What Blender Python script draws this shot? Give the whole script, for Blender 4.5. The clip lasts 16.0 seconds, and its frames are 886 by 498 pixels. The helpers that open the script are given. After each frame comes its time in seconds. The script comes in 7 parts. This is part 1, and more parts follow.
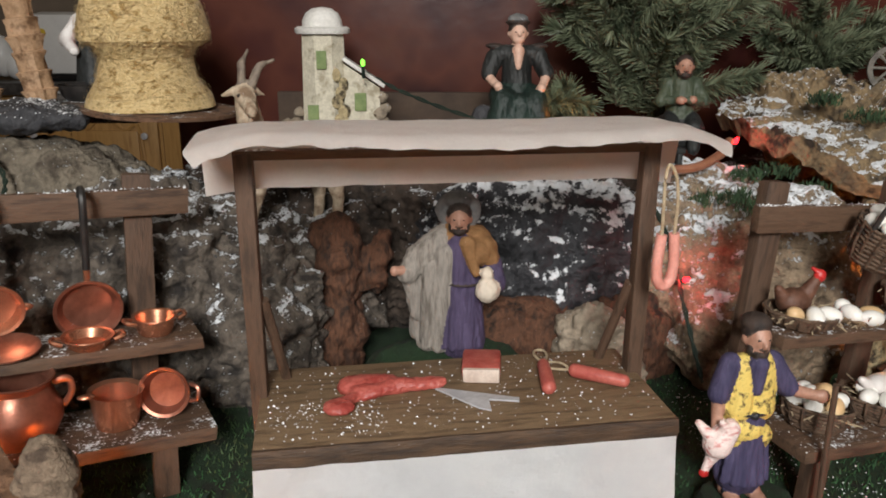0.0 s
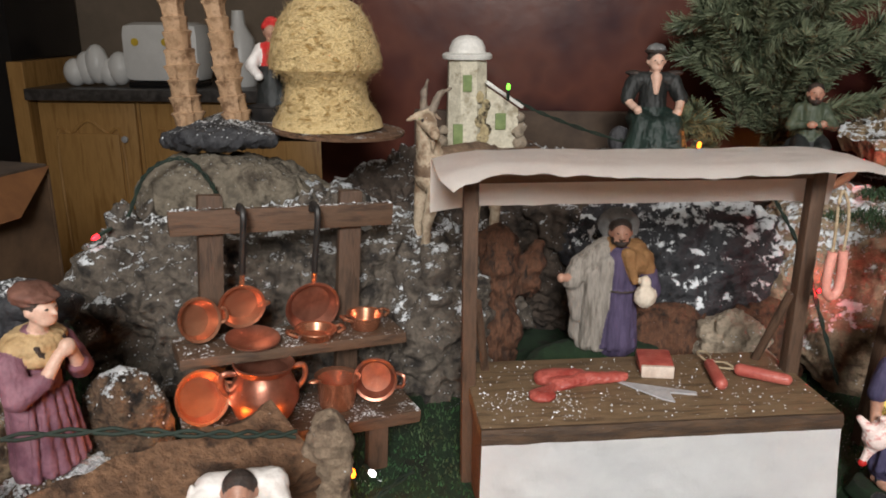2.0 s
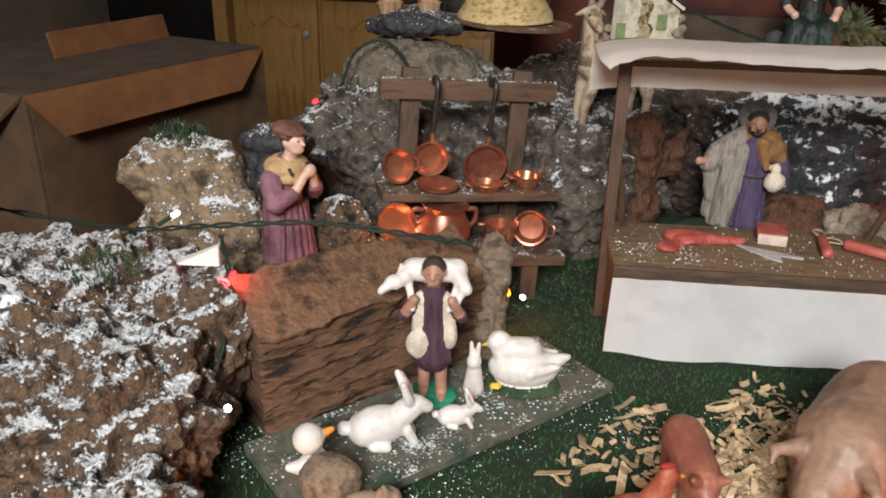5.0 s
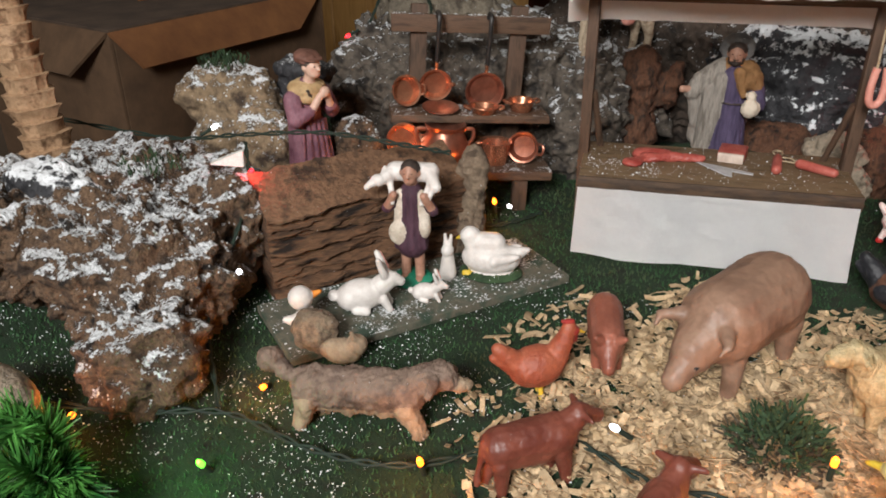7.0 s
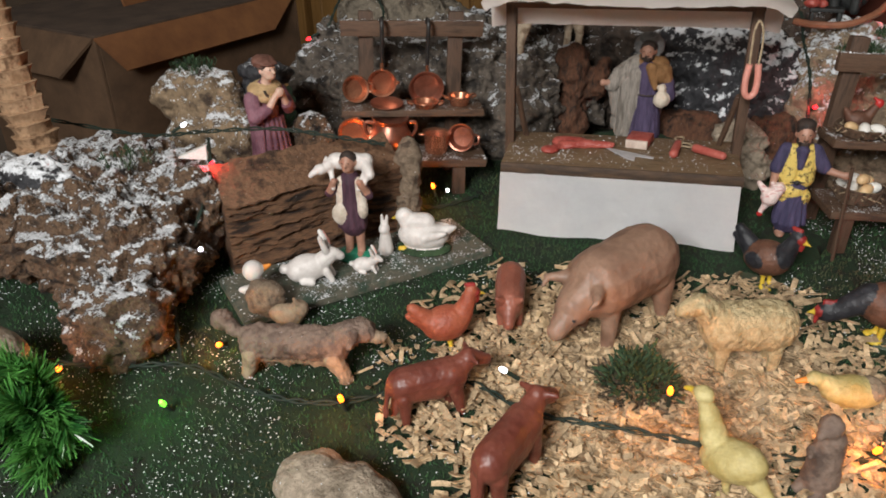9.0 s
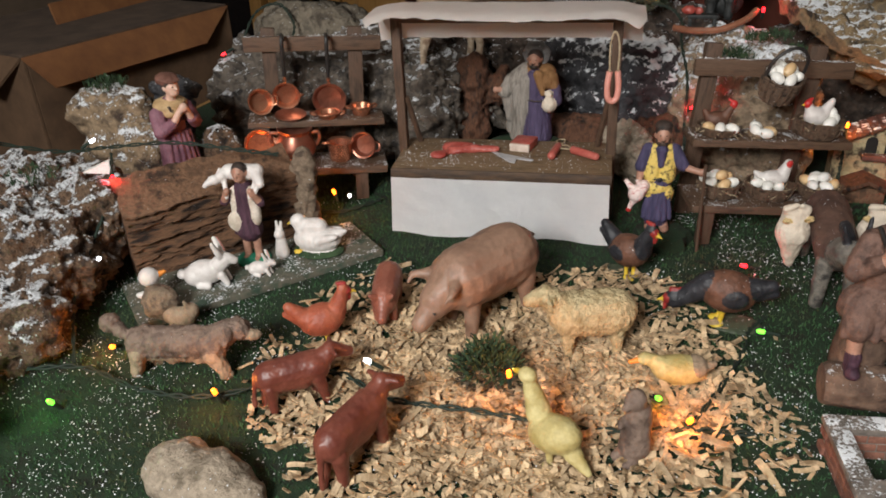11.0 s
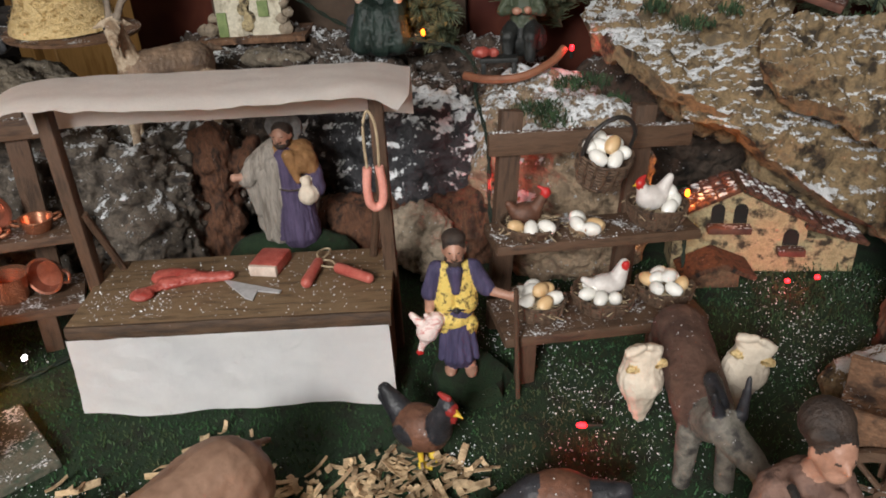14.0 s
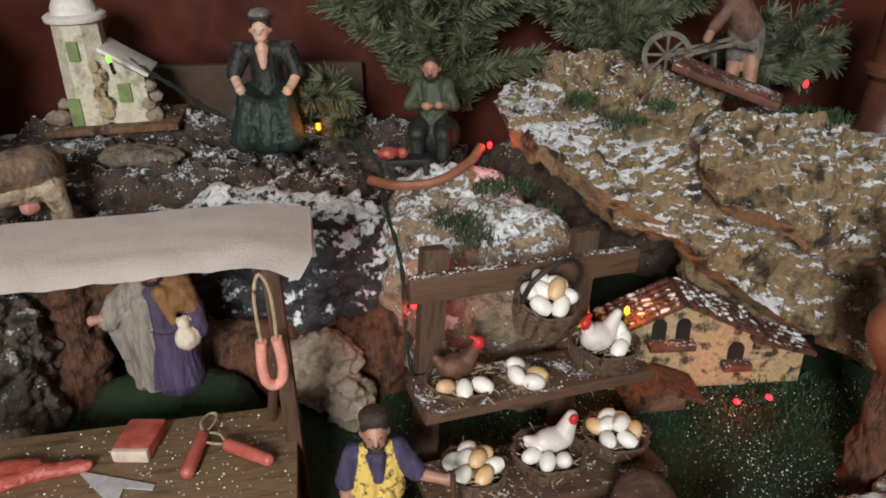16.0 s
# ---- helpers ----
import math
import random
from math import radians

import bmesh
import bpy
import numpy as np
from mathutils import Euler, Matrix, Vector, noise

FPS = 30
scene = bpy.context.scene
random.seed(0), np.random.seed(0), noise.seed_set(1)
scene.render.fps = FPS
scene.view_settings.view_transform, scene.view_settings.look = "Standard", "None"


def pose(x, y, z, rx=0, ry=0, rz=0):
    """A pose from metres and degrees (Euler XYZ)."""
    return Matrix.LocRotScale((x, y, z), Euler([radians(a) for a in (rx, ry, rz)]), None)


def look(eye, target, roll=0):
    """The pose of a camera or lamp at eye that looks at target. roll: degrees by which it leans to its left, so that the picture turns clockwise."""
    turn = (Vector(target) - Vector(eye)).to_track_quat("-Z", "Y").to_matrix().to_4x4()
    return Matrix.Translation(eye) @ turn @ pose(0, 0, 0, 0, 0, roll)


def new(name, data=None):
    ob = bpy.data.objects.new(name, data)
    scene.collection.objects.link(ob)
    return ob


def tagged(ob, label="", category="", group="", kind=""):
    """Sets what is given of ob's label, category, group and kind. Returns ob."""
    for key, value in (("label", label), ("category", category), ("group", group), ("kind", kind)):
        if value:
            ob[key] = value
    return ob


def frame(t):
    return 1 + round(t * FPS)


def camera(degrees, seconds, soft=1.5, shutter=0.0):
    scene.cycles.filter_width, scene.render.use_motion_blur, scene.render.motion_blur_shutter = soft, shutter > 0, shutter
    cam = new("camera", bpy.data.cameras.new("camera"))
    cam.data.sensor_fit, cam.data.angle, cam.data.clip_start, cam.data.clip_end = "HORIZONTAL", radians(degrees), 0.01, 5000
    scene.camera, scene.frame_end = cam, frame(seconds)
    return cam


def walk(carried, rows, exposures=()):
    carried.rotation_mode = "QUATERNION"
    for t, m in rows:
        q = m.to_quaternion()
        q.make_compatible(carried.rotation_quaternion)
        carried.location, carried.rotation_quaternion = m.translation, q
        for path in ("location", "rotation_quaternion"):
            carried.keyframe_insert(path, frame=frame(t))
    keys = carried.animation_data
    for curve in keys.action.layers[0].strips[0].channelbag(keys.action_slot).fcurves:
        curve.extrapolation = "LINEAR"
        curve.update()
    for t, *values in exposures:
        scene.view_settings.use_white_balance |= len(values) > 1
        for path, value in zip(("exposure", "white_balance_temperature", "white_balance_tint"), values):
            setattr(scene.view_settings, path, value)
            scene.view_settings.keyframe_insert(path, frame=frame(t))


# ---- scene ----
cam = camera(60.5, 16.0, 1.8)
METRES, EYE, TILT, LEAN, TURN = 1.25, 0.322, -17.0, -0.3, 0.0
ROWS = [
    (0.0, 0.0, 0.0, 0.0, 0.0, 0.0, -0.0),
    (0.5, -0.0204, -0.005, -0.0003, 0.83, 0.21, -0.24),
    (1.0, -0.0424, -0.0162, -0.0003, 1.78, 0.28, -0.45),
    (1.5, -0.0623, -0.0416, -0.0022, 2.53, 0.31, -0.67),
    (2.0, -0.0857, -0.0649, 0.0035, 3.3, 0.19, -0.99),
    (2.5, -0.1022, -0.0683, 0.0114, 4.53, -0.28, -1.44),
    (3.0, -0.1087, -0.0975, -0.0061, 5.87, -1.06, -2.19),
    (3.5, -0.1022, -0.1019, -0.0091, 7.86, -2.15, -3.03),
    (4.0, -0.1059, -0.123, -0.0186, 9.56, -3.43, -3.99),
    (4.5, -0.1057, -0.1582, -0.0179, 11.86, -5.42, -4.84),
    (5.0, -0.0761, -0.1792, -0.0296, 14.65, -7.01, -5.22),
    (7.5, 0.0455, -0.2641, -0.0386, 22.15, -12.17, -5.4),
    (8.0, 0.0643, -0.2791, -0.0351, 22.17, -12.47, -5.06),
    (10.5, 0.1856, -0.3317, -0.0158, 20.88, -12.35, -3.61),
    (11.0, 0.2065, -0.3187, -0.0114, 20.26, -12.26, -3.14),
    (11.5, 0.2341, -0.3, 0.002, 19.07, -12.11, -2.59),
    (12.0, 0.2432, -0.2659, 0.0138, 17.42, -11.97, -2.04),
    (12.5, 0.2373, -0.2115, 0.0307, 15.43, -11.92, -1.34),
    (13.0, 0.225, -0.156, 0.0394, 13.22, -11.86, -0.62),
    (13.5, 0.2188, -0.1068, 0.045, 10.74, -11.96, 0.09),
    (14.0, 0.2174, -0.073, 0.0535, 8.29, -12.02, 0.66),
    (14.5, 0.215, -0.0469, 0.063, 6.1, -11.96, 0.94),
    (15.0, 0.2144, -0.0207, 0.0765, 4.04, -11.66, 1.12),
    (15.5, 0.2087, 0.0043, 0.0965, 2.12, -11.18, 1.31),
    (16.0, 0.1946, 0.0245, 0.113, -0.12, -10.52, 1.52),
]
walk(cam, [(t, pose(0, 0, EYE, TILT, LEAN, TURN) @ pose(METRES * x, METRES * y, METRES * z, 90 + pitch, roll, yaw)) for t, x, y, z, yaw, pitch, roll in ROWS],
     [(0.0, 0.06), (5.0, 0.08), (7.3, -0.14), (8.5, -0.24), (10.5, -0.30), (11.2, -0.20), (12.0, -0.15), (13.5, -0.04), (14.2, -0.05), (15.0, 0.09), (15.5, -0.01), (16.0, -0.06)])

# ---- world and large lights ----
world = bpy.data.worlds.new("room_world")
scene.world = world
world.use_nodes = True
world.node_tree.nodes["Background"].inputs[0].default_value = (0.9, 0.85, 0.8, 1)
world.node_tree.nodes["Background"].inputs[1].default_value = 0.05


def area_lamp(name, eye, target, size, watts, color):
    data = bpy.data.lights.new(name, "AREA")
    data.shape, data.size, data.energy, data.color = "DISK", size, watts, color
    ob = new(name, data)
    ob.matrix_world = look(eye, target)
    return ob


def glow_lamp(name, at, watts, color, radius=0.004):
    data = bpy.data.lights.new(name, "POINT")
    data.energy, data.color, data.shadow_soft_size = watts, color, radius
    ob = new(name, data)
    ob.location = at
    return ob


# added unseen frontal light, well below the ceiling, to brighten the stall side
area_lamp("room_front_light", (-0.02, -1.28, 1.02), (0.05, 0.42, 0.05), 0.5, 47, (1.0, 0.99, 0.96))
# added unseen fill that brightens the distant cabinets
area_lamp("kitchen_fill_light", (-1.2, 1.9, 1.58), (-1.2, 2.1, 0.0), 0.5, 2.6, (1.0, 0.9, 0.75))

# ---- materials ----


def mat(name, cols, scale=60, rough=0.6, metal=0.0, bump=0.3, bscale=250, snow=0.0, speck=0.0, grain=None, depth=0.002, spec=0.5, fine=0.25, vary=0.0, coat=0.0, clump=420, lie=0.42):
    """cols: two or three colours blended by a coarse noise; fine: strength of a second, finer variation."""
    m = bpy.data.materials.new(name)
    m.use_nodes = True
    nt = m.node_tree
    N, L = nt.nodes, nt.links
    bsdf = N["Principled BSDF"]
    bsdf.inputs["Roughness"].default_value = rough
    bsdf.inputs["Metallic"].default_value = metal
    bsdf.inputs["Specular IOR Level"].default_value = spec
    bsdf.inputs["Coat Weight"].default_value = coat
    bsdf.inputs["Coat Roughness"].default_value = 0.2
    co = N.new("ShaderNodeTexCoord").outputs["Object"]
    if grain:
        mp = N.new("ShaderNodeMapping")
        mp.inputs["Scale"].default_value = grain
        L.new(co, mp.inputs[0])
        gco = mp.outputs[0]
    else:
        gco = co

    def noi(sc, detail=4, vec=None):
        n = N.new("ShaderNodeTexNoise")
        n.inputs["Scale"].default_value, n.inputs["Detail"].default_value = sc, detail
        n.inputs["Roughness"].default_value = 0.62
        L.new(vec or gco, n.inputs["Vector"])
        return n.outputs[0]

    def math_(op, a, b, c=None, clamp=False):
        n = N.new("ShaderNodeMath")
        n.operation, n.use_clamp = op, clamp
        for i, v in enumerate((a, b, c)):
            if v is None:
                continue
            if isinstance(v, (int, float)):
                n.inputs[i].default_value = v
            else:
                L.new(v, n.inputs[i])
        return n.outputs[0]

    def mix(fac, a, b, kind="MIX"):
        n = N.new("ShaderNodeMix")
        n.data_type, n.blend_type = "RGBA", kind
        for i, v in ((0, fac), (6, a), (7, b)):
            if isinstance(v, (int, float)):
                n.inputs[i].default_value = v
            elif isinstance(v, tuple):
                n.inputs[i].default_value = (*v, 1)
            else:
                L.new(v, n.inputs[i])
        return n.outputs[2]

    ramp = N.new("ShaderNodeValToRGB")
    L.new(noi(scale), ramp.inputs[0])
    els = ramp.color_ramp.elements
    els[0].position, els[1].position = 0.36, 0.64
    els[0].color, els[1].color = (*cols[0], 1), (*cols[-1], 1)
    if len(cols) == 3:
        e = els.new(0.5)
        e.color = (*cols[1], 1)
    col = ramp.outputs[0]
    f = math_("MULTIPLY_ADD", noi(scale * 7, 3), 2 * fine, 1 - fine)
    tone = N.new("ShaderNodeCombineColor")
    for i in range(3):
        L.new(f, tone.inputs[i])
    col = mix(1.0, col, tone.outputs[0], "MULTIPLY")
    if vary:
        info = N.new("ShaderNodeObjectInfo")
        v = math_("MULTIPLY_ADD", info.outputs["Random"], 2 * vary, 1 - vary)
        tone2 = N.new("ShaderNodeCombineColor")
        for i in range(3):
            L.new(v, tone2.inputs[i])
        col = mix(1.0, col, tone2.outputs[0], "MULTIPLY")
    height = noi(bscale, 5)
    rgh = rough
    geo = N.new("ShaderNodeNewGeometry")
    sep = N.new("ShaderNodeSeparateXYZ")
    L.new(geo.outputs["Normal"], sep.inputs[0])
    nz = sep.outputs[2]
    fac = None
    if snow:
        v = math_("MULTIPLY", nz, lie)
        v = math_("MULTIPLY_ADD", noi(40, 3, geo.outputs["Position"]), 1.0, v)
        v = math_("MULTIPLY_ADD", noi(clump, 4, geo.outputs["Position"]), 1.1, v)
        t = 1.66 - 0.42 * snow + (lie - 0.42) * 0.75
        fac = math_("MULTIPLY_ADD", v, 9.0, -9.0 * t, True)
    if speck:
        vo = N.new("ShaderNodeTexVoronoi")
        vo.inputs["Scale"].default_value = 190
        L.new(co, vo.inputs["Vector"])
        lim = math_("MULTIPLY", noi(35, 2, co), 0.42 * speck)
        d = math_("SUBTRACT", lim, vo.outputs["Distance"])
        d = math_("MULTIPLY", d, 25.0, None, True)
        up = math_("MULTIPLY_ADD", nz, 4.0, -0.6, True)
        d = math_("MULTIPLY", d, up, None, True)
        fac = d if fac is None else math_("MAXIMUM", fac, d)
    if fac is not None:
        col = mix(fac, col, (0.82, 0.84, 0.87))
        r = math_("MULTIPLY_ADD", fac, 0.85 - rough, rough, True)
        L.new(r, bsdf.inputs["Roughness"])
        if metal:
            L.new(math_("MULTIPLY_ADD", fac, -metal, metal, True), bsdf.inputs["Metallic"])
        height = math_("MULTIPLY_ADD", fac, 0.5, height)
    L.new(col, bsdf.inputs["Base Color"])
    b = N.new("ShaderNodeBump")
    b.inputs["Strength"].default_value, b.inputs["Distance"].default_value = bump, depth
    L.new(height, b.inputs["Height"])
    L.new(b.outputs[0], bsdf.inputs["Normal"])
    return m


def glow_mat(name, color, power):
    m = mat(name, (color, color), rough=0.3)
    p = m.node_tree.nodes["Principled BSDF"]
    p.inputs["Emission Color"].default_value, p.inputs["Emission Strength"].default_value = (*color, 1), power
    return m


GRASS_BASE = mat("mat_grass_base", ((0.010, 0.012, 0.006), (0.012, 0.032, 0.011), (0.008, 0.022, 0.008)), 40, 0.95, bump=0.8, bscale=500, speck=0.25)
BLADE = mat("mat_blade", ((0.055, 0.058, 0.022), (0.030, 0.098, 0.030), (0.014, 0.056, 0.018)), 9, 0.75, bump=0)
FLAKE = mat("mat_flake", ((0.75, 0.78, 0.82), (0.85, 0.86, 0.88)), 30, 0.8, bump=0)
WOOD = mat("mat_brown_wood", ((0.055, 0.030, 0.018), (0.115, 0.065, 0.038), (0.085, 0.046, 0.026)), 26, 0.62, bump=0.5, bscale=160, grain=(1, 7, 7), snow=0.22, speck=0.7)
WOOD_V = mat("mat_brown_wood_upright", ((0.05, 0.028, 0.017), (0.10, 0.056, 0.034), (0.075, 0.042, 0.026)), 26, 0.62, bump=0.5, bscale=160, grain=(7, 7, 1), speck=0.4)
TABLE = mat("mat_table_wood", ((0.10, 0.062, 0.032), (0.20, 0.13, 0.072), (0.15, 0.095, 0.05)), 24, 0.58, bump=0.5, bscale=140, grain=(1, 8, 8), speck=0.6)
EDGE = mat("mat_table_edge", ((0.035, 0.02, 0.012), (0.09, 0.05, 0.026)), 30, 0.6, bump=0.5, bscale=140, grain=(1, 6, 6), speck=0.3)
WHITE = mat("mat_white_paper", ((0.87, 0.87, 0.88), (0.91, 0.91, 0.91)), 25, 0.85, bump=0.25, bscale=90, fine=0.03, depth=0.003)
AWN = mat("mat_awning_felt", ((0.88, 0.85, 0.82), (0.92, 0.90, 0.87)), 60, 0.95, bump=0.4, bscale=700, fine=0.06)
COPPER = mat("mat_copper", ((0.56, 0.235, 0.14), (0.74, 0.36, 0.22)), 35, 0.27, 0.86, bump=0.10, bscale=120, fine=0.18)
COPPER_D = mat("mat_dark_copper", ((0.22, 0.085, 0.055), (0.40, 0.165, 0.11)), 35, 0.34, 0.72, bump=0.14, bscale=140, speck=0.25)
IRON = mat("mat_black_iron", ((0.012, 0.011, 0.011), (0.03, 0.026, 0.024)), 80, 0.5, bump=0.3)
ROCK_GREY = mat("mat_grey_rock", ((0.026, 0.021, 0.018), (0.145, 0.118, 0.094), (0.066, 0.053, 0.043)), 34, 0.87, bump=1.0, bscale=170, snow=0.58, speck=0.8, depth=0.006, fine=0.5, clump=400, lie=0.8)
ROCK_BUMP = mat("mat_pitted_rock", ((0.07, 0.055, 0.04), (0.21, 0.175, 0.13), (0.12, 0.10, 0.075)), 40, 0.9, bump=1.0, bscale=150, snow=0.12, speck=0.6, depth=0.006, fine=0.4)
ROCK_BLACK = mat("mat_black_rock", ((0.008, 0.008, 0.010), (0.045, 0.045, 0.05), (0.020, 0.020, 0.024)), 40, 0.6, bump=1.0, bscale=150, snow=0.98, speck=0.8, depth=0.006, clump=170)
ROCK_DARK = mat("mat_dark_rock", ((0.018, 0.013, 0.010), (0.09, 0.064, 0.048), (0.042, 0.031, 0.024)), 30, 0.82, bump=1.0, bscale=160, snow=0.44, speck=0.8, depth=0.006, fine=0.45, clump=380, lie=0.8)
CORK = mat("mat_cork", ((0.035, 0.018, 0.011), (0.19, 0.10, 0.055), (0.09, 0.048, 0.027)), 36, 0.85, bump=1.0, bscale=110, snow=0.10, speck=0.5, depth=0.005, fine=0.45)
# cork of the wall's front, darkened in colour for its shade
CORK_WALL = mat("mat_layered_cork", ((0.014, 0.007, 0.004), (0.17, 0.085, 0.043), (0.06, 0.030, 0.016)), 30, 0.85, bump=1.0, bscale=90, speck=0.3, depth=0.007, fine=0.45, grain=(0.7, 0.7, 4))
# the same bark, lightened in colour where overhead light meets its top
BARK_TOP_LIT = mat("mat_bark_lit_top", ((0.04, 0.020, 0.011), (0.19, 0.10, 0.054), (0.105, 0.054, 0.029)), 40, 0.85, bump=1.0, bscale=130, speck=0.35, depth=0.004, fine=0.4)
CORK_RED = mat("mat_red_cork", ((0.014, 0.008, 0.005), (0.13, 0.055, 0.028), (0.045, 0.020, 0.011)), 36, 0.8, bump=1.0, bscale=110, speck=0.3, depth=0.005, fine=0.45, grain=(2, 2, 0.6))
CORK_SNOW = mat("mat_snowy_cork", ((0.012, 0.008, 0.006), (0.19, 0.115, 0.068), (0.055, 0.034, 0.023)), 50, 0.88, bump=1.0, bscale=190, snow=0.74, speck=1.0, depth=0.010, fine=0.55, clump=430, lie=0.75)
BOULDER = mat("mat_tan_boulder", ((0.045, 0.028, 0.018), (0.27, 0.19, 0.115), (0.115, 0.078, 0.048)), 34, 0.85, bump=1.0, bscale=120, snow=0.72, speck=1.0, depth=0.004, fine=0.45)
BARK = mat("mat_tan_bark", ((0.034, 0.025, 0.017), (0.285, 0.20, 0.108), (0.14, 0.106, 0.068)), 40, 0.9, bump=0.9, bscale=190, snow=0.70, speck=0.8, depth=0.005, fine=0.42, clump=420, lie=1.25)
TAN_ROCK = mat("mat_tan_rock", ((0.12, 0.085, 0.055), (0.34, 0.25, 0.165), (0.22, 0.16, 0.11)), 44, 0.9, bump=1.0, bscale=200, snow=0.84, speck=0.9, depth=0.005, fine=0.4, clump=230)
STONE = mat("mat_pale_stone", ((0.165, 0.13, 0.092), (0.37, 0.30, 0.225), (0.26, 0.21, 0.155)), 44, 0.87, bump=1.0, bscale=190, speck=0.6, depth=0.004, fine=0.35)
STONE_B = mat("mat_brown_stone", ((0.075, 0.050, 0.034), (0.24, 0.175, 0.12), (0.14, 0.10, 0.068)), 60, 0.88, bump=1.0, bscale=220, speck=0.5, depth=0.004, fine=0.4)
STRAW = mat("mat_straw", ((0.44, 0.265, 0.085), (0.90, 0.68, 0.35), (0.74, 0.52, 0.23)), 110, 0.40, bump=1.0, bscale=320, grain=(1, 1, 1.6), depth=0.005, fine=0.35)
PALM = mat("mat_palm_trunk", ((0.15, 0.08, 0.04), (0.44, 0.28, 0.165), (0.29, 0.175, 0.095)), 60, 0.7, bump=0.6, bscale=200, speck=0.3)
CREAM = mat("mat_cream_plaster", ((0.36, 0.31, 0.22), (0.64, 0.59, 0.47), (0.53, 0.48, 0.37)), 60, 0.82, bump=0.8, bscale=200, fine=0.3, speck=0.3)
WHITEWASH = mat("mat_whitewash", ((0.62, 0.60, 0.56), (0.76, 0.74, 0.70)), 45, 0.8, bump=0.5, bscale=180, speck=0.3)
SHUTTER = mat("mat_green_shutter", ((0.14, 0.20, 0.07), (0.22, 0.28, 0.11)), 80, 0.7)
OCHRE = mat("mat_ochre_plaster", ((0.045, 0.033, 0.020), (0.46, 0.37, 0.21), (0.35, 0.275, 0.15)), 75, 0.85, bump=0.9, bscale=220, fine=0.5, speck=0.3)
TERRA = mat("mat_terracotta", ((0.07, 0.028, 0.02), (0.16, 0.062, 0.04)), 50, 0.7, bump=0.6, bscale=200, snow=0.3, speck=0.8)
# clay darkened in colour, for the column that stands in shadow
SHADED_CLAY = mat("mat_shaded_clay", ((0.06, 0.024, 0.014), (0.13, 0.052, 0.03)), 30, 0.4, bump=0.3, speck=0.3)
CLAY = mat("mat_clay", ((0.17, 0.065, 0.036), (0.30, 0.125, 0.07)), 30, 0.4, bump=0.2, speck=0.2)
DARK = mat("mat_dark_opening", ((0.008, 0.007, 0.006), (0.015, 0.012, 0.01)), 40, 0.9)
EGG = mat("mat_egg_white", ((0.76, 0.74, 0.68), (0.84, 0.82, 0.78)), 60, 0.45, bump=0.05, fine=0.05, vary=0.06)
EGG_B = mat("mat_egg_brown", ((0.62, 0.40, 0.20), (0.70, 0.50, 0.28)), 60, 0.45, bump=0.05, fine=0.08, vary=0.1)
WICKER = mat("mat_wicker", ((0.03, 0.018, 0.012), (0.13, 0.08, 0.05), (0.07, 0.042, 0.027)), 120, 0.7, bump=0.8, bscale=300, speck=0.45)
WICKER_T = mat("mat_tan_wicker", ((0.10, 0.06, 0.035), (0.26, 0.17, 0.10), (0.16, 0.10, 0.06)), 120, 0.75, bump=0.8, bscale=300, speck=0.45)
MEAT = mat("mat_red_meat", ((0.30, 0.045, 0.035), (0.46, 0.11, 0.085)), 90, 0.4, bump=0.4, bscale=300, fine=0.3, speck=0.15)
FAT = mat("mat_fat", ((0.55, 0.43, 0.36), (0.66, 0.55, 0.47)), 90, 0.5)
SAUSAGE = mat("mat_sausage", ((0.36, 0.07, 0.055), (0.48, 0.13, 0.10)), 90, 0.4, bump=0.3, speck=0.2)
PINK = mat("mat_pink_sausage", ((0.60, 0.24, 0.19), (0.72, 0.34, 0.28)), 70, 0.45, bump=0.2, speck=0.2)
ROPE = mat("mat_string", ((0.36, 0.27, 0.17), (0.52, 0.42, 0.28)), 200, 0.9, bump=0.8, bscale=900)
STEEL = mat("mat_steel", ((0.42, 0.42, 0.44), (0.55, 0.55, 0.57)), 60, 0.4, 0.25, bump=0.1, speck=0.3)
CABLE = mat("mat_green_cable", ((0.006, 0.014, 0.009), (0.012, 0.026, 0.016)), 90, 0.75)
SHAVING = mat("mat_wood_shaving", ((0.24, 0.16, 0.085), (0.60, 0.44, 0.27), (0.41, 0.285, 0.155)), 60, 0.75, bump=0.6, bscale=300, fine=0.28)
FIR = mat("mat_fir_needle", ((0.030, 0.046, 0.024), (0.175, 0.20, 0.12), (0.085, 0.108, 0.062)), 40, 0.55, bump=0)
TINSEL = mat("mat_green_tinsel", ((0.015, 0.08, 0.018), (0.10, 0.30, 0.06)), 40, 0.28, bump=0)
FIR_STEM = mat("mat_fir_stem", ((0.05, 0.035, 0.02), (0.09, 0.065, 0.04)), 60, 0.8)
MOSS = mat("mat_moss", ((0.012, 0.030, 0.012), (0.045, 0.085, 0.035)), 60, 0.9, bump=0, speck=0.5)
# brown blotches in the maroon stand in for blurred reflections
PANEL = mat("mat_maroon_panel", ((0.014, 0.003, 0.005), (0.085, 0.026, 0.017), (0.030, 0.006, 0.008)), 3.6, 0.22, bump=0.07, bscale=5, depth=0.02, fine=0.1)
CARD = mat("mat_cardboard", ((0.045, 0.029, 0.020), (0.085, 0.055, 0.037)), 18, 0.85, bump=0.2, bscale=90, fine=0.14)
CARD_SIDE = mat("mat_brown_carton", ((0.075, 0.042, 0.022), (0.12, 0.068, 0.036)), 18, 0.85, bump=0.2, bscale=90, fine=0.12)
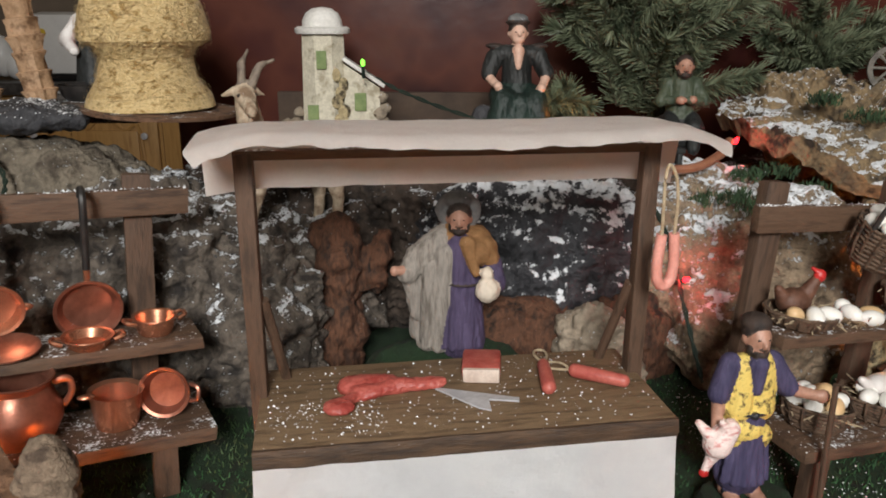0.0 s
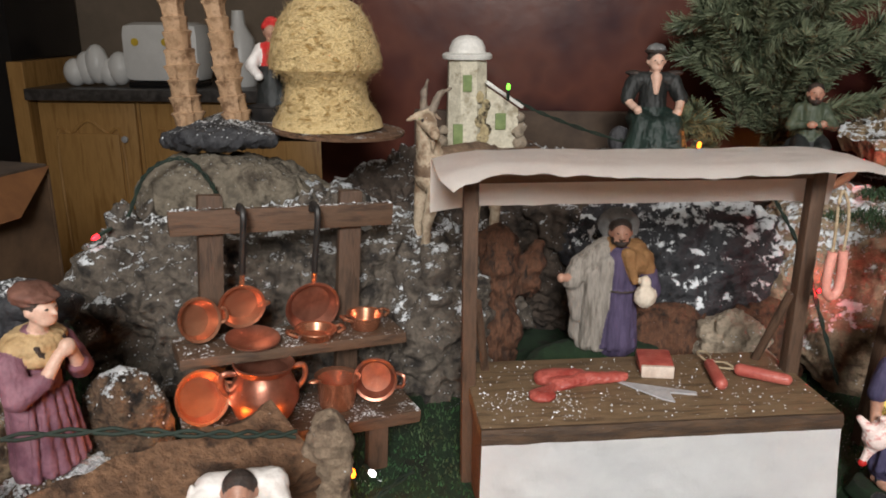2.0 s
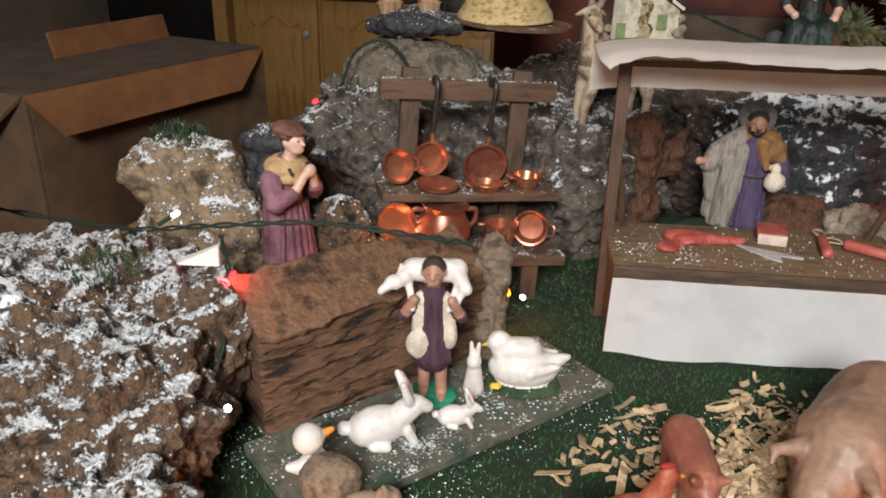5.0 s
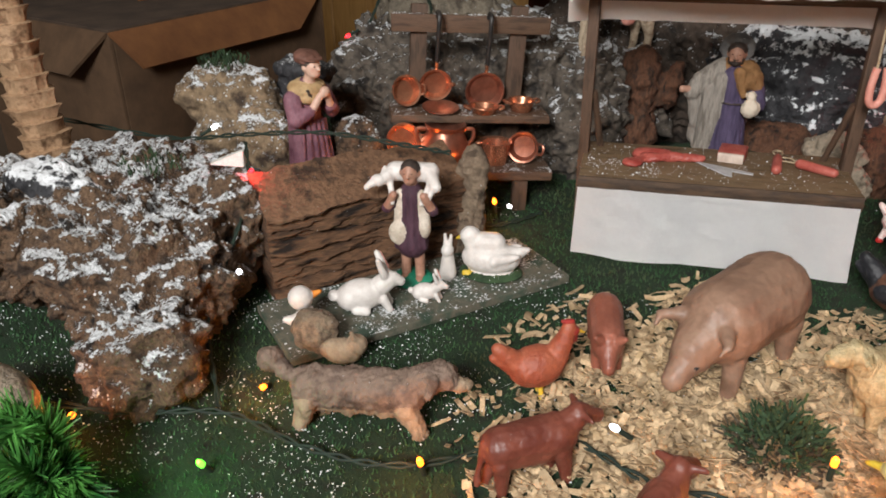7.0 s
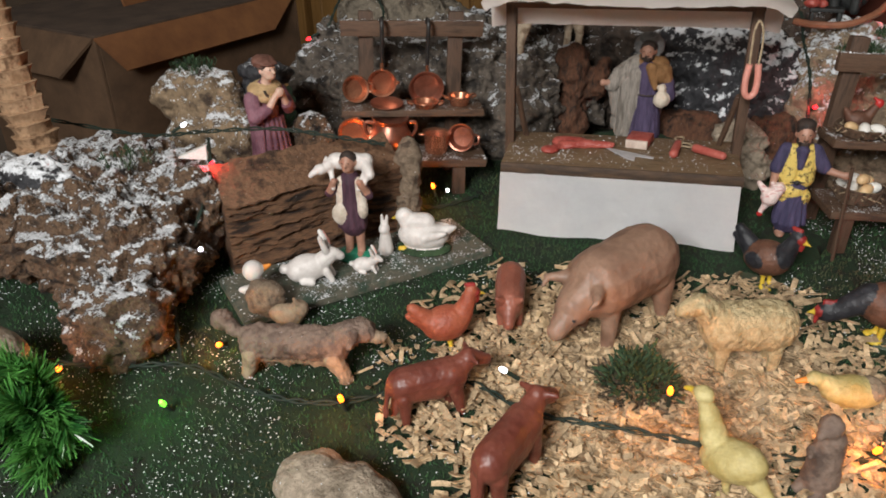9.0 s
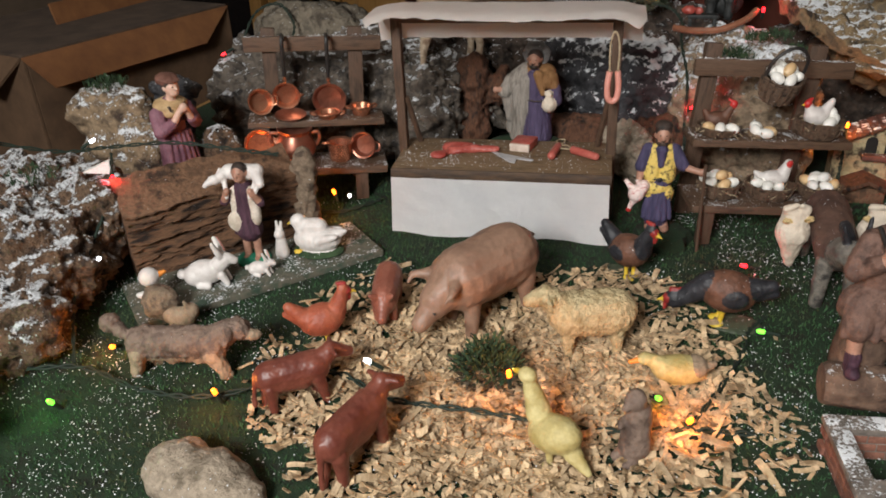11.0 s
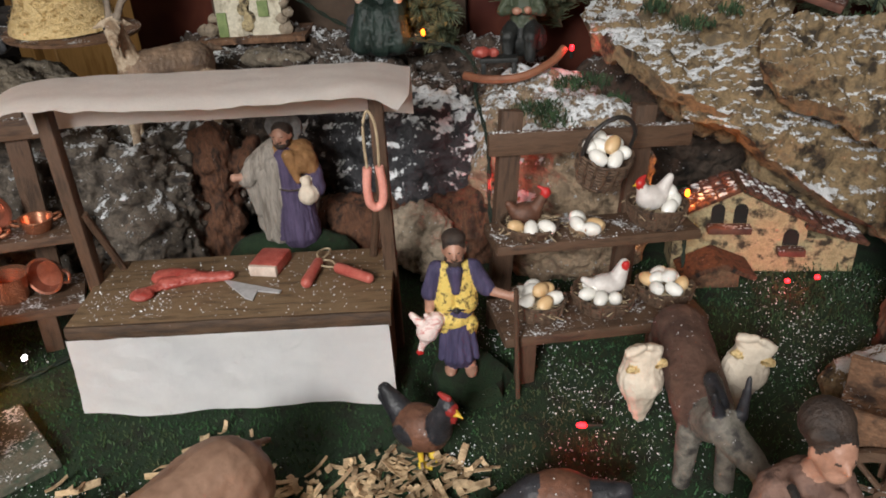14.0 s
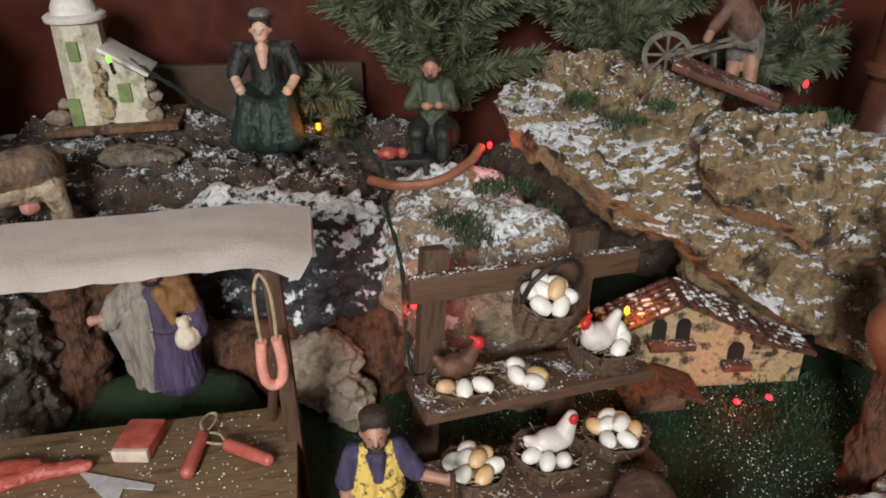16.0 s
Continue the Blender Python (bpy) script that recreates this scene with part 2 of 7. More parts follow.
# cardboard with the orange light of the small lamps put into its colour
CARD_LIT = mat("mat_card_orange_lit", ((0.15, 0.058, 0.020), (0.215, 0.09, 0.030)), 18, 0.8, bump=0.2, bscale=90, fine=0.1)
PINE = mat("mat_pine_cabinet", ((0.30, 0.155, 0.045), (0.44, 0.25, 0.085), (0.37, 0.20, 0.065)), 5, 0.42, bump=0.1, bscale=30, grain=(6, 6, 0.7), fine=0.12)
COUNTER = mat("mat_dark_counter", ((0.03, 0.027, 0.026), (0.085, 0.078, 0.075)), 40, 0.35, bump=0.1, fine=0.4)
BLACKGLASS = mat("mat_black_oven", ((0.008, 0.008, 0.009), (0.012, 0.012, 0.013)), 8, 0.18, bump=0.02)
ENAMEL = mat("mat_white_enamel", ((0.70, 0.70, 0.69), (0.76, 0.76, 0.75)), 12, 0.35, bump=0.03, fine=0.04)
PLASTER = mat("mat_room_plaster", ((0.20, 0.155, 0.115), (0.26, 0.20, 0.15)), 4, 0.9, bump=0.15, bscale=60, fine=0.05)
CEIL = mat("mat_ceiling", ((0.72, 0.70, 0.66), (0.76, 0.74, 0.70)), 4, 0.9, bump=0.1, bscale=60, fine=0.03)
FLOOR = mat("mat_floor_tile", ((0.20, 0.12, 0.075), (0.27, 0.17, 0.11)), 5, 0.4, bump=0.1, fine=0.1)
BRICKM = mat("mat_brick", ((0.14, 0.055, 0.035), (0.25, 0.11, 0.075)), 60, 0.85, bump=0.8, bscale=300, speck=0.6, vary=0.2)
MORTAR = mat("mat_snowy_mortar", ((0.12, 0.10, 0.085), (0.24, 0.20, 0.17)), 60, 0.9, bump=0.8, bscale=300, snow=0.5, speck=0.8)
FLAT_BLACK = mat("mat_flat_black_rock", ((0.010, 0.010, 0.012), (0.05, 0.05, 0.055), (0.022, 0.022, 0.026)), 40, 0.55, bump=1.0, bscale=120, snow=0.35, speck=0.9, depth=0.005)
# every shaving has a tint of its own
nt = SHAVING.node_tree
bs_ = nt.nodes["Principled BSDF"]
src_ = bs_.inputs["Base Color"].links[0].from_socket
gi_ = nt.nodes.new("ShaderNodeNewGeometry")
mr_ = nt.nodes.new("ShaderNodeMapRange")
mr_.inputs["To Min"].default_value, mr_.inputs["To Max"].default_value = 0.62, 1.30
nt.links.new(gi_.outputs["Random Per Island"], mr_.inputs["Value"])
hs_n = nt.nodes.new("ShaderNodeHueSaturation")
nt.links.new(mr_.outputs[0], hs_n.inputs["Value"])
nt.links.new(src_, hs_n.inputs["Color"])
nt.links.new(hs_n.outputs[0], bs_.inputs["Base Color"])
# felt lets some light through
nt = AWN.node_tree
tr_ = nt.nodes.new("ShaderNodeBsdfTranslucent")
tr_.inputs[0].default_value = (0.80, 0.66, 0.60, 1)
mx_ = nt.nodes.new("ShaderNodeMixShader")
mx_.inputs[0].default_value = 0.22
nt.links.new(nt.nodes["Principled BSDF"].outputs[0], mx_.inputs[1])
nt.links.new(tr_.outputs[0], mx_.inputs[2])
nt.links.new(mx_.outputs[0], nt.nodes["Material Output"].inputs[0])
# paints of the figurines
SKIN = mat("mat_skin_paint", ((0.30, 0.155, 0.105), (0.44, 0.24, 0.17)), 90, 0.5, bump=0.2)
SKIN_P = mat("mat_pale_skin_paint", ((0.58, 0.36, 0.27), (0.68, 0.46, 0.36)), 90, 0.45, bump=0.2)
HAIR = mat("mat_dark_hair_paint", ((0.018, 0.012, 0.010), (0.05, 0.032, 0.024)), 120, 0.6, bump=0.7, bscale=500)
P_PURPLE = mat("mat_purple_cloth", ((0.042, 0.030, 0.068), (0.085, 0.062, 0.125)), 50, 0.8, bump=0.7, bscale=180, grain=(3, 3, 0.4), speck=0.15)
P_GREYR = mat("mat_grey_cloak", ((0.14, 0.12, 0.10), (0.31, 0.275, 0.24), (0.225, 0.20, 0.175)), 45, 0.85, bump=0.8, bscale=170, grain=(3, 3, 0.4), speck=0.2)
P_BROWNC = mat("mat_tan_cape", ((0.16, 0.075, 0.025), (0.27, 0.14, 0.055)), 50, 0.85, bump=0.6, bscale=180, speck=0.2)
P_GREYHAT = mat("mat_grey_hat", ((0.11, 0.11, 0.11), (0.19, 0.19, 0.185)), 60, 0.85, bump=0.5, speck=0.4)
P_NAVY = mat("mat_navy_cloth", ((0.035, 0.03, 0.075), (0.075, 0.062, 0.13)), 50, 0.75, bump=0.7, bscale=180, grain=(3, 3, 0.4), speck=0.2)
P_YELLOW = mat("mat_patterned_yellow", ((0.10, 0.065, 0.025), (0.72, 0.54, 0.14), (0.66, 0.48, 0.12)), 230, 0.7, bump=0.3, fine=0.1)
P_BLACK = mat("mat_gloss_black", ((0.008, 0.009, 0.009), (0.020, 0.022, 0.021)), 60, 0.6, bump=0.5, bscale=160, speck=0.3)
P_GREEND = mat("mat_dark_green_gloss", ((0.005, 0.013, 0.010), (0.012, 0.028, 0.022)), 50, 0.56, bump=0.8, bscale=150, speck=0.25)
P_GREENJ = mat("mat_olive_jacket", ((0.035, 0.05, 0.03), (0.075, 0.09, 0.055)), 60, 0.55, bump=0.5, speck=0.3)
P_WHITE = mat("mat_white_paint", ((0.58, 0.53, 0.50), (0.72, 0.68, 0.65)), 70, 0.45, bump=0.4, bscale=220, fine=0.08)
P_STRIPE = mat("mat_striped_pink_fowl", ((0.55, 0.20, 0.18), (0.80, 0.66, 0.62), (0.78, 0.62, 0.58)), 130, 0.5, bump=0.4, grain=(0.5, 2, 2))
P_RED = mat("mat_red_paint", ((0.42, 0.018, 0.018), (0.58, 0.04, 0.035)), 90, 0.4, bump=0.3)
P_MAUVE = mat("mat_mauve_cloth", ((0.13, 0.05, 0.075), (0.24, 0.11, 0.14)), 50, 0.7, bump=0.6, bscale=180)
P_STRAWC = mat("mat_straw_cloth", ((0.38, 0.24, 0.11), (0.55, 0.38, 0.20)), 60, 0.7, bump=0.6, bscale=220)
P_BROWNHAT = mat("mat_brown_hat", ((0.11, 0.045, 0.03), (0.19, 0.085, 0.06)), 60, 0.7, bump=0.4)
P_WINE = mat("mat_wine_tunic", ((0.04, 0.015, 0.028), (0.085, 0.035, 0.055)), 60, 0.7, bump=0.7, bscale=180, grain=(3, 3, 0.5))
P_FLEECE = mat("mat_fleece_vest", ((0.52, 0.43, 0.34), (0.72, 0.64, 0.55)), 90, 0.85, bump=1.0, bscale=350)
P_TURQ = mat("mat_green_base", ((0.01, 0.16, 0.09), (0.03, 0.28, 0.17)), 60, 0.4, bump=0.3, speck=0.4)
PIG = mat("mat_pig_paint", ((0.16, 0.088, 0.058), (0.29, 0.175, 0.12), (0.22, 0.128, 0.088)), 22, 0.5, bump=0.25, bscale=160, fine=0.1, speck=0.15)
PIGLET = mat("mat_red_brown_plastic", ((0.22, 0.07, 0.045), (0.32, 0.115, 0.075)), 30, 0.42, bump=0.3, bscale=160, fine=0.12, speck=0.2)
COW = mat("mat_cow_plastic", ((0.12, 0.030, 0.020), (0.22, 0.066, 0.042)), 26, 0.42, bump=0.3, bscale=140, fine=0.12, speck=0.2)
SHEEP = mat("mat_sheep_paint", ((0.34, 0.25, 0.12), (0.56, 0.45, 0.26), (0.45, 0.34, 0.18)), 60, 0.65, bump=1.0, bscale=190, depth=0.004)
DOGM = mat("mat_dog_fur", ((0.085, 0.055, 0.042), (0.21, 0.145, 0.11), (0.14, 0.095, 0.075)), 40, 0.75, bump=0.9, bscale=240, speck=0.3)
DOGL = mat("mat_dog_pale_fur", ((0.20, 0.14, 0.09), (0.38, 0.28, 0.19)), 40, 0.75, bump=0.9, bscale=240)
GOATM = mat("mat_goat_paint", ((0.22, 0.145, 0.09), (0.50, 0.40, 0.29), (0.38, 0.28, 0.19)), 60, 0.65, bump=0.7, bscale=260, speck=0.3)
GOATD = mat("mat_goat_dark", ((0.07, 0.045, 0.03), (0.24, 0.16, 0.105)), 40, 0.65, bump=0.9, bscale=200, speck=0.4)
HORN = mat("mat_horn", ((0.13, 0.10, 0.08), (0.26, 0.21, 0.16)), 80, 0.6, bump=0.8, bscale=400)
GOOSE_Y = mat("mat_yellow_goose", ((0.42, 0.32, 0.11), (0.58, 0.49, 0.23)), 40, 0.6, bump=0.5, bscale=220)
HENB = mat("mat_brown_feather", ((0.07, 0.03, 0.018), (0.17, 0.075, 0.045)), 60, 0.55, bump=0.6, bscale=220, speck=0.5)
HEND = mat("mat_black_feather", ((0.010, 0.011, 0.014), (0.03, 0.03, 0.036)), 60, 0.45, bump=0.6, bscale=220, speck=0.3)
HENR = mat("mat_red_hen", ((0.27, 0.060, 0.030), (0.40, 0.115, 0.060)), 50, 0.5, bump=0.6, bscale=220, speck=0.2)
P_COMB = mat("mat_dark_red_comb", ((0.20, 0.015, 0.014), (0.36, 0.035, 0.03)), 90, 0.5, bump=0.4, bscale=300)
YELLOW = mat("mat_yellow_legs", ((0.60, 0.40, 0.03), (0.72, 0.52, 0.06)), 90, 0.5)
ORANGE = mat("mat_orange_beak", ((0.75, 0.22, 0.03), (0.80, 0.30, 0.05)), 90, 0.5)
SACK = mat("mat_white_sack", ((0.56, 0.47, 0.37), (0.72, 0.63, 0.52)), 40, 0.8, bump=0.7, bscale=130, fine=0.1)
DONKEY = mat("mat_donkey_paint", ((0.035, 0.032, 0.03), (0.17, 0.155, 0.13), (0.09, 0.08, 0.07)), 55, 0.7, bump=0.5, speck=0.5)
BLANKET = mat("mat_brown_blanket", ((0.06, 0.03, 0.022), (0.13, 0.07, 0.05)), 45, 0.8, bump=0.6, speck=0.5)
P_DUSTY = mat("mat_dusty_brown_cloth", ((0.05, 0.026, 0.020), (0.165, 0.092, 0.068), (0.095, 0.052, 0.040)), 50, 0.75, bump=0.7, bscale=170, speck=0.25)
LOG = mat("mat_log_bark", ((0.07, 0.04, 0.028), (0.20, 0.125, 0.085)), 50, 0.85, bump=1.0, bscale=200, snow=0.2, speck=0.5)
LED_O = glow_mat("mat_led_orange", (1.0, 0.22, 0.015), 4.5)
LED_R = glow_mat("mat_led_red", (1.0, 0.02, 0.03), 4)
LED_W = glow_mat("mat_led_white", (0.9, 0.92, 1.0), 6)
LED_G = glow_mat("mat_led_green", (0.2, 1.0, 0.06), 2.2)

CALM = (SKIN, SKIN_P, HAIR)

# ---- builders ----


def mesh_of(bm, name, m, smooth=True):
    me = bpy.data.meshes.new(name)
    bm.normal_update()
    bm.to_mesh(me)
    bm.free()
    me.materials.append(m)
    if smooth:
        me.polygons.foreach_set("use_smooth", [True] * len(me.polygons))
        me.set_sharp_from_angle(angle=radians(38))
    return me


def part(name, bm, m, parent, label="", smooth=True, at=None):
    ob = new(name, mesh_of(bm, name, m, smooth))
    ob.parent = parent
    if at is not None:
        ob.matrix_local = at
    return tagged(ob, label)


def shared(name, me, parent, at, label=""):
    ob = new(name, me)
    ob.parent = parent
    ob.matrix_local = at
    return tagged(ob, label)


def thing(name, m, label, category, group="", kind=""):
    ob = new(name)
    ob.empty_display_size = 0.02
    ob.matrix_world = m
    return tagged(ob, label, category, group, kind)


def single(name, bm, m, at, label, category, group="", kind="", smooth=True):
    ob = new(name, mesh_of(bm, name, m, smooth))
    ob.matrix_world = at
    return tagged(ob, label, category, group, kind)


def block(bm, c, s, m=None, bevel=0.0012, rough=0.0, seed=0):
    """A bevelled box with centre c and sizes s; rough: uneven corners."""
    r = bmesh.ops.create_cube(bm, size=1)
    vs = r["verts"]
    rnd = random.Random(seed)
    for v in vs:
        v.co = Vector((v.co.x * s[0] + c[0] + rnd.uniform(-rough, rough), v.co.y * s[1] + c[1] + rnd.uniform(-rough, rough), v.co.z * s[2] + c[2] + rnd.uniform(-rough, rough)))
    if bevel:
        es = list({e for v in vs for e in v.link_edges})
        out = bmesh.ops.bevel(bm, geom=es, offset=bevel, segments=2, affect="EDGES", profile=0.6)
        vs = list({v for f in out["faces"] for v in f.verts} | {v for v in vs if v.is_valid})
    if m is not None:
        bmesh.ops.transform(bm, matrix=m, verts=vs)
    return vs


def lathe(bm, prof, segs=28, m=None, wob=0.0, seed=0):
    """A body of revolution about z from (radius, height) pairs."""
    rings = []
    vs = []
    for k, (r, z) in enumerate(prof):
        if r < 1e-6:
            ring = [bm.verts.new((0, 0, z))]
        else:
            ring = []
            for i in range(segs):
                a = 2 * math.pi * i / segs
                q = r * (1 + wob * noise.noise(Vector((math.cos(a) * 2 + seed, math.sin(a) * 2, z * 40))))
                ring.append(bm.verts.new((q * math.cos(a), q * math.sin(a), z)))
        rings.append(ring)
        vs += ring
    for a, b in zip(rings, rings[1:]):
        for i in range(segs):
            j = (i + 1) % segs
            if len(a) == 1 and len(b) > 1:
                bm.faces.new((a[0], b[j], b[i]))
            elif len(b) == 1 and len(a) > 1:
                bm.faces.new((a[i], a[j], b[0]))
            elif len(a) > 1:
                bm.faces.new((a[i], a[j], b[j], b[i]))
    if m is not None:
        bmesh.ops.transform(bm, matrix=m, verts=vs)
    return vs


def tube(bm, pts, r, segs=8, taper=1.0):
    """A round bar along the points."""
    pts = [Vector(p) for p in pts]
    rings = []
    n = len(pts)
    up = Vector((0.13, 0.21, 0.97))
    for i, p in enumerate(pts):
        d = (pts[min(i + 1, n - 1)] - pts[max(i - 1, 0)]).normalized()
        a = d.cross(up)
        if a.length < 0.05:
            a = d.cross(Vector((1, 0, 0)))
        a.normalize()
        b = d.cross(a)
        q = r * (1 + (taper - 1) * i / max(n - 1, 1))
        rings.append([bm.verts.new(p + (a * math.cos(t) + b * math.sin(t)) * q) for t in (2 * math.pi * k / segs for k in range(segs))])
    for x, y in zip(rings, rings[1:]):
        for k in range(segs):
            bm.faces.new((x[k], x[(k + 1) % segs], y[(k + 1) % segs], y[k]))
    bm.faces.new(rings[0][::-1])
    bm.faces.new(rings[-1])


def curve_pts(ctrl, n=8):
    """Smooth points through the control points."""
    c = [Vector(p) for p in ctrl]
    c = [c[0] * 2 - c[1]] + c + [c[-1] * 2 - c[-2]]
    out = []
    for i in range(1, len(c) - 2):
        for k in range(n):
            t = k / n
            a, b, d, e = c[i - 1], c[i], c[i + 1], c[i + 2]
            out.append(0.5 * ((2 * b) + (d - a) * t + (2 * a - 5 * b + 4 * d - e) * t * t + (3 * b - a - 3 * d + e) * t ** 3))
    out.append(c[-2])
    return out


def ball(bm, c, r, segs=16, rot=None):
    """An ellipsoid with the half sizes r."""
    m = Matrix.Translation(c) @ (rot or Matrix()) @ Matrix.Diagonal((*r, 1))
    return bmesh.ops.create_uvsphere(bm, u_segments=segs, v_segments=max(6, segs * 2 // 3), radius=1, matrix=m)["verts"]


def C(a, b, r1, r2, k=0):
    return ("c", Vector(a), Vector(b), r1, r2, k)


def E(c, r, k=0, rot=(0, 0, 0)):
    return ("e", Vector(c), Vector(r), Euler([radians(q) for q in rot]).to_matrix().to_4x4(), 0, k)


def capsule(bm, a, b, r1, r2, segs=14):
    d = b - a
    q = d.to_track_quat("Z", "Y").to_matrix().to_4x4() if d.length > 1e-6 else Matrix()
    prof = [(0, -r1)] + [(r1 * math.sin(t), -r1 * math.cos(t)) for t in (math.pi / 8 * k for k in range(1, 5))]
    prof += [(r2 * math.cos(t), d.length + r2 * math.sin(t)) for t in (math.pi / 8 * k for k in range(0, 4))] + [(0, d.length + r2)]
    lathe(bm, prof, segs, Matrix.Translation(a) @ q)


def fuse(name, prims, mats, at, voxel, label, category, group="", kind="", amp=0.0, freq=30.0, seed=0.0, relief=0.5, ridge=0.0, stretch=None):
    """One plain mesh melted together from rounded forms; each face takes the paint of the form that it lies on."""
    if group == "nativity figurines":
        stretch, amp = (1, 1, 0.28), amp * 1.8
    bm = bmesh.new()
    for p in prims:
        if p[0] == "c":
            capsule(bm, p[1], p[2], p[3], p[4])
        else:
            ball(bm, p[1], p[2], 18, p[3])
    bmesh.ops.recalc_face_normals(bm, faces=bm.faces)
    me = bpy.data.meshes.new("raw")
    bm.to_mesh(me)
    bm.free()
    tmp = new("raw", me)
    rm = tmp.modifiers.new("melt", "REMESH")
    rm.mode, rm.voxel_size = "VOXEL", voxel
    sm = tmp.modifiers.new("soft", "SMOOTH")
    sm.factor, sm.iterations = 0.5, 2
    dg = bpy.context.evaluated_depsgraph_get()
    out = bpy.data.meshes.new_from_object(tmp.evaluated_get(dg))
    bpy.data.objects.remove(tmp)
    bpy.data.meshes.remove(me)
    out.name = name
    for m in mats:
        out.materials.append(m)
    n = len(out.polygons)
    if len(mats) > 1:
        cen = np.empty(n * 3)
        out.polygons.foreach_get("center", cen)
        cen = cen.reshape(-1, 3)
        best, idx = np.full(n, 1e9), np.zeros(n, int)
        for p in prims:
            if p[0] == "c":
                a, b = np.array(p[1]), np.array(p[2])
                ab = b - a
                t = np.clip((cen - a) @ ab / max(ab @ ab, 1e-12), 0, 1)
                d = np.linalg.norm(cen - a - t[:, None] * ab, axis=1) - (p[3] + (p[4] - p[3]) * t)
            else:
                q = (cen - np.array(p[1])) @ np.array(p[3].to_3x3())
                r = np.array(p[2])
                l = np.linalg.norm(q / r, axis=1)
                d = (l - 1) * np.linalg.norm(q, axis=1) / np.maximum(l, 1e-6)
            w = d < best - 1e-5
            best[w], idx[w] = d[w], p[5]
        out.polygons.foreach_set("material_index", idx)
    if amp:
        soft = np.ones(len(out.vertices))
        if len(mats) > 1:
            for f in out.polygons:
                if mats[idx[f.index]] in CALM:
                    soft[list(f.vertices)] = 0.15
        off = Vector((seed * 3.7, seed * 1.9, seed * 2.3))
        cos, nos = [v.co.copy() for v in out.vertices], [v.normal.copy() for v in out.vertices]
        for v, c, nn in zip(out.vertices, cos, nos):
            p = (c + off) * freq
            if stretch:
                p = Vector((p.x * stretch[0], p.y * stretch[1], p.z * stretch[2]))
            h = noise.fractal(p * 0.8, 1.0, 2.0, 3) + relief * noise.fractal(p * 3.5, 1.1, 2.0, 3)
            if ridge:
                d = noise.voronoi(p * 0.95)[0]
                h += ridge * (1.3 * min(d[1] - d[0], 0.6) - 0.4) + 0.25 * ridge * min(1.0, 4 * abs(noise.noise(p * 1.9)))
            v.co = c + nn * (amp * h * soft[v.index])
    out.polygons.foreach_set("use_smooth", [True] * n)
    ob = new(name, out)
    ob.matrix_world = at
    return tagged(ob, label, category, group, kind)


def rock(name, prims, m, label, amp=0.009, freq=22, seed=0, voxel=0.0031, relief=0.55, ridge=0.9, category="rock", stretch=None):
    """A rock from forms in world places, with its origin at its base."""
    cx = sum(p[1].x for p in prims) / len(prims)
    cy = sum(p[1].y for p in prims) / len(prims)
    o = Vector((cx, cy, 0))
    moved = [(p[0], p[1] - o, p[2] - o if p[0] == "c" else p[2], *p[3:]) for p in prims]
    return fuse(name, moved, [m], pose(cx, cy, 0), voxel, label, category, "rocks of the landscape", "", amp, freq, seed, relief, ridge, stretch)


# ---- the room ----


def wall(name, c, s, m, label):
    bm = bmesh.new()
    block(bm, (0, 0, 0), s, bevel=0.004)
    single(name, bm, m, pose(*c), label, "wall" if "wall" in name else name, kind="structure", smooth=False)


wall("floor", (-0.4, 1.0, -0.9), (5.6, 6.2, 0.1), FLOOR, "brown tiled kitchen floor")
wall("ceiling", (-0.4, 1.0, 1.68), (5.6, 6.2, 0.1), CEIL, "plain white room ceiling")
wall("wall_north", (-0.4, 3.85, 0.39), (5.4, 0.1, 2.48), PLASTER, "warm beige kitchen wall behind the cabinets")
wall("wall_south", (-0.4, -1.85, 0.39), (5.4, 0.1, 2.48), PLASTER, "warm beige room wall")
wall("wall_west", (-3.15, 1.0, 0.39), (0.1, 5.6, 2.48), PLASTER, "warm beige room wall")
wall("wall_east", (2.35, 1.0, 0.39), (0.1, 5.6, 2.48), PLASTER, "warm beige room wall")

# table under the landscape
dt = thing("display_table", pose(0.08, 0.36, -0.85), "plain wooden table that carries the landscape", "table")
bm = bmesh.new()
block(bm, (0, 0, 0.831), (1.56, 1.42, 0.03), bevel=0.003)
part("tabletop", bm, PINE, dt)
for x in (-0.7, 0.7):
    for y in (-0.62, 0.62):
        bm = bmesh.new()
        block(bm, (x, y, 0.408), (0.06, 0.06, 0.816), bevel=0.003)
        part("leg", bm, PINE, dt)

# the turf
bm = bmesh.new()
bmesh.ops.create_grid(bm, x_segments=60, y_segments=52, size=0.5)
for v in bm.verts:
    v.co = Vector((v.co.x * 1.52, v.co.y * 1.38, 0.0012 * noise.noise(v.co * 9)))
single("ground", bm, GRASS_BASE, pose(0.08, 0.36, 0.0), "dark green artificial turf mat dusted with white flakes", "turf", kind="structure")

# maroon panel behind the landscape
bm = bmesh.new()
block(bm, (0, 0, 0.32), (1.28, 0.02, 0.64), bevel=0.003)
single("backdrop", bm, PANEL, pose(0.29, 1.02, 0.0), "glossy dark maroon panel standing behind the landscape", "panel", kind="structure", smooth=False)
bm = bmesh.new()
block(bm, (0, 0, 0.115), (0.36, 0.012, 0.23), bevel=0.002)
single("cardboard_strip", bm, CARD, pose(-0.03, 0.985, 0.0), "brown cardboard strip leaning along the maroon panel", "cardboard", smooth=False)

# ---- kitchen in the distance ----


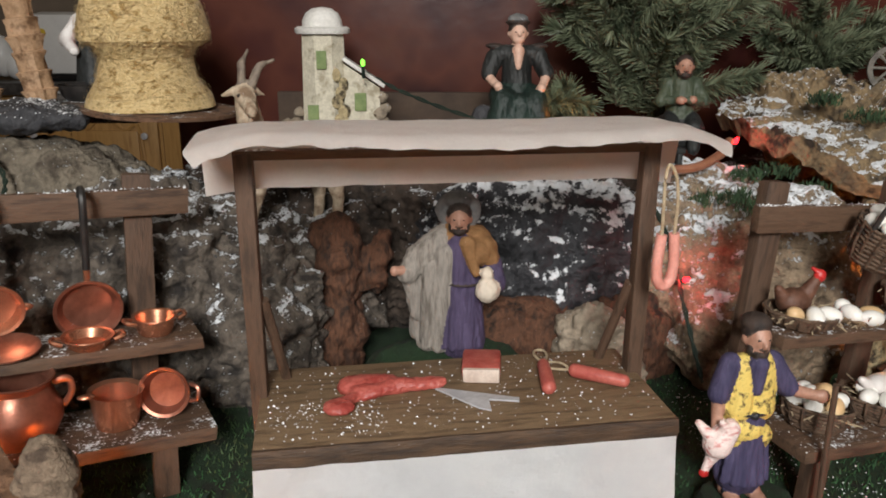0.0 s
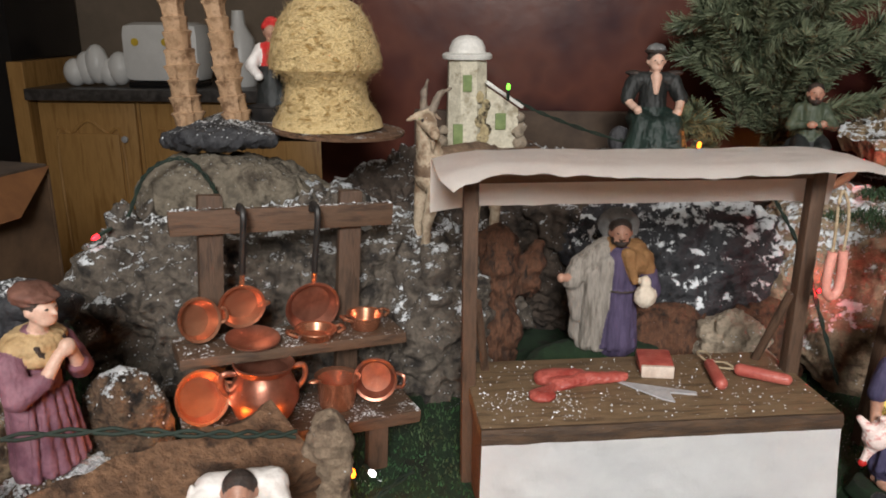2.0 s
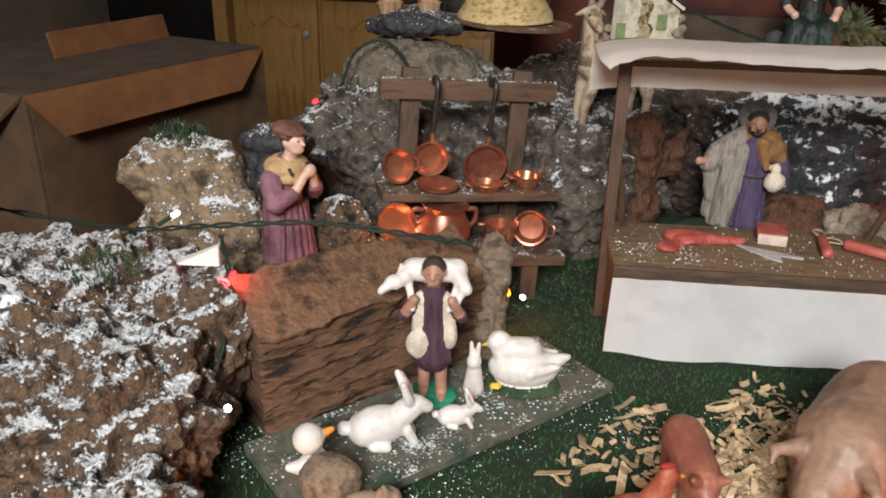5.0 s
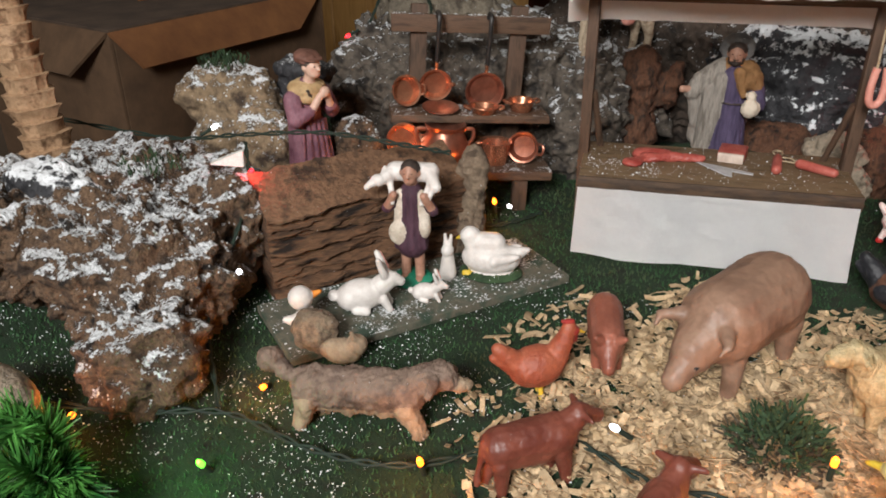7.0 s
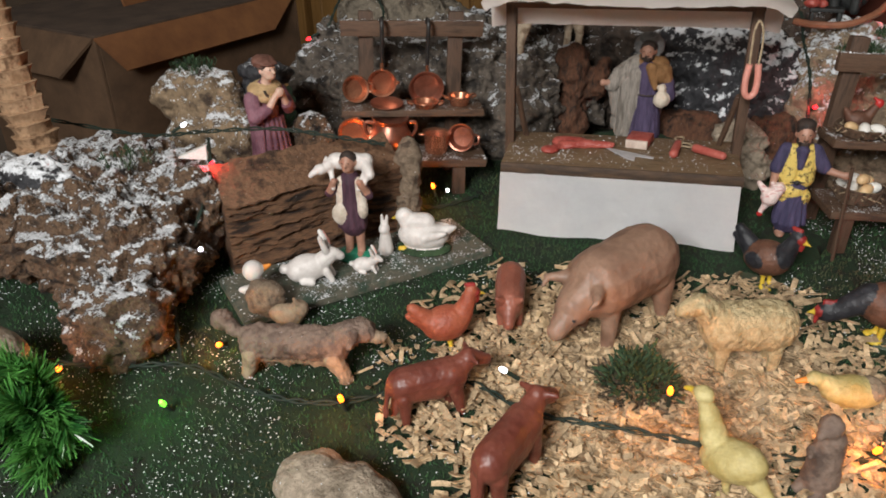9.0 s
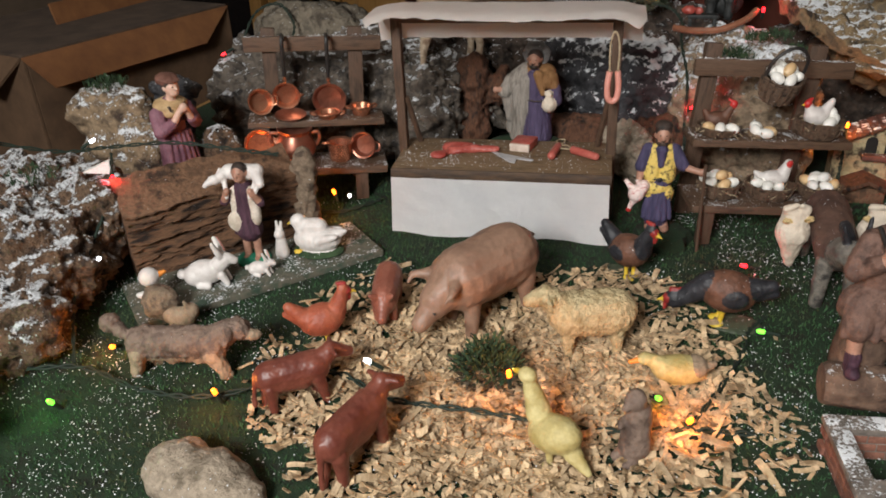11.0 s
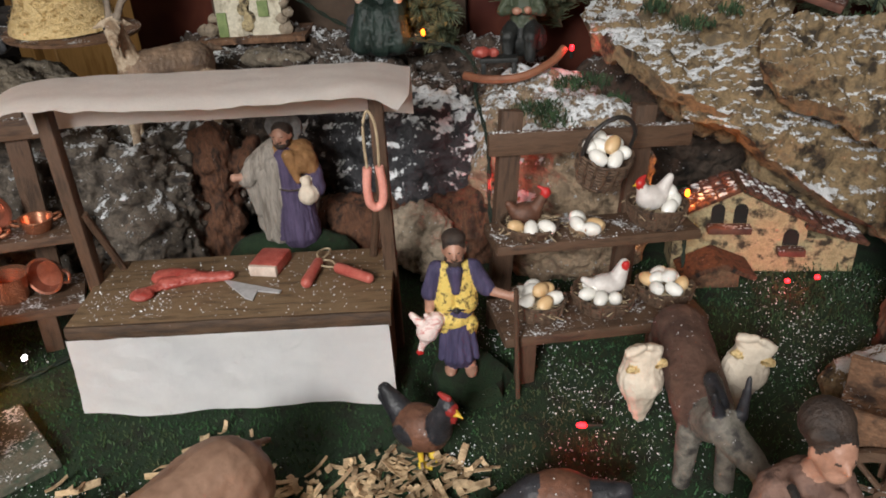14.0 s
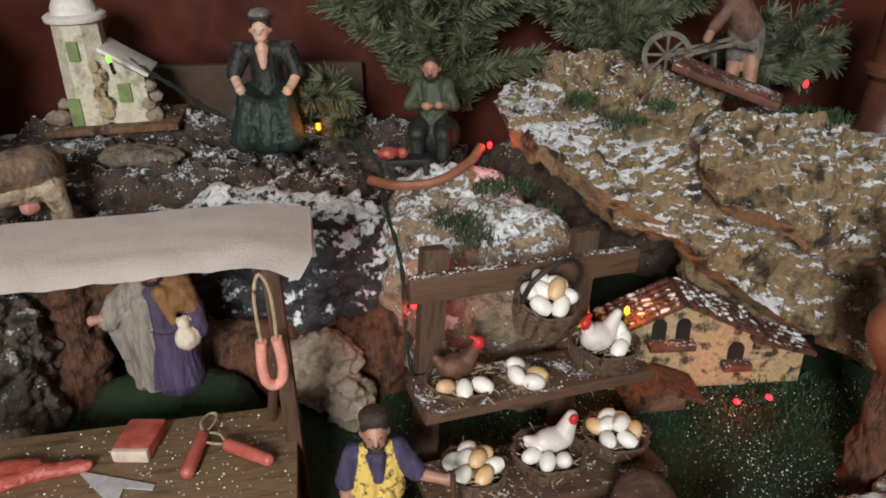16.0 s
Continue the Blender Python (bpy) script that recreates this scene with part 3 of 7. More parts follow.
def cabinet_unit(x):
    u = thing("base_cabinet", pose(x, 3.12, -0.85), "pine kitchen base cabinet with a panelled door", "cabinet", "kitchen base cabinets")
    b = bmesh.new()
    block(b, (0, 0.3, 0.46), (0.448, 0.56, 0.80), bevel=0.002)
    part("body", b, PINE, u, smooth=False)
    b = bmesh.new()
    block(b, (0, 0.008, 0.47), (0.425, 0.022, 0.76), bevel=0.004)
    d = part("door", b, PINE, u)
    b = bmesh.new()
    block(b, (0, -0.008, 0.44), (0.27, 0.014, 0.56), bevel=0.006)
    tube(b, curve_pts([(-0.145, -0.004, 0.14), (-0.145, -0.004, 0.70), (-0.08, -0.004, 0.72), (0, -0.004, 0.775), (0.08, -0.004, 0.72), (0.145, -0.004, 0.70), (0.145, -0.004, 0.14)], 4), 0.008, 6)
    part("raised_panel", b, PINE, d)
    b = bmesh.new()
    lathe(b, [(0, 0), (0.006, 0), (0.006, 0.012), (0.014, 0.018), (0.014, 0.026), (0, 0.03)], 14, pose(0.165, -0.003, 0.70, 90))
    part("knob", b, STEEL, d, "small round steel knob")
    return u


for i in range(5):
    cabinet_unit(-1.83 + 0.45 * i)
bm = bmesh.new()
block(bm, (0, 0, 0), (2.4, 0.66, 0.05), bevel=0.008)
single("worktop", bm, COUNTER, pose(-0.87, 3.40, 0.038), "dark speckled kitchen worktop on the cabinets", "worktop")
bm = bmesh.new()
block(bm, (0, 0, 0), (0.07, 0.62, 1.02), bevel=0.003)
single("end_panel", bm, PINE, pose(-2.11, 3.41, -0.34), "pine end panel beside the dark oven", "panel", smooth=False)
ov = thing("oven", pose(-2.47, 3.16, -0.85), "tall black built-in oven with a steel handle", "oven")
bm = bmesh.new()
block(bm, (0, 0.3, 1.05), (0.62, 0.58, 1.4), bevel=0.004)
part("body", bm, BLACKGLASS, ov)
bm = bmesh.new()
block(bm, (0, 0.3, 0.17), (0.62, 0.58, 0.33), bevel=0.004)
part("drawer", bm, PINE, ov, "pine drawer front")
bm = bmesh.new()
tube(bm, [(-0.24, -0.02, 1.12), (0.24, -0.02, 1.12)], 0.009)
block(bm, (-0.22, 0, 1.12), (0.015, 0.05, 0.015))
block(bm, (0.22, 0, 1.12), (0.015, 0.05, 0.015))
part("handle", bm, STEEL, ov, "brushed steel handle")
ts = thing("toaster", pose(-1.50, 3.25, 0.063), "rounded white toaster with yellow marks", "toaster")
bm = bmesh.new()
block(bm, (0, 0, 0.145), (0.34, 0.2, 0.25), bevel=0.05)
part("body", bm, ENAMEL, ts)
bm = bmesh.new()
block(bm, (0, 0, 0.012), (0.30, 0.18, 0.024), bevel=0.004)
part("base", bm, BLACKGLASS, ts)
for x in (-0.10, 0.03, 0.07):
    bm = bmesh.new()
    lathe(bm, [(0, 0), (0.016, 0), (0.016, 0.004), (0, 0.005)], 12, pose(x, -0.1, 0.19, 90))
    part("mark", bm, YELLOW, ts)
bm = bmesh.new()
for k in range(5):
    ball(bm, (0.05 * (k - 2), 0.01 * (k % 2), 0.06 + 0.018 * (k % 3)), (0.05, 0.05, 0.06 + 0.012 * (k % 3)), 12)
single("paper_bag", bm, ENAMEL, pose(-1.80, 3.2, 0.063), "crumpled white paper bag on the worktop", "bag")
bm = bmesh.new()
lathe(bm, [(0, 0), (0.06, 0), (0.065, 0.01), (0.065, 0.2), (0.03, 0.26), (0.025, 0.32), (0, 0.32)], 20)
single("bottle", bm, ENAMEL, pose(-1.2, 3.3, 0.063), "tall white bottle on the worktop", "bottle")

# carton on a low side table
st = thing("side_table", pose(-1.10, .84, -0.85), "low dark side table beside the landscape", "table")
bm = bmesh.new()
block(bm, (0, 0, 0.59), (0.66, 0.84, 0.03), bevel=0.003)
part("tabletop", bm, WOOD, st)
for x in (-0.28, 0.28):
    for y in (-0.35, 0.35):
        bm = bmesh.new()
        block(bm, (x, y, 0.287), (0.05, 0.05, 0.575), bevel=0.003)
        part("leg", bm, WOOD, st)
# its corner nearest to the landscape lies at the origin, x runs away from it and y along its long side
cb = thing("carton", pose(-.868, .565, -.245, 0, 0, -11.3), "brown cardboard carton with hanging trapezoid flaps", "carton")
CW, CL, CHT = .40, .475, .375
for c, s_ in (((-CW / 2, .003, CHT / 2), (CW, .006, CHT)), ((-CW / 2, CL - .003, CHT / 2), (CW, .006, CHT)), ((-.003, CL / 2, CHT / 2), (.006, CL - .014, CHT)), ((-CW + .003, CL / 2, CHT / 2), (.006, CL - .014, CHT))):
    bm = bmesh.new()
    block(bm, c, s_, bevel=0.001)
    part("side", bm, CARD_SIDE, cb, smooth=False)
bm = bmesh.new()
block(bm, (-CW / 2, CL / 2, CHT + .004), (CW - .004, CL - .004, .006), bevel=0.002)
part("lid", bm, CARD, cb, "dark grey-brown lid", smooth=False)
bm = bmesh.new()
block(bm, (-CW / 2, CL / 2, .004), (CW - .02, CL - .02, .006), bevel=0.001)
part("bottom", bm, CARD, cb, smooth=False)


def flap(l, w, cut0, cut1, m4, m, label):
    """A stiff flap hinged along y that hangs along +x, its free edge cut back at both ends."""
    b = bmesh.new()
    top = [b.verts.new(p) for p in ((0, 0, 0), (w, cut0, 0), (w, l - cut1, 0), (0, l, 0))]
    f = b.faces.new(top)
    g_ = bmesh.ops.extrude_face_region(b, geom=[f])
    bmesh.ops.translate(b, vec=(0, 0, -.005), verts=[q for q in g_["geom"] if isinstance(q, bmesh.types.BMVert)])
    bmesh.ops.recalc_face_normals(b, faces=b.faces)
    part("flap", b, m, cb, label, smooth=False, at=m4)


# the flap along the long side is coloured as if lit orange
flap(CL, .064, .028, .105, pose(.002, 0, CHT + .004, 0, 58, 0), CARD_LIT, "brown hanging flap with orange lamp light in its colour")
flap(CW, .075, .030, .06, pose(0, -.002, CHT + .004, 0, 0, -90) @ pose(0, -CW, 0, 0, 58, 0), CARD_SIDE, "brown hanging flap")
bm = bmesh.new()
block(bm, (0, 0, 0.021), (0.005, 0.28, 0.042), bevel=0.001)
part("flap", bm, CARD_LIT, cb, "orange-brown upright flap", smooth=False, at=pose(-.20, .33, CHT + .006, 0, -14, 8))

# ---- rocks ----
rock("snowy_cork_rock", [E((-.52, .145, .065), (.16, .10, .052)), E((-.42, .12, .05), (.085, .085, .062)), E((-.395, .195, .07), (.055, .045, .042)), E((-.365, .045, .025), (.05, .045, .05)), E((-.60, .075, .085), (.12, .075, .038)), E((-.5, .22, .06), (.14, .06, .055))], CORK_SNOW, "craggy brown cork rock heaped with snow on the turf", 0.014, 22, 1, voxel=0.0028, relief=0.75, ridge=1.0)
rock("boulder", [E((-.543, .395, .118), (.044, .045, .036)), E((-.505, .392, .105), (.048, .045, .052)), E((-.470, .370, .060), (.046, .042, .060)), E((-.515, .37, .05), (.045, .045, .065)), E((-.52, .33, .025), (.09, .05, .038))], BOULDER, "tan rounded boulder with a mossy top", 0.0065, 30, 2, relief=0.7, ridge=0.5)
rock("low_rock", [E((-.39, .355, .02), (.075, .05, .038)), E((-.366, .405, .058), (.036, .018, .050)), E((-.345, .41, .02), (.03, .018, .03))], CORK_SNOW, "low brown cork rock with flakes under the shepherd boy", 0.006, 30, 3)
rock("grey_rock", [E((-.375, .60, .065), (.085, .06, .115)), E((-.27, .625, .075), (.11, .055, .11)), E((-.155, .615, .045), (.055, .045, .10)), E((-.455, .63, .06), (.06, .07, .11)), E((-.2, .70, .07), (.14, .07, .085)), E((-.30, .72, .08), (.16, .08, .09))], ROCK_GREY, "large grey rock with snow patches behind the copperware rack", 0.013, 24, 4, relief=0.85, ridge=1.1)
rock("pitted_rock", [E((-.385, .70, .165), (.095, .05, .05)), E((-.36, .75, .12), (.10, .06, .08))], ROCK_BUMP, "brown pitted rock lying on the grey rock", 0.007, 28, 5)
rock("cork_stump", [C((-.105, .655, .0), (-.095, .665, .125), .032, .024), C((-.135, .64, 0), (-.13, .65, .10), .024, .016), C((-.065, .67, .09), (-.055, .675, .13), .018, .010)], CORK_RED, "reddish cork stump beside a dark hollow", 0.007, 34, 6, voxel=0.003)
rock("dark_rock", [E((-.02, .80, .085), (.24, .075, .10)), E((.03, .755, .14), (.12, .05, .048)), E((-.12, .82, .11), (.10, .07, .078)), E((-.1, .90, .10), (.22, .06, .095)), E((.1, .89, .09), (.2, .06, .10))], ROCK_DARK, "dark brown rock terrace below the chapel", 0.011, 26, 7, relief=0.9, ridge=1.1)
rock("black_rock", [E((.115, .70, .085), (.085, .045, .095)), E((.06, .715, .125), (.09, .035, .055)), E((.165, .71, .06), (.05, .05, .11))], ROCK_BLACK, "black rock heavily dusted with snow behind the stall", 0.009, 26, 8)
rock("brown_rock", [E((.075, .655, .03), (.075, .03, .045)), E((.17, .665, .03), (.06, .03, .05))], CORK_RED, "low dark brown rock behind the butcher", 0.006, 30, 9)
rock("pale_stone", [E((.135, .625, .04), (.032, .025, .042)), E((.155, .61, .02), (.022, .022, .03))], STONE, "pale rough stone beside the stall", 0.006, 38, 10, voxel=0.0022, relief=0.8, ridge=1.2)
rock("tan_rock", [E((.275, .70, .075), (.085, .075, .10)), E((.31, .645, .10), (.06, .05, .085)), E((.225, .72, .09), (.06, .06, .085)), E((.29, .64, .04), (.08, .04, .06)), E((.255, .735, .125), (.075, .045, .066)), E((.22, .70, .09), (.045, .05, .08))], TAN_ROCK, "tan rock slope covered with snow", 0.007, 26, 11)
rock("bark_mass", [E((.47, .775, .165), (.10, .05, .065)), E((.58, .725, .10), (.11, .06, .085)), E((.68, .70, .06), (.07, .06, .08)), E((.40, .80, .20), (.06, .04, .035))], BARK, "tan bark mass that carries the bark plates", 0.008, 26, 12)


def bark_plate(name, front, back, thick, relief, seed, label, freq=34, nu=130, nv=46, bow=.0):
    """A craggy plate of bark between a front and a back edge; its rims are uneven and its underside is rough."""
    def rail(ctrl):
        p = curve_pts(ctrl, 12)
        n_ = len(p) - 1
        out = []
        for i in range(nu + 1):
            f = i / nu * n_
            k = min(int(f), n_ - 1)
            out.append(p[k].lerp(p[k + 1], f - k))
        return out

    fr_, bk_ = rail(front), rail(back)
    o = sum(fr_, Vector()) / len(fr_)
    o.z = 0
    sd = Vector((seed * 7.1, seed * 3.3, seed))
    b = bmesh.new()
    top, low = {}, {}
    for i in range(nu + 1):
        for j in range(nv + 1):
            u, v = i / nu, j / nv
            a, c = fr_[i], bk_[i]
            ax = (fr_[min(i + 1, nu)] - fr_[max(i - 1, 0)]).normalized()
            ac = (c - a).normalized()
            n_ = ax.cross(ac).normalized()
            p = a.lerp(c, v) + n_ * (bow * math.sin(math.pi * v))
            q = (p + sd) * freq
            rim = min(1.0, 9 * min(v, 1 - v), 9 * min(u, 1 - u))
            d = noise.voronoi(q * .8)[0]
            h = .9 * noise.fractal(q * .6, 1, 2, 4) + .8 * min(d[1] - d[0], .5) - .3 + .45 * noise.fractal(Vector((q.x * 1.2, q.y * 2.4, q.z * 5)), 1, 2, 3)
            pit = max(0.0, noise.noise(q * .55 + Vector((9, 2, 5))) - .22)
            h -= 4.0 * pit
            crag = 1.5 * abs(noise.noise(q * 1.3)) + .7 * abs(noise.noise(q * 2.9 + Vector((1, 7, 3)))) + .25 * abs(noise.noise(q * 6.5))
            h += .75 * crag - .35
            side = noise.fractal(q * .9 + Vector((5, 5, 5)), 1, 2, 4)
            p += ac * (relief * .8 * side * (1 - rim)) + ax * (relief * .5 * side * (1 - rim))
            top[i, j] = b.verts.new(p + n_ * (relief * h) - o)
            t = thick * (.85 + .15 * rim) * (1 + .5 * noise.fractal(q * .8 + Vector((3, 8, 1)), 1, 2, 3))
            low[i, j] = b.verts.new(p - n_ * max(.004, t) - o)
    for i in range(nu):
        for j in range(nv):
            b.faces.new((top[i, j], top[i + 1, j], top[i + 1, j + 1], top[i, j + 1]))
            b.faces.new((low[i, j], low[i, j + 1], low[i + 1, j + 1], low[i + 1, j]))
    edge = [(i, 0) for i in range(nu)] + [(nu, j) for j in range(nv)] + [(i, nv) for i in range(nu, 0, -1)] + [(0, j) for j in range(nv, 0, -1)]
    for k in range(len(edge)):
        e0, e1 = edge[k], edge[(k + 1) % len(edge)]
        b.faces.new((top[e1], top[e0], low[e0], low[e1]))
    single(name, b, BARK, pose(*o), label, "bark", "rocks of the landscape")


bark_plate("bark_slab", [(.298, .835, .222), (.306, .765, .224), (.339, .706, .213), (.391, .680, .180), (.440, .668, .160)], [(.315, .865, .232), (.355, .845, .242), (.425, .810, .236), (.49, .765, .226), (.54, .735, .215)], .026, .0060, 1, "sloping slab of tan cork bark with a broken edge and snow", 44)
bark_plate("bark_ridge", [(.350, .830, .250), (.385, .775, .246), (.425, .745, .240), (.465, .728, .230)], [(.345, .868, .254), (.40, .848, .268), (.46, .808, .266), (.515, .770, .246)], .030, .0095, 2, "craggy hollowed ridge of tan bark on the slab", 52)
bark_plate("bark_block", [(.396, .692, .148), (.445, .662, .144), (.507, .640, .104), (.563, .628, .068), (.66, .618, .012)], [(.400, .705, .182), (.455, .698, .200), (.52, .698, .196), (.59, .682, .178), (.71, .66, .13)], .034, .0060, 3, "steep grey-tan slab of cork bark over the farmhouse", 48)
bark_plate("bark_lump", [(.462, .662, .200), (.500, .632, .184), (.545, .610, .172), (.580, .602, .162), (.64, .612, .140)], [(.462, .695, .230), (.50, .712, .246), (.55, .712, .242), (.62, .700, .222), (.70, .665, .185)], .024, .0105, 4, "rounded craggy lump of tan bark dusted with snow", 50, bow=.016)
rock("dark_rock", [E((.52, .90, .07), (.28, .06, .12)), E((.66, .80, .05), (.10, .12, .08))], ROCK_DARK, "dark rock under the bark slab", 0.010, 22, 13)
rock("flat_black_rock", [E((-.385, .70, .232), (.062, .035, .015)), E((-.42, .70, .228), (.03, .025, .012))], FLAT_BLACK, "flat black rock under the palm trunks", 0.005, 40, 14, voxel=0.003)
rock("standing_stone", [C((-.206, .335, .0), (-.203, .34, .10), .016, .013), E((-.204, .338, .09), (.016, .012, .022))], STONE_B, "upright brown stone at the end of the bark wall", 0.004, 50, 15, voxel=0.0025)
rock("field_stone", [E((-.100, -.054, .008), (.030, .026, .021)), E((-.070, -.060, .008), (.040, .028, .023)), E((-.045, -.064, .006), (.026, .022, .015))], STONE, "wedge-shaped grey-tan field stone on the turf", 0.004, 30, 16, voxel=0.0022, relief=0.35, ridge=0.35)
rock("field_stone", [E((-.415, -.05, .03), (.04, .03, .036))], STONE, "smooth grey-tan field stone at the cork rock", 0.002, 30, 17, voxel=0.003, relief=0.2, ridge=0)
rock("snowy_stone", [E((.545, .44, .015), (.06, .04, .03)), E((.60, .47, .02), (.05, .04, .03))], BARK, "flat tan stone with snow", 0.005, 30, 18)
rock("flat_stone", [E((-.05, .775, .193), (.045, .02, .010))], ROCK_BUMP, "flat pale stone on the dark rock", 0.004, 40, 19, voxel=0.003)
rock("black_stone", [E((-.518, .125, .116), (.044, .026, .018)), E((-.49, .13, .110), (.025, .022, .016))], ROCK_BLACK, "small black stone capped with snow on the cork rock", 0.004, 40, 31, voxel=0.0025)
bm = bmesh.new()
vs = [bm.verts.new(p) for p in ((-.020, -.006, -.008), (.014, -.006, -.006), (.012, -.002, .017), (-.018, .007, -.008), (.016, .007, -.006), (.013, .004, .018))]
for f in ((0, 1, 2), (5, 4, 3), (0, 3, 4, 1), (1, 4, 5, 2), (2, 5, 3, 0)):
    bm.faces.new([vs[k] for k in f])
bmesh.ops.recalc_face_normals(bm, faces=bm.faces)
bmesh.ops.bevel(bm, geom=bm.edges[:], offset=.0008, segments=1, affect="EDGES")
single("stone_chip", bm, WHITEWASH, pose(-.411, .238, .110, 0, 8, 24) @ Matrix.Diagonal((1.0, 1.0, .68, 1)), "white wedge-shaped stone chip on the cork rock", "stone", smooth=False)
rock("small_stone", [E((-.262, .130, .020), (.021, .015, .020))], STONE_B, "small brown stone on the board", 0.003, 50, 21, voxel=0.002)

# bark wall behind the shepherd
bm = bmesh.new()
bw_len = 0.20
prof = [(0, 0), (-0.001, 0.033), (0, 0.080), (-0.005, 0.086), (0.046, 0.112), (0.050, 0.105), (0.046, 0.05), (0.044, 0)]
rings = []
for i in range(101):
    x = bw_len * i / 100
    ring = []
    for k, (y, z) in enumerate(prof):
        for s in range(14):
            y2, z2 = prof[(k + 1) % len(prof)]
            yy, zz = y + (y2 - y) * s / 14, z + (z2 - z) * s / 14
            p = Vector((x, yy, zz))
            lay = 0.011 * noise.noise(Vector((x * 12, 3, zz * 200))) * (0.35 if yy > 0.004 else 1.0) + 0.0045 * noise.fractal(Vector((x * 45, yy * 60, zz * 130)), 1, 2, 4) - 0.006 * max(0.0, noise.noise(Vector((x * 26, 8, zz * 90))) - .25)
            lean = 0.010 * math.sin(i / 100 * 5)
            ring.append(bm.verts.new((x, yy + lay + 0.006 * noise.noise(Vector((x * 9, 0, 7))) , max(0, zz + (0.5 * lay + lean * 0.3) * (zz > 0.01)))))
    rings.append(ring)
for a, b in zip(rings, rings[1:]):
    for k in range(len(a)):
        f = bm.faces.new((a[k], b[k], b[(k + 1) % len(a)], a[(k + 1) % len(a)]))
        # the upper strip gets the tone with light painted in
        f.material_index = 1 if k // 14 == 3 else 0
bm.faces.new(rings[0])
bm.faces.new(rings[-1][::-1])
single("bark_wall", bm, CORK_WALL, pose(-.336, .180, 0, 0, 0, 50.3), "layered brown cork bark piece set up as a low wall", "bark").data.materials.append(BARK_TOP_LIT)

# ---- butcher's stall ----
S = pose(-.106, .382, 0, 0, 0, 9.05)
stall = thing("butcher_stall", S, "small wooden butcher's stall with a white cloth front and felt awning", "market stall")
bm = bmesh.new()
block(bm, (0.127, 0.051, 0.0795), (0.258, 0.104, 0.011), bevel=0.0015)
part("tabletop", bm, TABLE, stall, "flake-dusted brown wooden top")
bm = bmesh.new()
n = 40
rows = []
for i in range(n + 1):
    x = -0.002 + 0.258 * i / n
    w = 0.0018 * noise.noise(Vector((x * 30, 1, 1))) + 0.001 * noise.noise(Vector((x * 90, 5, 1)))
    rows.append([bm.verts.new(p) for p in ((x, -0.003 + w, 0.0846), (x, -0.005 + w, 0.078 + w), (x, -0.003 + w, 0.0715 + w), (x, 0.004, 0.0715), (x, 0.004, 0.0846))])
for a, b in zip(rows, rows[1:]):
    for k in range(5):
        bm.faces.new((a[k], a[(k + 1) % 5], b[(k + 1) % 5], b[k]))
bm.faces.new(rows[0][::-1])
bm.faces.new(rows[-1])
part("front_edge", bm, EDGE, stall, "rough dark waney edge")
for x in (0.004, 0.250):
    bm = bmesh.new()
    block(bm, (x, 0.052, 0.037), (0.006, 0.092, 0.074), bevel=0.001)
    part("side_panel", bm, WOOD, stall)
# white front cloth, hanging free with a wavy hem
bm = bmesh.new()
nx, nz = 60, 14
g = {}
for i in range(nx + 1):
    for j in range(nz + 1):
        u, v = i / nx, j / nz
        x = -0.002 + 0.256 * u + 0.004 * (1 - v) * (u - 0.5)
        y = -0.006 - 0.007 * (1 - v) ** 1.5 + 0.0022 * (1 - v) * math.sin(u * 17 + 1) + 0.0012 * noise.noise(Vector((u * 14, v * 6, 2)))
        z = 0.0735 * v + (1 - v) * (0.0025 + 0.0018 * math.sin(u * 9 + 2)) + 0.001
        g[i, j] = bm.verts.new((x, y, z))
for i in range(nx):
    for j in range(nz):
        bm.faces.new((g[i, j], g[i + 1, j], g[i + 1, j + 1], g[i, j + 1]))
bmesh.ops.solidify(bm, geom=bm.faces[:], thickness=0.0012)
part("front_cloth", bm, WHITE, stall, "white paper cloth with a wavy hem")
for x, lean in ((-0.002, 0.0), (0.254, 0.0)):
    bm = bmesh.new()
    block(bm, (x, 0.066, 0.1225), (0.011, 0.011, 0.243), bevel=0.0015, rough=0.0008, seed=int(x * 100))
    part("post", bm, WOOD_V, stall)
for x, dx in ((0.004, 0.012), (0.248, -0.012)):
    bm = bmesh.new()
    tube(bm, [(x, 0.068, 0.15), (x + dx, 0.092, 0.075)], 0.0035, 8)
    part("brace", bm, WOOD_V, stall)
bm = bmesh.new()
block(bm, (0.126, 0.066, 0.243), (0.268, 0.008, 0.006), bevel=0.001)
part("cross_rail", bm, WOOD, stall)
# awning
bm = bmesh.new()
nx, ny = 64, 22
g = {}
for i in range(nx + 1):
    for j in range(ny + 1):
        u, v = i / nx, j / ny
        x = -0.029 + 0.311 * u
        end = max(0.0, 1 - min(u, 1 - u) / 0.13)
        y = 0.008 + 0.094 * v - 0.006 * u * (1 - v)
        z = 0.2600 + 0.002 * math.sin(u * 7 + 1) * (1 - v) + 0.001 * math.sin(v * math.pi)
        z -= 0.011 * end ** 1.6 * (1.0 - 0.6 * v)
        fr = max(0.0, 1 - v / 0.16)
        z -= 0.0045 * fr + 0.0016 * fr * noise.noise(Vector((u * 26, 0, 4)))
        y -= 0.004 * fr * (1 - fr)
        bk = max(0.0, (v - 0.80) / 0.20)
        z -= 0.043 * bk
        y -= 0.010 * bk
        x -= 0.008 * end * (0.5 - u) * 2 * -1 * fr
        g[i, j] = bm.verts.new((x, y, z + 0.0008 * noise.noise(Vector((u * 18, v * 6, 0)))))
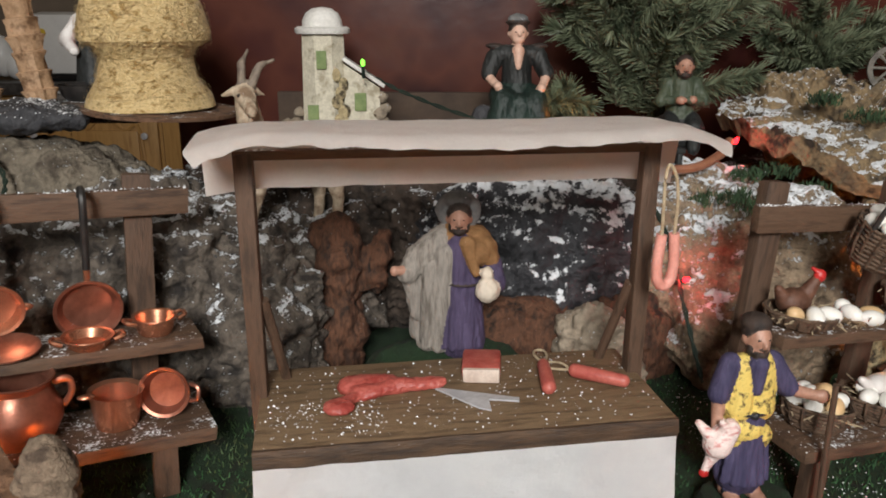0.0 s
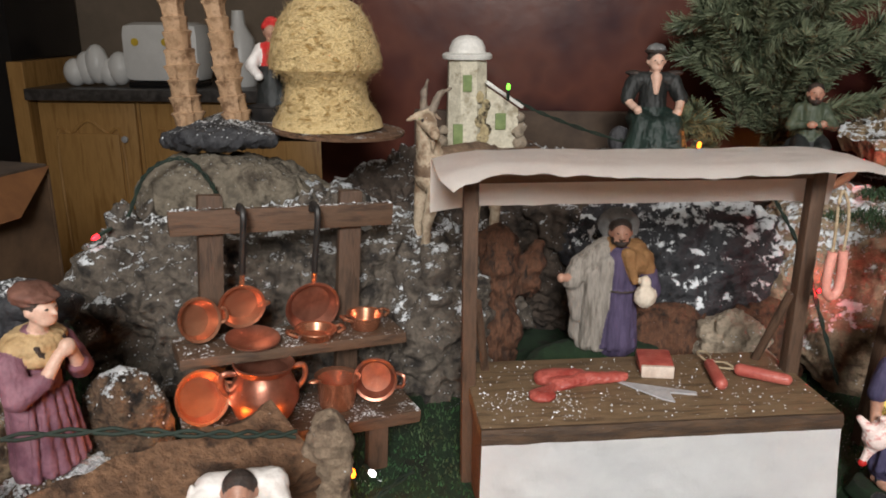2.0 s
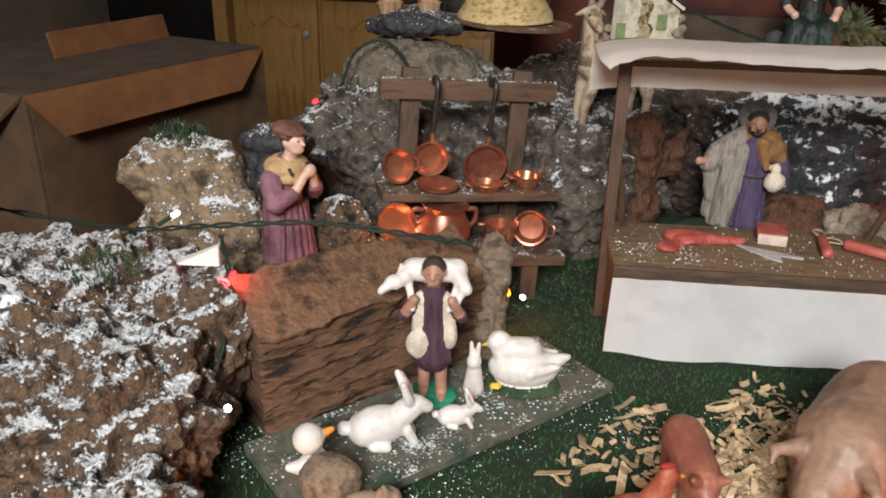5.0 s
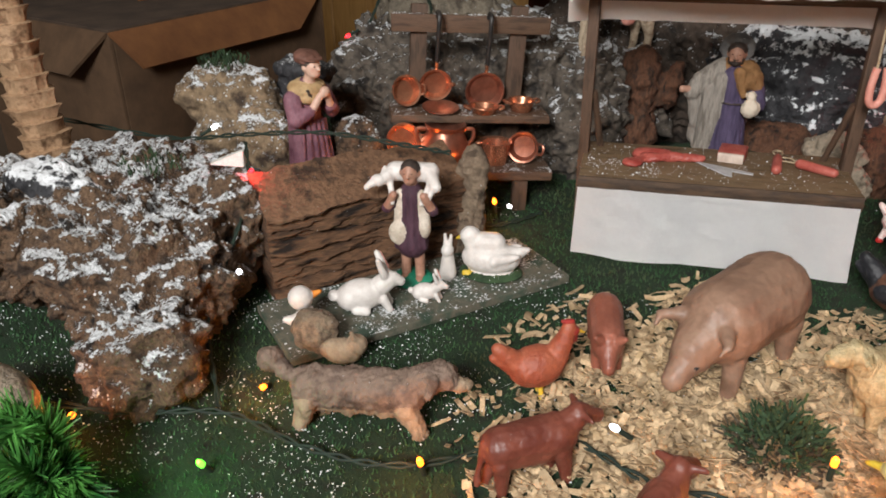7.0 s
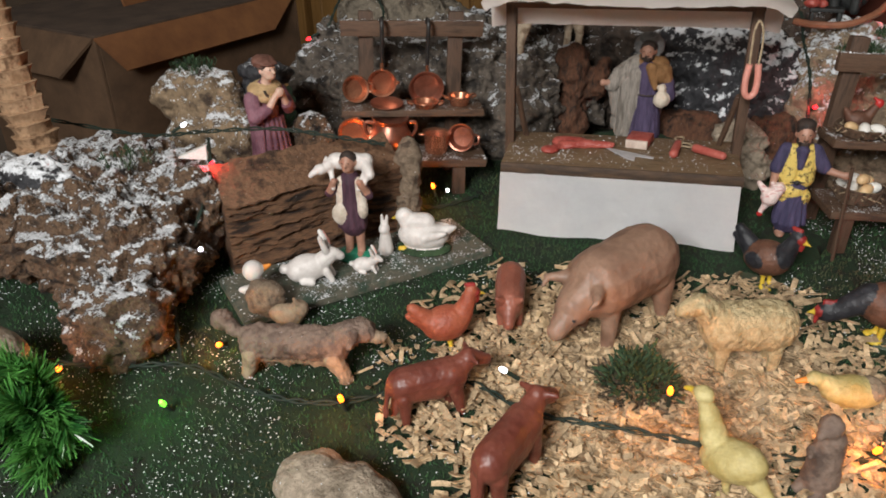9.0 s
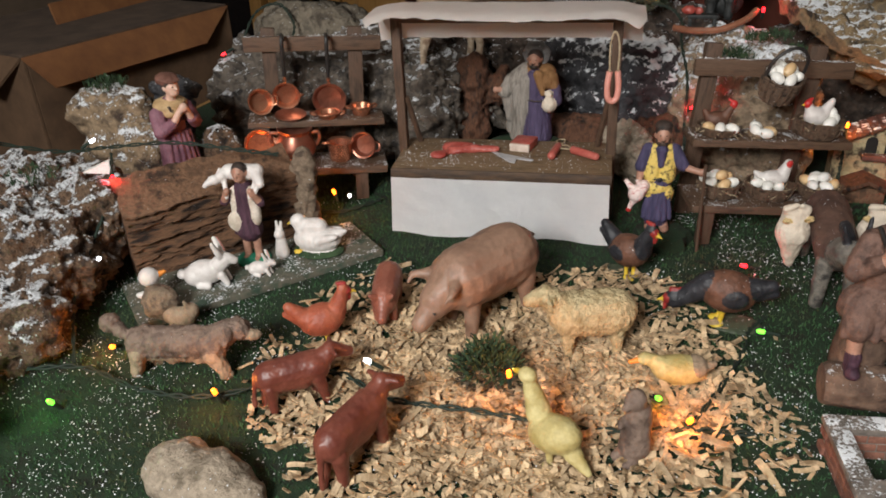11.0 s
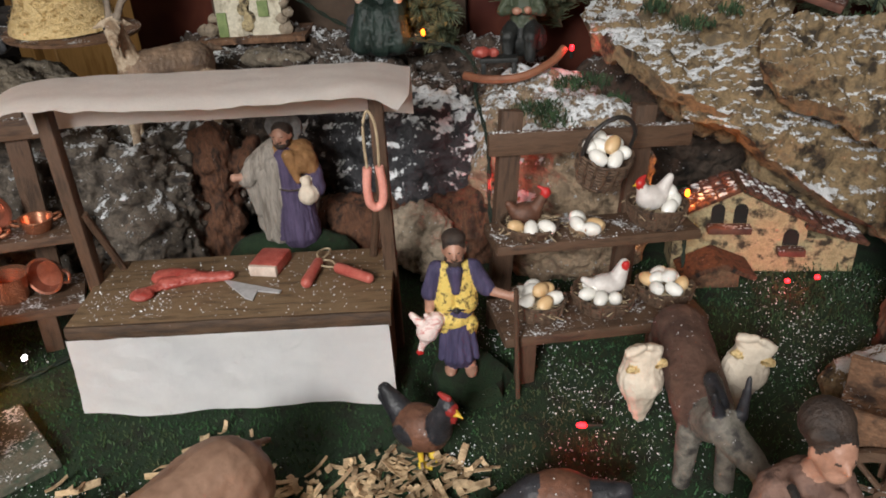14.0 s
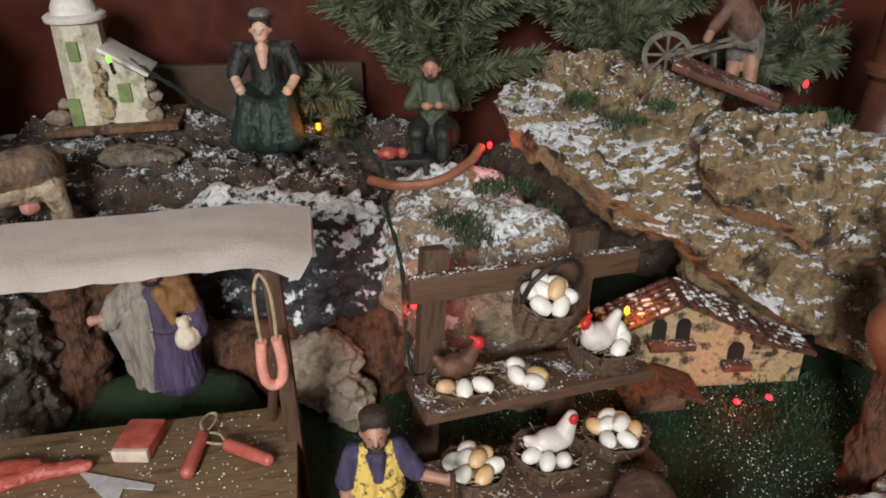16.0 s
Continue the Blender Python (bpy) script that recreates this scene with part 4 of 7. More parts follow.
for i in range(nx):
    for j in range(ny):
        bm.faces.new((g[i, j], g[i + 1, j], g[i + 1, j + 1], g[i, j + 1]))
bmesh.ops.solidify(bm, geom=bm.faces[:], thickness=-0.0022)
part("awning", bm, AWN, stall, "pale pinkish white felt awning with drooping ends")


def on_stall(x, y, z, rz=0, rx=0, ry=0):
    return S @ pose(x, y, z, rx, ry, rz)


TOP = 0.0852
bm = bmesh.new()
block(bm, (0, 0, 0.005), (0.027, 0.032, 0.010), bevel=0.003, rough=0.001)
rb = thing("meat_block", on_stall(0.148, 0.078, TOP, -12), "square cut of red meat with a fat end", "meat")
part("flesh", bm, MEAT, rb)
bm = bmesh.new()
block(bm, (0, -0.0165, 0.005), (0.025, 0.004, 0.0095), bevel=0.001, rough=0.0005)
part("fat", bm, FAT, rb, "pale strip of fat")
fuse("raw_meat", [C((-.024, .012, .004), (.0, .008, .0055), .009, .008), C((0, .004, .005), (.034, 0, .005), .0075, .005), C((-.02, 0, .004), (.01, .003, .005), .007, .006), E((-.036, -.014, .0045), (.010, .009, .0055)), C((-.03, -.008, .004), (-.02, 0, .004), .005, .005)], [MEAT], on_stall(0.082, 0.055, TOP, 8) @ Matrix.Diagonal((1, 1, .72, 1)), 0.0012, "raw red leg of meat with sausage ring on the table", "meat", amp=0.0012, freq=140)
kn = thing("cleaver", on_stall(0.135, 0.040, TOP, -30), "flat grey metal cleaver lying on the table", "knife")
bm = bmesh.new()
vs = [bm.verts.new(p) for p in ((-.030, .003, .0015), (.028, .010, .0015), (.029, .006, .0015), (.010, .001, .0015), (.016, -.012, .0015), (.008, -.012, .0015))]
base_f = bm.faces.new(vs)
low = bmesh.ops.extrude_face_region(bm, geom=[base_f])
bmesh.ops.translate(bm, vec=(0, 0, -.0012), verts=[v_ for v_ in low["geom"] if isinstance(v_, bmesh.types.BMVert)])
bmesh.ops.recalc_face_normals(bm, faces=bm.faces)
part("blade", bm, STEEL, kn)
for x, y, rz in ((0.188, 0.056, 80), (0.224, 0.050, -36)):
    sg = thing("sausage", on_stall(x, y, TOP, rz), "red cured sausage with a string loop", "sausage", "sausages on the table")
    bm = bmesh.new()
    capsule(bm, Vector((-.017, 0, .005)), Vector((.016, 0, .005)), .0050, .0044)
    part("casing", bm, SAUSAGE, sg)
    bm = bmesh.new()
    s = 1 if rz > 0 else -1
    tube(bm, curve_pts([(.02 * s, 0, .005), (.030 * s, .005, .006), (.042 * s, .003, .004), (.042 * s, -.003, .004), (.030 * s, -.004, .005), (.02 * s, 0, .005)], 5), 0.0009, 6)
    part("string", bm, ROPE, sg, "twisted pale string")
hs = thing("hanging_sausage", pose(0.138, 0.446, 0.160, 0, 0, 20), "pink sausage loop hanging on string from the awning rail", "sausage")
bm = bmesh.new()
tube(bm, curve_pts([(-.0045, 0, .036), (-.006, 0, .020), (-.005, 0, .007), (0, 0, .0025), (.005, 0, .007), (.006, 0, .020), (.0045, 0, .036)], 6), .0034, 10)
part("casing", bm, PINK, hs)
bm = bmesh.new()
tube(bm, curve_pts([(-.0045, 0, .034), (-.005, 0, .055), (-.004, .002, .070), (0, .004, .078), (.004, .002, .070), (.005, 0, .055), (.0045, 0, .034)], 6), .0011, 8)
part("string", bm, ROPE, hs, "pale string loop")

# ---- copperware rack ----
PR = pose(-.347, .465, .15, 0, 3.4, 28.9) @ pose(0, 0, -.15)


def plank(name, parent, c, s, m, rough=0.0008, seed=1):
    b = bmesh.new()
    block(b, c, s, bevel=0.0014, rough=rough, seed=seed)
    return part(name, b, m, parent)


def rack(name, m, label, x0, x1, beam_z, up_z, low_z, posts, sink, high=0.212):
    r = thing(name, m, label, "shelf rack")
    w, c = x1 - x0, (x0 + x1) / 2
    plank("beam", r, (c, -0.004, beam_z), (w, 0.009, 0.019), WOOD, seed=2)
    plank("upper_shelf", r, (c, -0.028, up_z), (w, 0.044, 0.009), WOOD, seed=3)
    plank("lower_shelf", r, (c, -0.055, low_z), (w, 0.062, 0.009), WOOD, seed=4)
    for k, x in enumerate(posts):
        plank("post", r, (x, 0.006, (high + sink) / 2), (0.019, 0.010, high - sink), WOOD_V, seed=5 + k)
        plank("leg", r, (x, -0.076, (low_z - 0.005 + sink) / 2), (0.016, 0.011, low_z - 0.005 - sink), WOOD_V, seed=9 + k)
    return r


rack("copper_rack", PR, "dark brown stepped wooden rack of copperware", -0.004, 0.176, 0.202, 0.106, 0.052, (0.028, 0.142), 0.0, 0.221)


def on_pr(x, y, z, rx=0, ry=0, rz=0):
    return PR @ pose(x, y, z, rx, ry, rz)


def pan_profile(r, d, t=0.0012):
    return [(0, 0), (r * 0.72, 0), (r * 0.80, 0.001), (r, d), (r + 0.0012, d + 0.0006), (r + 0.001, d + 0.0014), (r - t, d + 0.0008), (r * 0.80 - t, t + 0.001), (0, t)]


def frying_pan(x, z, r, spout, label, m=COPPER):
    p = thing("frying_pan", on_pr(x, -0.012, z, 97, 0, 0), label, "pan", "copper pans")
    b = bmesh.new()
    lathe(b, pan_profile(r, 0.008), 32)
    if spout:
        ball(b, (r + .001, 0, .0065), (.005, .003, .002), 8)
    part("bowl", b, m, p)
    b = bmesh.new()
    tube(b, curve_pts([(0, r, 0.007), (0, r + 0.012, 0.008)], 3), 0.0022, 8)
    part("ferrule", b, COPPER, p, "copper handle socket")
    b = bmesh.new()
    top = 0.2150 - z
    tube(b, curve_pts([(0, r + 0.010, 0.008), (0, r + 0.026, 0.008), (0, top - 0.016, 0.009), (0, top - 0.002, 0.008), (0, top + 0.0015, 0.002), (0, top, -0.007), (0, top - 0.006, -0.009)], 5), 0.0026, 8)
    part("handle", b, IRON, p, "black iron handle hooked over the beam")


frying_pan(0.047, 0.1375, 0.0175, True, "small copper frying pan hanging from the beam")
frying_pan(0.104, 0.131, 0.0215, False, "large copper frying pan with a darkened inside", COPPER_D)


def bowl_thing(m4, r, d, label, lugs=2, m=COPPER, name="copper_bowl"):
    p = thing(name, m4, label, "bowl", "copper bowls")
    b = bmesh.new()
    lathe(b, pan_profile(r, d), 32)
    part("bowl", b, m, p)
    for k in range(lugs):
        b = bmesh.new()
        s = -1 if k else 1
        tube(b, curve_pts([(s * r, -.006, d - .002), (s * (r + .006), -.004, d), (s * (r + .006), .004, d), (s * r, .006, d - .002)], 4), .0016, 6)
        part("handle", b, m, p)
    return p


bowl_thing(on_pr(0.010, -0.018, 0.128, 72, 0, 20), 0.0165, 0.011, "copper bowl leaning on its edge on the shelf", 1)
bowl_thing(on_pr(0.052, -0.036, 0.111, 6, 0, 0), 0.020, 0.004, "flat dark copper dish on the shelf", 0, COPPER_D, "copper_dish")
bowl_thing(on_pr(0.101, -0.040, 0.111, 0, 0, 0), 0.016, 0.007, "small copper dish below the hanging pan", 2)
bowl_thing(on_pr(0.146, -0.030, 0.111, 0, 0, 10), 0.0145, 0.012, "deep copper bowl with two lugs", 2)
bowl_thing(on_pr(0.008, -0.050, 0.079, 70, 0, 15), 0.020, 0.009, "copper pan leaning on the lower shelf", 1)
bowl_thing(on_pr(0.150, -0.050, 0.075, 80, 0, -25), 0.017, 0.010, "dark copper bowl standing on its edge", 1, COPPER_D)
pt = thing("copper_pot", on_pr(0.056, -0.056, 0.057) @ Matrix.Diagonal((1.14, 1.14, 1.2, 1)), "bellied copper cooking pot with two handles", "pot")
bm = bmesh.new()
lathe(bm, [(0, 0), (.014, 0), (.019, .004), (.0235, .014), (.0235, .020), (.019, .029), (.0175, .033), (.0205, .038), (.0195, .0385), (.0165, .034), (.018, .028), (.0215, .018), (.016, .004), (0, .002)], 36)
part("body", bm, COPPER_D, pt)
for s in (-1, 1):
    bm = bmesh.new()
    tube(bm, curve_pts([(s * .0185, 0, .033), (s * .027, 0, .033), (s * .028, 0, .025), (s * .0235, 0, .018)], 5), .002, 8)
    part("handle", bm, COPPER_D, pt)
jg = thing("copper_jug", on_pr(0.115, -0.055, 0.057), "round copper saucepan with a pouring lip", "pot")
bm = bmesh.new()
lathe(bm, [(0, 0), (.0135, 0), (.0145, .003), (.017, .024), (.0185, .026), (.0155, .024), (.013, .003), (0, .002)], 32)
ball(bm, (-.0185, 0, .0235), (.006, .003, .002), 8)
part("body", bm, COPPER, jg)

# ---- egg rack ----
ER = pose(.236, .523, .15, 0, 4.0, 19.8) @ pose(0, 0, -.15)
rack("egg_rack", ER, "dark brown stepped wooden rack of egg baskets", -0.023, 0.157, 0.187, 0.112, 0.047, (-0.002, 0.116), 0.0)


def on_er(x, y, z, rx=0, ry=0, rz=0):
    return ER @ pose(x, y, z, rx, ry, rz)


egg_bm = bmesh.new()
lathe(egg_bm, [(0, -.0078), (.0035, -.007), (.0056, -.0035), (.0061, 0), (.0055, .004), (.0036, .0075), (0, .0092)], 16)
EGG_ME = mesh_of(egg_bm, "egg", EGG)
EGGB_ME = EGG_ME.copy()
EGGB_ME.materials[0] = EGG_B


def eggs(base, spots, r, label="white and brown eggs"):
    """Loose eggs: spots of (x, y, z, brown)."""
    rnd = random.Random(r)
    for x, y, z, brown in spots:
        o = new("egg", EGGB_ME if brown else EGG_ME)
        o.matrix_world = base @ pose(x, y, z, rnd.uniform(50, 110), rnd.uniform(-50, 50), rnd.uniform(0, 360)) @ Matrix.Diagonal((0.98, 0.98, 0.98, 1))
        tagged(o, "smooth light brown egg in straw" if brown else "smooth white egg in straw", "egg", "eggs in the baskets")


def weave(b, r0, r1, h, turns, thick, seed):
    """Wound twigs that widen from r0 to r1 over the height h."""
    rnd = random.Random(seed)
    pts = []
    steps = 26
    for t in range(turns * steps + 1):
        f = t / (turns * steps)
        a = 2 * math.pi * t / steps
        rr = r0 + (r1 - r0) * f ** 0.7 + 0.0009 * math.sin(a * 6.5 + t // steps * math.pi) + rnd.uniform(-.0004, .0004)
        pts.append((rr * math.cos(a), rr * math.sin(a), thick + h * f + rnd.uniform(-.0004, .0004)))
    tube(b, pts, thick, 5)
    for k in range(16):
        a = 2 * math.pi * k / 16
        tube(b, [(q * math.cos(a), q * math.sin(a), z) for q, z in ((r0, 0.001), ((r0 + 2 * r1) / 3 + .001, h * 0.5), (r1 + 0.0005, h + thick))], thick * 0.9, 5)


def nest(m4, r, h, label, m=WICKER, straw=True, seed=1, handle=False, tall=False):
    p = thing("egg_basket", m4, label, "basket", "baskets on the rack")
    b = bmesh.new()
    lathe(b, [(0, 0.0005), (r * 0.72, 0.0005), (r * 0.92, h * 0.6), (r * 0.9, h * 0.62), (r * 0.7, 0.003), (0, 0.003)], 20)
    weave(b, r * 0.74, r, h, 9 if tall else 6, 0.0014, seed)
    part("weave", b, m, p)
    if straw:
        b = bmesh.new()
        rnd = random.Random(seed)
        for k in range(70):
            a, q = rnd.uniform(0, 6.28), r * rnd.uniform(0.1, 1.0)
            c = Vector((q * math.cos(a), q * math.sin(a), h * rnd.uniform(0.55, 0.95)))
            d = Vector((rnd.uniform(-1, 1), rnd.uniform(-1, 1), rnd.uniform(-.2, .45))).normalized() * rnd.uniform(.004, .011)
            tube(b, [c - d, c + Vector((0, 0, .001)), c + d], .0005, 4)
        part("straw", b, ROPE, p, "loose pale straw")
    if handle:
        b = bmesh.new()
        tube(b, curve_pts([(-r, 0, h), (-r * .95, 0, h + .018), (-r * .5, 0, h + .031), (0, 0, h + .035), (r * .5, 0, h + .031), (r * .95, 0, h + .018), (r, 0, h)], 5), .0019, 8)
        part("handle", b, IRON, p, "dark bent handle")
    return p


B1, B2, B3 = on_er(0.008, -0.030, 0.117), on_er(0.058, -0.034, 0.1165), on_er(0.122, -0.030, 0.117)
nest(B1, 0.024, 0.009, "flat twig nest with eggs and a brown hen", seed=1)
eggs(B1, [(-.013, -.008, .010, 1), (-.003, -.016, .011, 0), (.011, -.014, .011, 0)], 1)
fuse("brown_hen", [E((0, .004, .012), (.014, .010, .010)), C((.008, .002, .018), (.012, 0, .028), .006, .004), E((.014, -.001, .032), (.0045, .004, .005), 1), C((.012, 0, .035), (.008, .001, .037), .002, .0015, 1), C((-.01, .004, .015), (-.016, .004, .022), .006, .003)], [HENB, P_RED], B1 @ pose(0, 0.004, 0.002), 0.0012, "small brown hen with a red head sitting in the nest", "hen figurine")
nb = nest(B2, 0.014, 0.003, "loose straw bed holding a few eggs", WICKER_T, True, 5)
eggs(B2, [(-.009, -.002, .008, 0), (-.004, .010, .008, 0), (.006, -.006, .008, 1), (-.001, -.012, .0075, 0)], 2)
nest(B3, 0.0255, 0.019, "round twig basket with a white hen and eggs", seed=3, tall=True)
eggs(B3, [(.012, -.006, .022, 0), (.015, .006, .022, 0), (.004, -.014, .020, 0), (.010, .0, .029, 0)], 3)


def white_hen(m4):
    fuse("white_hen", [E((0, 0, .010), (.014, .010, .011), 0), C((.008, 0, .014), (.014, 0, .028), .0075, .0035, 0), C((-.008, 0, .015), (-.011, 0, .022), .006, .0045, 0), E((-.013, -.001, .024), (.0045, .004, .005), 1), C((-.013, 0, .028), (-.009, 0, .030), .0018, .0018, 1), C((-.017, -.001, .023), (-.020, -.001, .022), .0012, .0006, 2)], [P_WHITE, P_RED, YELLOW], m4, 0.0012, "white hen with a red comb sitting among eggs", "hen figurine", "white hens")


white_hen(B3 @ pose(-0.006, 0.0, 0.014, 0, 0, 0))
L1, L2, L3 = on_er(0.012, -0.056, 0.052), on_er(0.071, -0.056, 0.052), on_er(0.130, -0.052, 0.052)
nest(L1, 0.0235, 0.017, "round dark twig basket full of eggs", seed=6)
nest(L2, 0.0265, 0.016, "round dark twig basket with a white hen and eggs", seed=7)
nest(L3, 0.0245, 0.015, "round dark twig basket full of white eggs", seed=8)
pile = [(-.012, -.008, .018, 0), (.002, -.013, .018, 0), (.013, -.005, .018, 0), (-.006, .004, .021, 0), (.008, .006, .021, 1), (-.013, .008, .018, 1), (.0, .014, .02, 0), (.001, -.003, .026, 0)]
eggs(L1, [(x, y, z, 1 if k in (4, 1, 7) else 0) for k, (x, y, z, q) in enumerate(pile)], 4)
eggs(L2, [(-.016, -.004, .018, 0), (-.008, -.013, .018, 0), (.004, -.015, .018, 0), (-.010, .004, .021, 0)], 5)
fuse("white_hen", [E((0, 0, .010), (.017, .010, .009), 0), C((.008, 0, .012), (.013, 0, .028), .0085, .005, 0), C((-.012, 0, .010), (-.022, 0, .016), .006, .003, 0), E((.0125, -.0045, .029), (.0035, .0025, .0045), 1)], [P_WHITE, P_RED], L2 @ pose(0.004, 0.003, 0.012), 0.0012, "white hen with a red face sitting in the basket", "hen figurine", "white hens")
eggs(L3, [(x, y, z - .001, 1 if k in (5, 2) else 0) for k, (x, y, z, q) in enumerate(pile)], 6)
HB = on_er(0.063, -0.030, 0.160, 20, 0, 8)
nest(HB, 0.0215, 0.030, "dark twig basket of eggs hanging on the rack beam", WICKER, False, 9, True, True)
eggs(HB, [(x * .9, y * .9, z + .014, 1 if k == 7 else 0) for k, (x, y, z, q) in enumerate(pile)], 7)

# ---- figurines ----


def face(c, k, hair, beard=None, s=1.0):
    """A small painted head that looks along -y: skull, jaw, nose, eyes, brows, hair and beard."""
    c = Vector(c)

    def at(x, y, z):
        return c + Vector((x, y, z)) * s

    def e(x, y, z, a, b, d, m):
        return E(at(x, y, z), (a * s, b * s, d * s), m)

    out = [e(0, 0, 0, .0082, .0090, .0104, k), e(0, -.003, -.0062, .0060, .0060, .0050, k), C(at(0, -.0088, .0012), at(0, -.0106, -.0018), .0012 * s, .0016 * s, k), e(0, .0024, .0036, .0093, .0092, .0090, hair), e(-.0084, .001, -.0005, .0018, .0024, .0030, k), e(.0084, .001, -.0005, .0018, .0024, .0030, k)]
    for x in (-.0034, .0034):
        out += [e(x, -.0080, .0014, .0011, .0010, .0006, hair)]
    if beard is not None:
        out += [e(0, -.0056, -.0084, .0056, .0040, .0040, beard), e(0, -.0090, -.0046, .0030, .0014, .0008, beard), e(-.0062, -.002, -.006, .0018, .0036, .0044, beard), e(.0062, -.002, -.006, .0018, .0036, .0044, beard)]
    return out


def folds(n, y0, y1, z0, z1, x0, x1, r, k):
    """Hanging folds of cloth side by side."""
    out = []
    for i in range(n):
        f = i / (n - 1) * 2 - 1
        out.append(C((x0 * f, y0 + .006 * f * f, z0), (x1 * f, y1 + .004 * f * f, z1), r * 1.15, r * .7, k))
    return out


FIG = "nativity figurines"
fuse("butcher_figurine", [C((.004, 0, 0), (.004, 0, .055), .0185, .0145, 0), C((.004, 0, .055), (.002, 0, .086), .0145, .014, 0), E((.004, -.0005, .055), (.0165, .0158, .0022), 5), C((-.021, 0, 0), (-.018, -.002, .07), .0115, .012, 1), C((-.029, .002, .008), (-.025, 0, .062), .009, .010, 1), C((-.014, -.011, 0), (-.010, -.009, .082), .0066, .0072, 1), C((-.023, -.010, 0), (-.020, -.009, .070), .0050, .0066, 1), C((-.012, 0, .092), (-.030, -.004, .076), .0105, .010, 1), C((-.030, -.004, .076), (-.037, -.008, .062), .0095, .0085, 1), C((-.036, -.006, .062), (-.031, -.004, .026), .0075, .0055, 1), E((0, .010, .050), (.024, .009, .050), 1), C((-.037, -.010, .066), (-.045, -.014, .067), .0042, .0036, 3), E((-.047, -.015, .067), (.0036, .0036, .0046), 3), C((-.005, .001, .093), (.015, .002, .091), .0105, .0105, 2), E((.015, -.004, .082), (.0125, .0125, .013), 2), C((.008, -.012, .090), (.014, -.015, .066), .0062, .0030, 2), C((.021, -.004, .086), (.029, -.006, .064), .0085, .0060, 2), C((.026, -.004, .072), (.030, -.010, .056), .0080, .0072, 0), C((.030, -.011, .056), (.026, -.016, .052), .0045, .004, 3), E((.023, -.018, .053), (.0092, .0080, .0105), 4), C((.023, -.018, .062), (.022, -.017, .067), .004, .0052, 4), C((0, -.002, .096), (0, -.003, .104), .006, .006, 3), E((0, .0035, .1135), (.0180, .0046, .0165), 6, (-10, 0, 0)), E((0, .0045, .1215), (.0112, .0095, .0074), 6)] + folds(6, -.0165, -.0130, .001, .052, .017, .012, .0026, 0) + face((.001, -.0066, .1090), 3, 5, 5), [P_PURPLE, P_GREYR, P_BROWNC, SKIN, SACK, HAIR, P_GREYHAT], pose(.013, .597, .058, 0, 0, -2) @ Matrix.Diagonal((1.08, 1.08, 1, 1)), 0.0011, "bearded butcher in grey cloak, tan cape and purple tunic", "figurine", FIG, amp=0.0006, freq=150)
rock("earth_step", [E((.0, .604, .012), (.075, .040, .045)), E((.03, .60, .014), (.05, .036, .043))], GRASS_BASE, "low dark mossy mound behind the stall", 0.002, 40, 61, voxel=0.003, category="mound")
fuse("egg_seller_figurine", [C((-.007, 0, .004), (-.006, 0, .02), .0052, .005, 3), C((.009, -.005, .004), (.008, -.002, .02), .0052, .005, 3), E((.010, -.010, .003), (.0052, .0095, .0034), 3), E((-.007, -.008, .003), (.0052, .0090, .0034), 3), E((.010, -.006, .0045), (.0056, .0026, .0036), 5), E((-.007, -.005, .0045), (.0056, .0026, .0036), 5), C((0, 0, .018), (0, 0, .055), .0165, .0135, 0), E((-.002, -.001, .052), (.0158, .0138, .0125), 1), C((-.009, -.004, .046), (-.006, -.003, .040), .0085, .0060, 1), C((.009, -.004, .046), (.010, -.003, .038), .0085, .0060, 1), C((-.0075, -.002, .066), (-.0065, -.001, .094), .0102, .0085, 1), C((.0075, -.002, .066), (.0065, -.001, .094), .0102, .0085, 1), C((0, -.0092, .080), (0, -.0085, .098), .0030, .0062, 0), E((0, -.0005, .0640), (.0163, .0128, .0020), 5), E((0, -.013, .0640), (.0022, .0018, .0026), 5), C((-.014, 0, .095), (-.021, -.002, .076), .0078, .0070, 0), C((-.021, -.002, .074), (-.022, -.006, .054), .0044, .0036, 3), C((.014, 0, .095), (.024, -.004, .079), .0078, .0070, 0), C((.024, -.005, .078), (.042, -.010, .074), .0042, .0036, 3), E((.045, -.011, .074), (.0048, .0038, .0048), 3), C((0, 0, .099), (0, -.001, .106), .0055, .005, 3), E((0, .001, .1225), (.0098, .0102, .0062), 4), C((-.024, -.013, .046), (-.017, -.013, .056), .0095, .0068, 2), C((-.024, -.013, .043), (-.030, -.013, .030), .0056, .0028, 2), C((-.029, -.011, .052), (-.036, -.009, .060), .0046, .0022, 2), C((-.019, -.015, .056), (-.024, -.016, .063), .0046, .0024, 2), E((-.031, -.013, .026), (.0032, .003, .0030), 6)] + folds(6, -.0150, -.0120, .016, .045, .0145, .012, .0024, 0) + face((0, -.003, .1135), 3, 4, 4, .98), [P_NAVY, P_YELLOW, P_STRIPE, SKIN, HAIR, HEND, P_RED], pose(.197, .440, .018, 0, 0, 8), 0.0010, "egg seller in yellow vest holding a striped fowl", "figurine", FIG, amp=0.0003, freq=170)
bm = bmesh.new()
lathe(bm, [(0, 0), (.03, 0), (.032, .006), (.028, .016), (.018, .0185), (0, .019)], 22, wob=0.25, seed=4)
single("figurine_base", bm, GRASS_BASE, pose(.207, .437, -0.001), "low dark mossy base with flakes under the egg seller", "base")
bm = bmesh.new()
tube(bm, curve_pts([(.247, .424, 0), (.246, .426, .05), (.2455, .4265, .105)], 4), .0019, 8)
